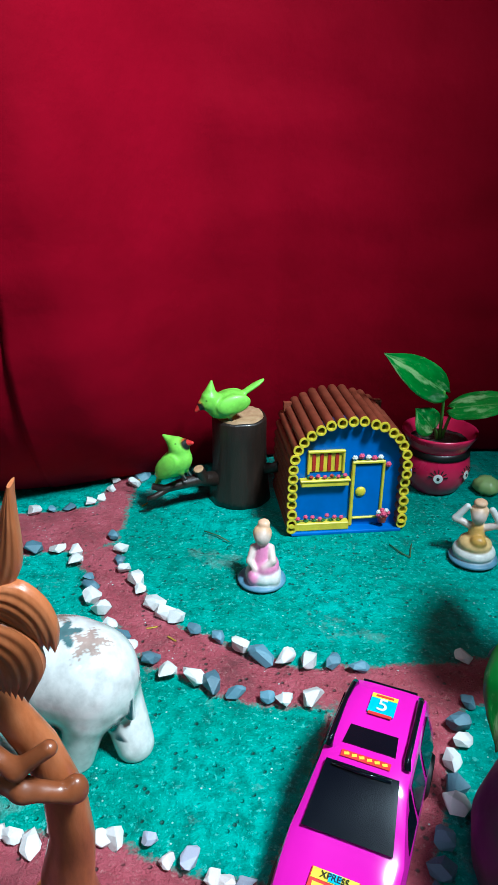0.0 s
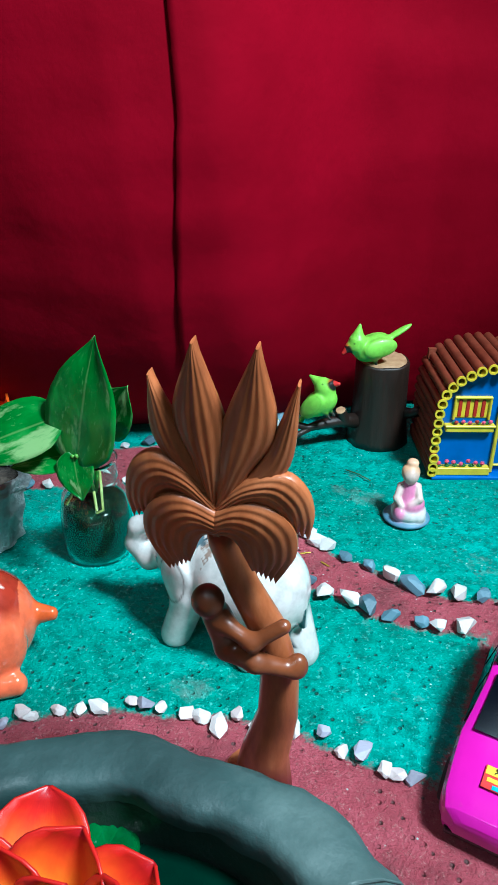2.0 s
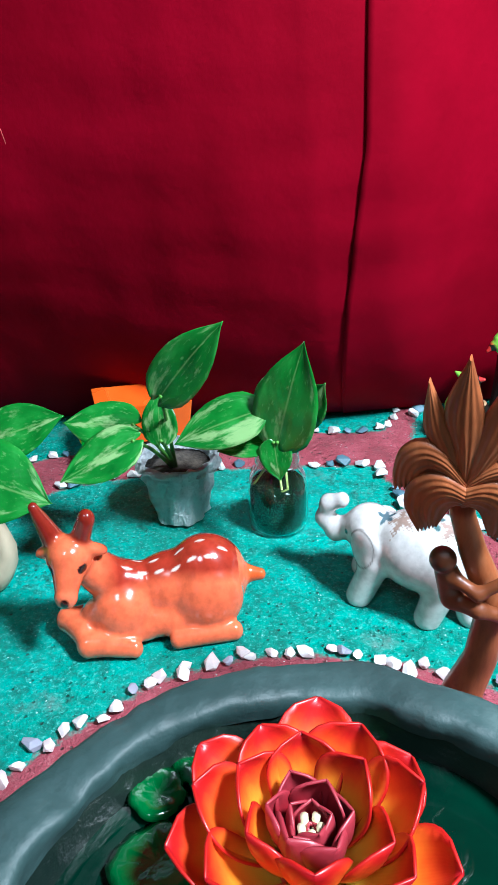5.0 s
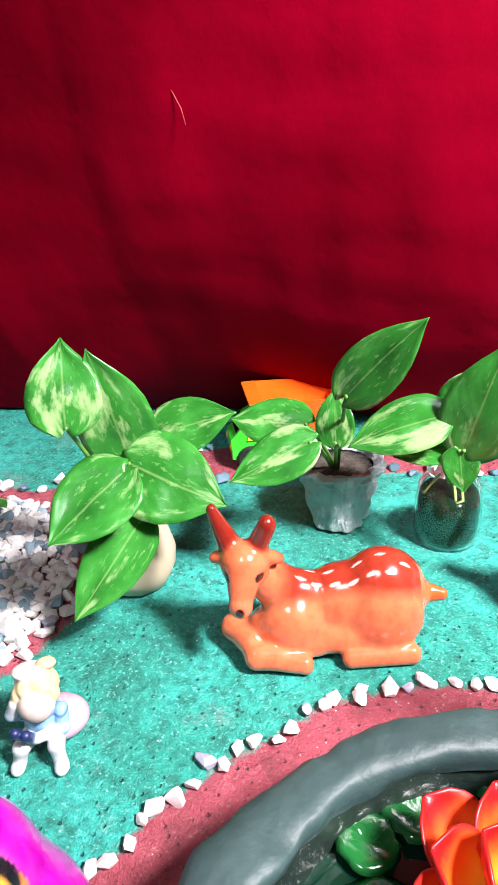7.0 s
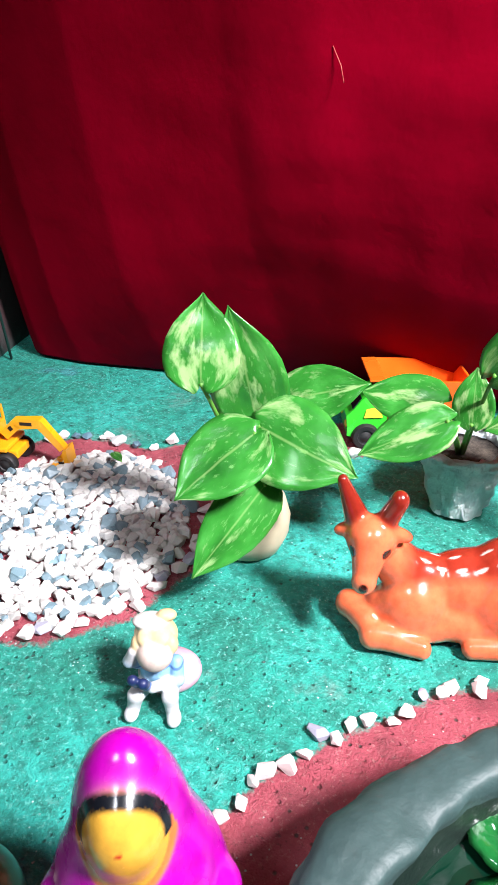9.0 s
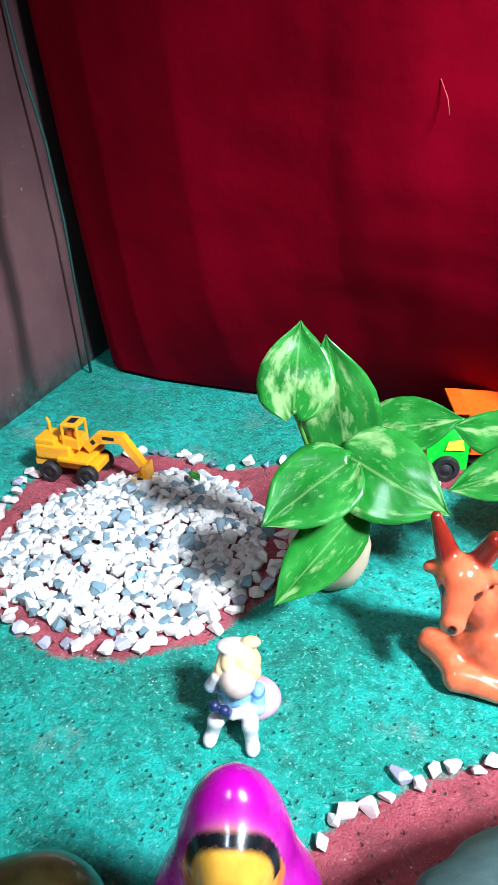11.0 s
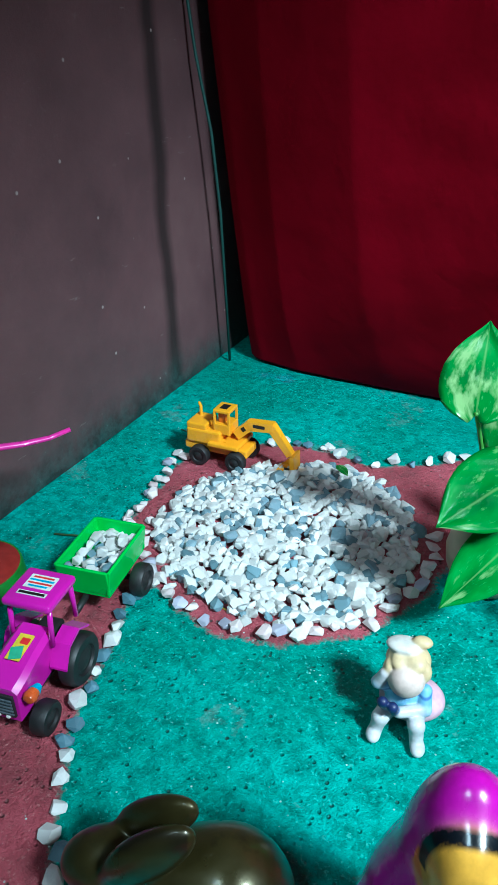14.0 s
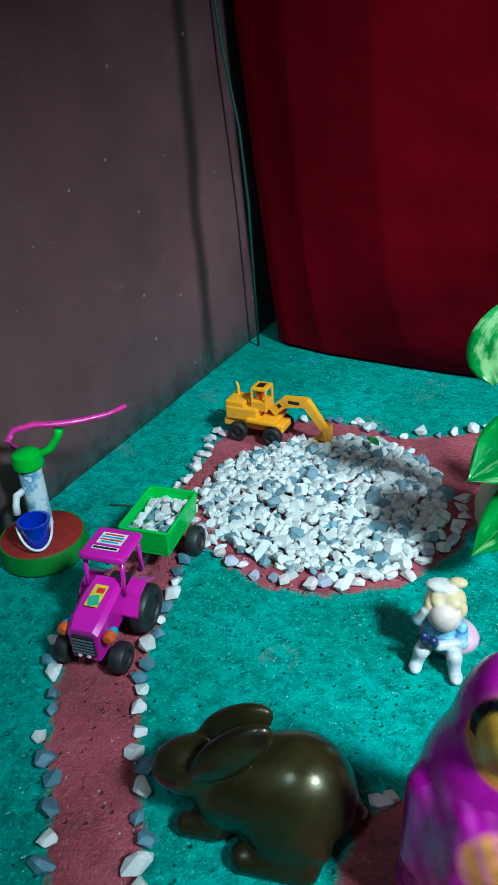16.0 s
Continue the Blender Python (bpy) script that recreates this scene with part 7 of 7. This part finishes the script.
MIX_LABEL = "white and slate-blue stone chips edging the red path"
border(BACK_UP, 0.0165, 0.014, MIXED, MIX_LABEL)
border(BACK_LOW, 0.0165, 0.014, MIXED, MIX_LABEL)
border(FORK_RIGHT, 0.0165, 0.016, MIXED, MIX_LABEL)
border(BEND_LOW, 0.0155, 0.0165, MIXED, MIX_LABEL)
border(BEND_UP, 0.0155, 0.0165, MIXED, MIX_LABEL)
border(RIGHT_UP, 0.017, 0.0165, MIXED, MIX_LABEL)
border(RIGHT_EDGE[2:], 0.0150, 0.015, MIXED, MIX_LABEL)
border(LEFT_IN, 0.0125, 0.013, MIXED, MIX_LABEL)
border(LEFT_OUT, 0.0150, 0.013, MIXED, MIX_LABEL)
border(POND_EDGE, 0.0105, 0.0118, WHITES, "white and pinkish stone chips edging the path round the pond", 0.003)
border(RING_LEFT, 0.0085, 0.0125, WHITES, "white stone chips edging the gravel circle", 0.003)
border(RING_TOP, 0.014, 0.012, MIXED, MIX_LABEL, 0.003)
border([(GRAVEL[0] + (GRAVEL[2] + 0.004) * math.cos(radians(a)), GRAVEL[1] + (GRAVEL[2] + 0.004) * math.sin(radians(a))) for a in range(-140, 50, 6)], 0.0125, 0.0135, WHITES, "white stone chips edging the gravel circle", 0.002)


def gravel_bed():
    """A round bed of chips: the near ones single, the rest joined."""
    root = thing("gravel_bed", Matrix(), "round bed of white and grey-blue gravel chips", "gravel")
    cx, cy, radius = GRAVEL
    spots = []
    step = 0.0064
    for i in range(-20, 21):
        for k in range(-20, 21):
            x, y = (i + 0.5 * (k % 2)) * step + rng.gauss(0, 0.0015), k * step * 0.87 + rng.gauss(0, 0.0015)
            r = math.hypot(x, y) + 0.004 * math.sin(3 * math.atan2(y, x))
            if r < radius - 0.004:
                spots.append((cx + x, cy + y, 0.004 * max(0.0, 1 - (r / radius) ** 2)))
    spots.sort(key=lambda s: (s[0] + 0.24) ** 2 + (s[1] + 0.14) ** 2)
    verts, faces = [], []
    for n, (x, y, z) in enumerate(spots):
        s = rng.uniform(0.0098, 0.0145) * (1.5 if rng.random() < 0.05 else 1.0)
        m = pose(x, y, z + rng.uniform(0, 0.003), rng.gauss(0, 24), rng.gauss(0, 24), rng.uniform(0, 360)) @ Matrix.Diagonal((s, s, s, 1))
        me = rng.choice(GRAVELS)
        if n < 300:
            ob = new("gravel_stone", me)
            ob.parent, ob.matrix_basis = root, m
        else:
            base = len(verts)
            verts += [tuple(m @ v.co) for v in me.vertices]
            faces += [tuple(base + i for i in p.vertices) for p in me.polygons]
    me = bpy.data.meshes.new("gravel")
    me.from_pydata(verts, [], faces)
    me.materials.append(STONE_ISLANDS)
    tagged(new("gravel", me), kind="stuff").parent = root


def make_island_stone():
    m = Nodes("gravel_islands", 0.42)
    r = m.tree.nodes.new("ShaderNodeNewGeometry").outputs["Random Per Island"]
    pick = m.ramp(r, [(0.0, (0.66, 0.66, 0.64)), (0.5, (0.54, 0.53, 0.50)), (0.80, (0.66, 0.66, 0.64)), (0.82, (0.11, 0.18, 0.21)), (0.99, (0.20, 0.29, 0.34))])
    vein = m.noise(260, 5, m.place(), 0.7)
    m.bump(m.noise(500, 4, m.place()), 0.3, 0.0006)
    return m.done(m.mix(m.ramp(vein, [(0.5, 0.0), (0.72, 0.45)]), pick, (0.3, 0.34, 0.38)))


STONE_ISLANDS = make_island_stone()
gravel_bed()
load = thing("trailer_stones", pose(-0.5785, 0.048, 0.0015, 0, 0, -60), "white and grey stone chips filling the toy trailer", "stones")
for k in range(72):
    ob = new("stone", rng.choice(GRAVELS))
    ob.parent = load
    s = rng.uniform(0.009, 0.013)
    ob.matrix_basis = pose(rng.uniform(-0.024, 0.024), rng.uniform(-0.0145, 0.0145), 0.0235 + 0.0045 * (k // 30) + rng.uniform(0, 0.002), rng.gauss(0, 20), rng.gauss(0, 20), rng.uniform(0, 360)) @ Matrix.Diagonal((s, s, s, 1))
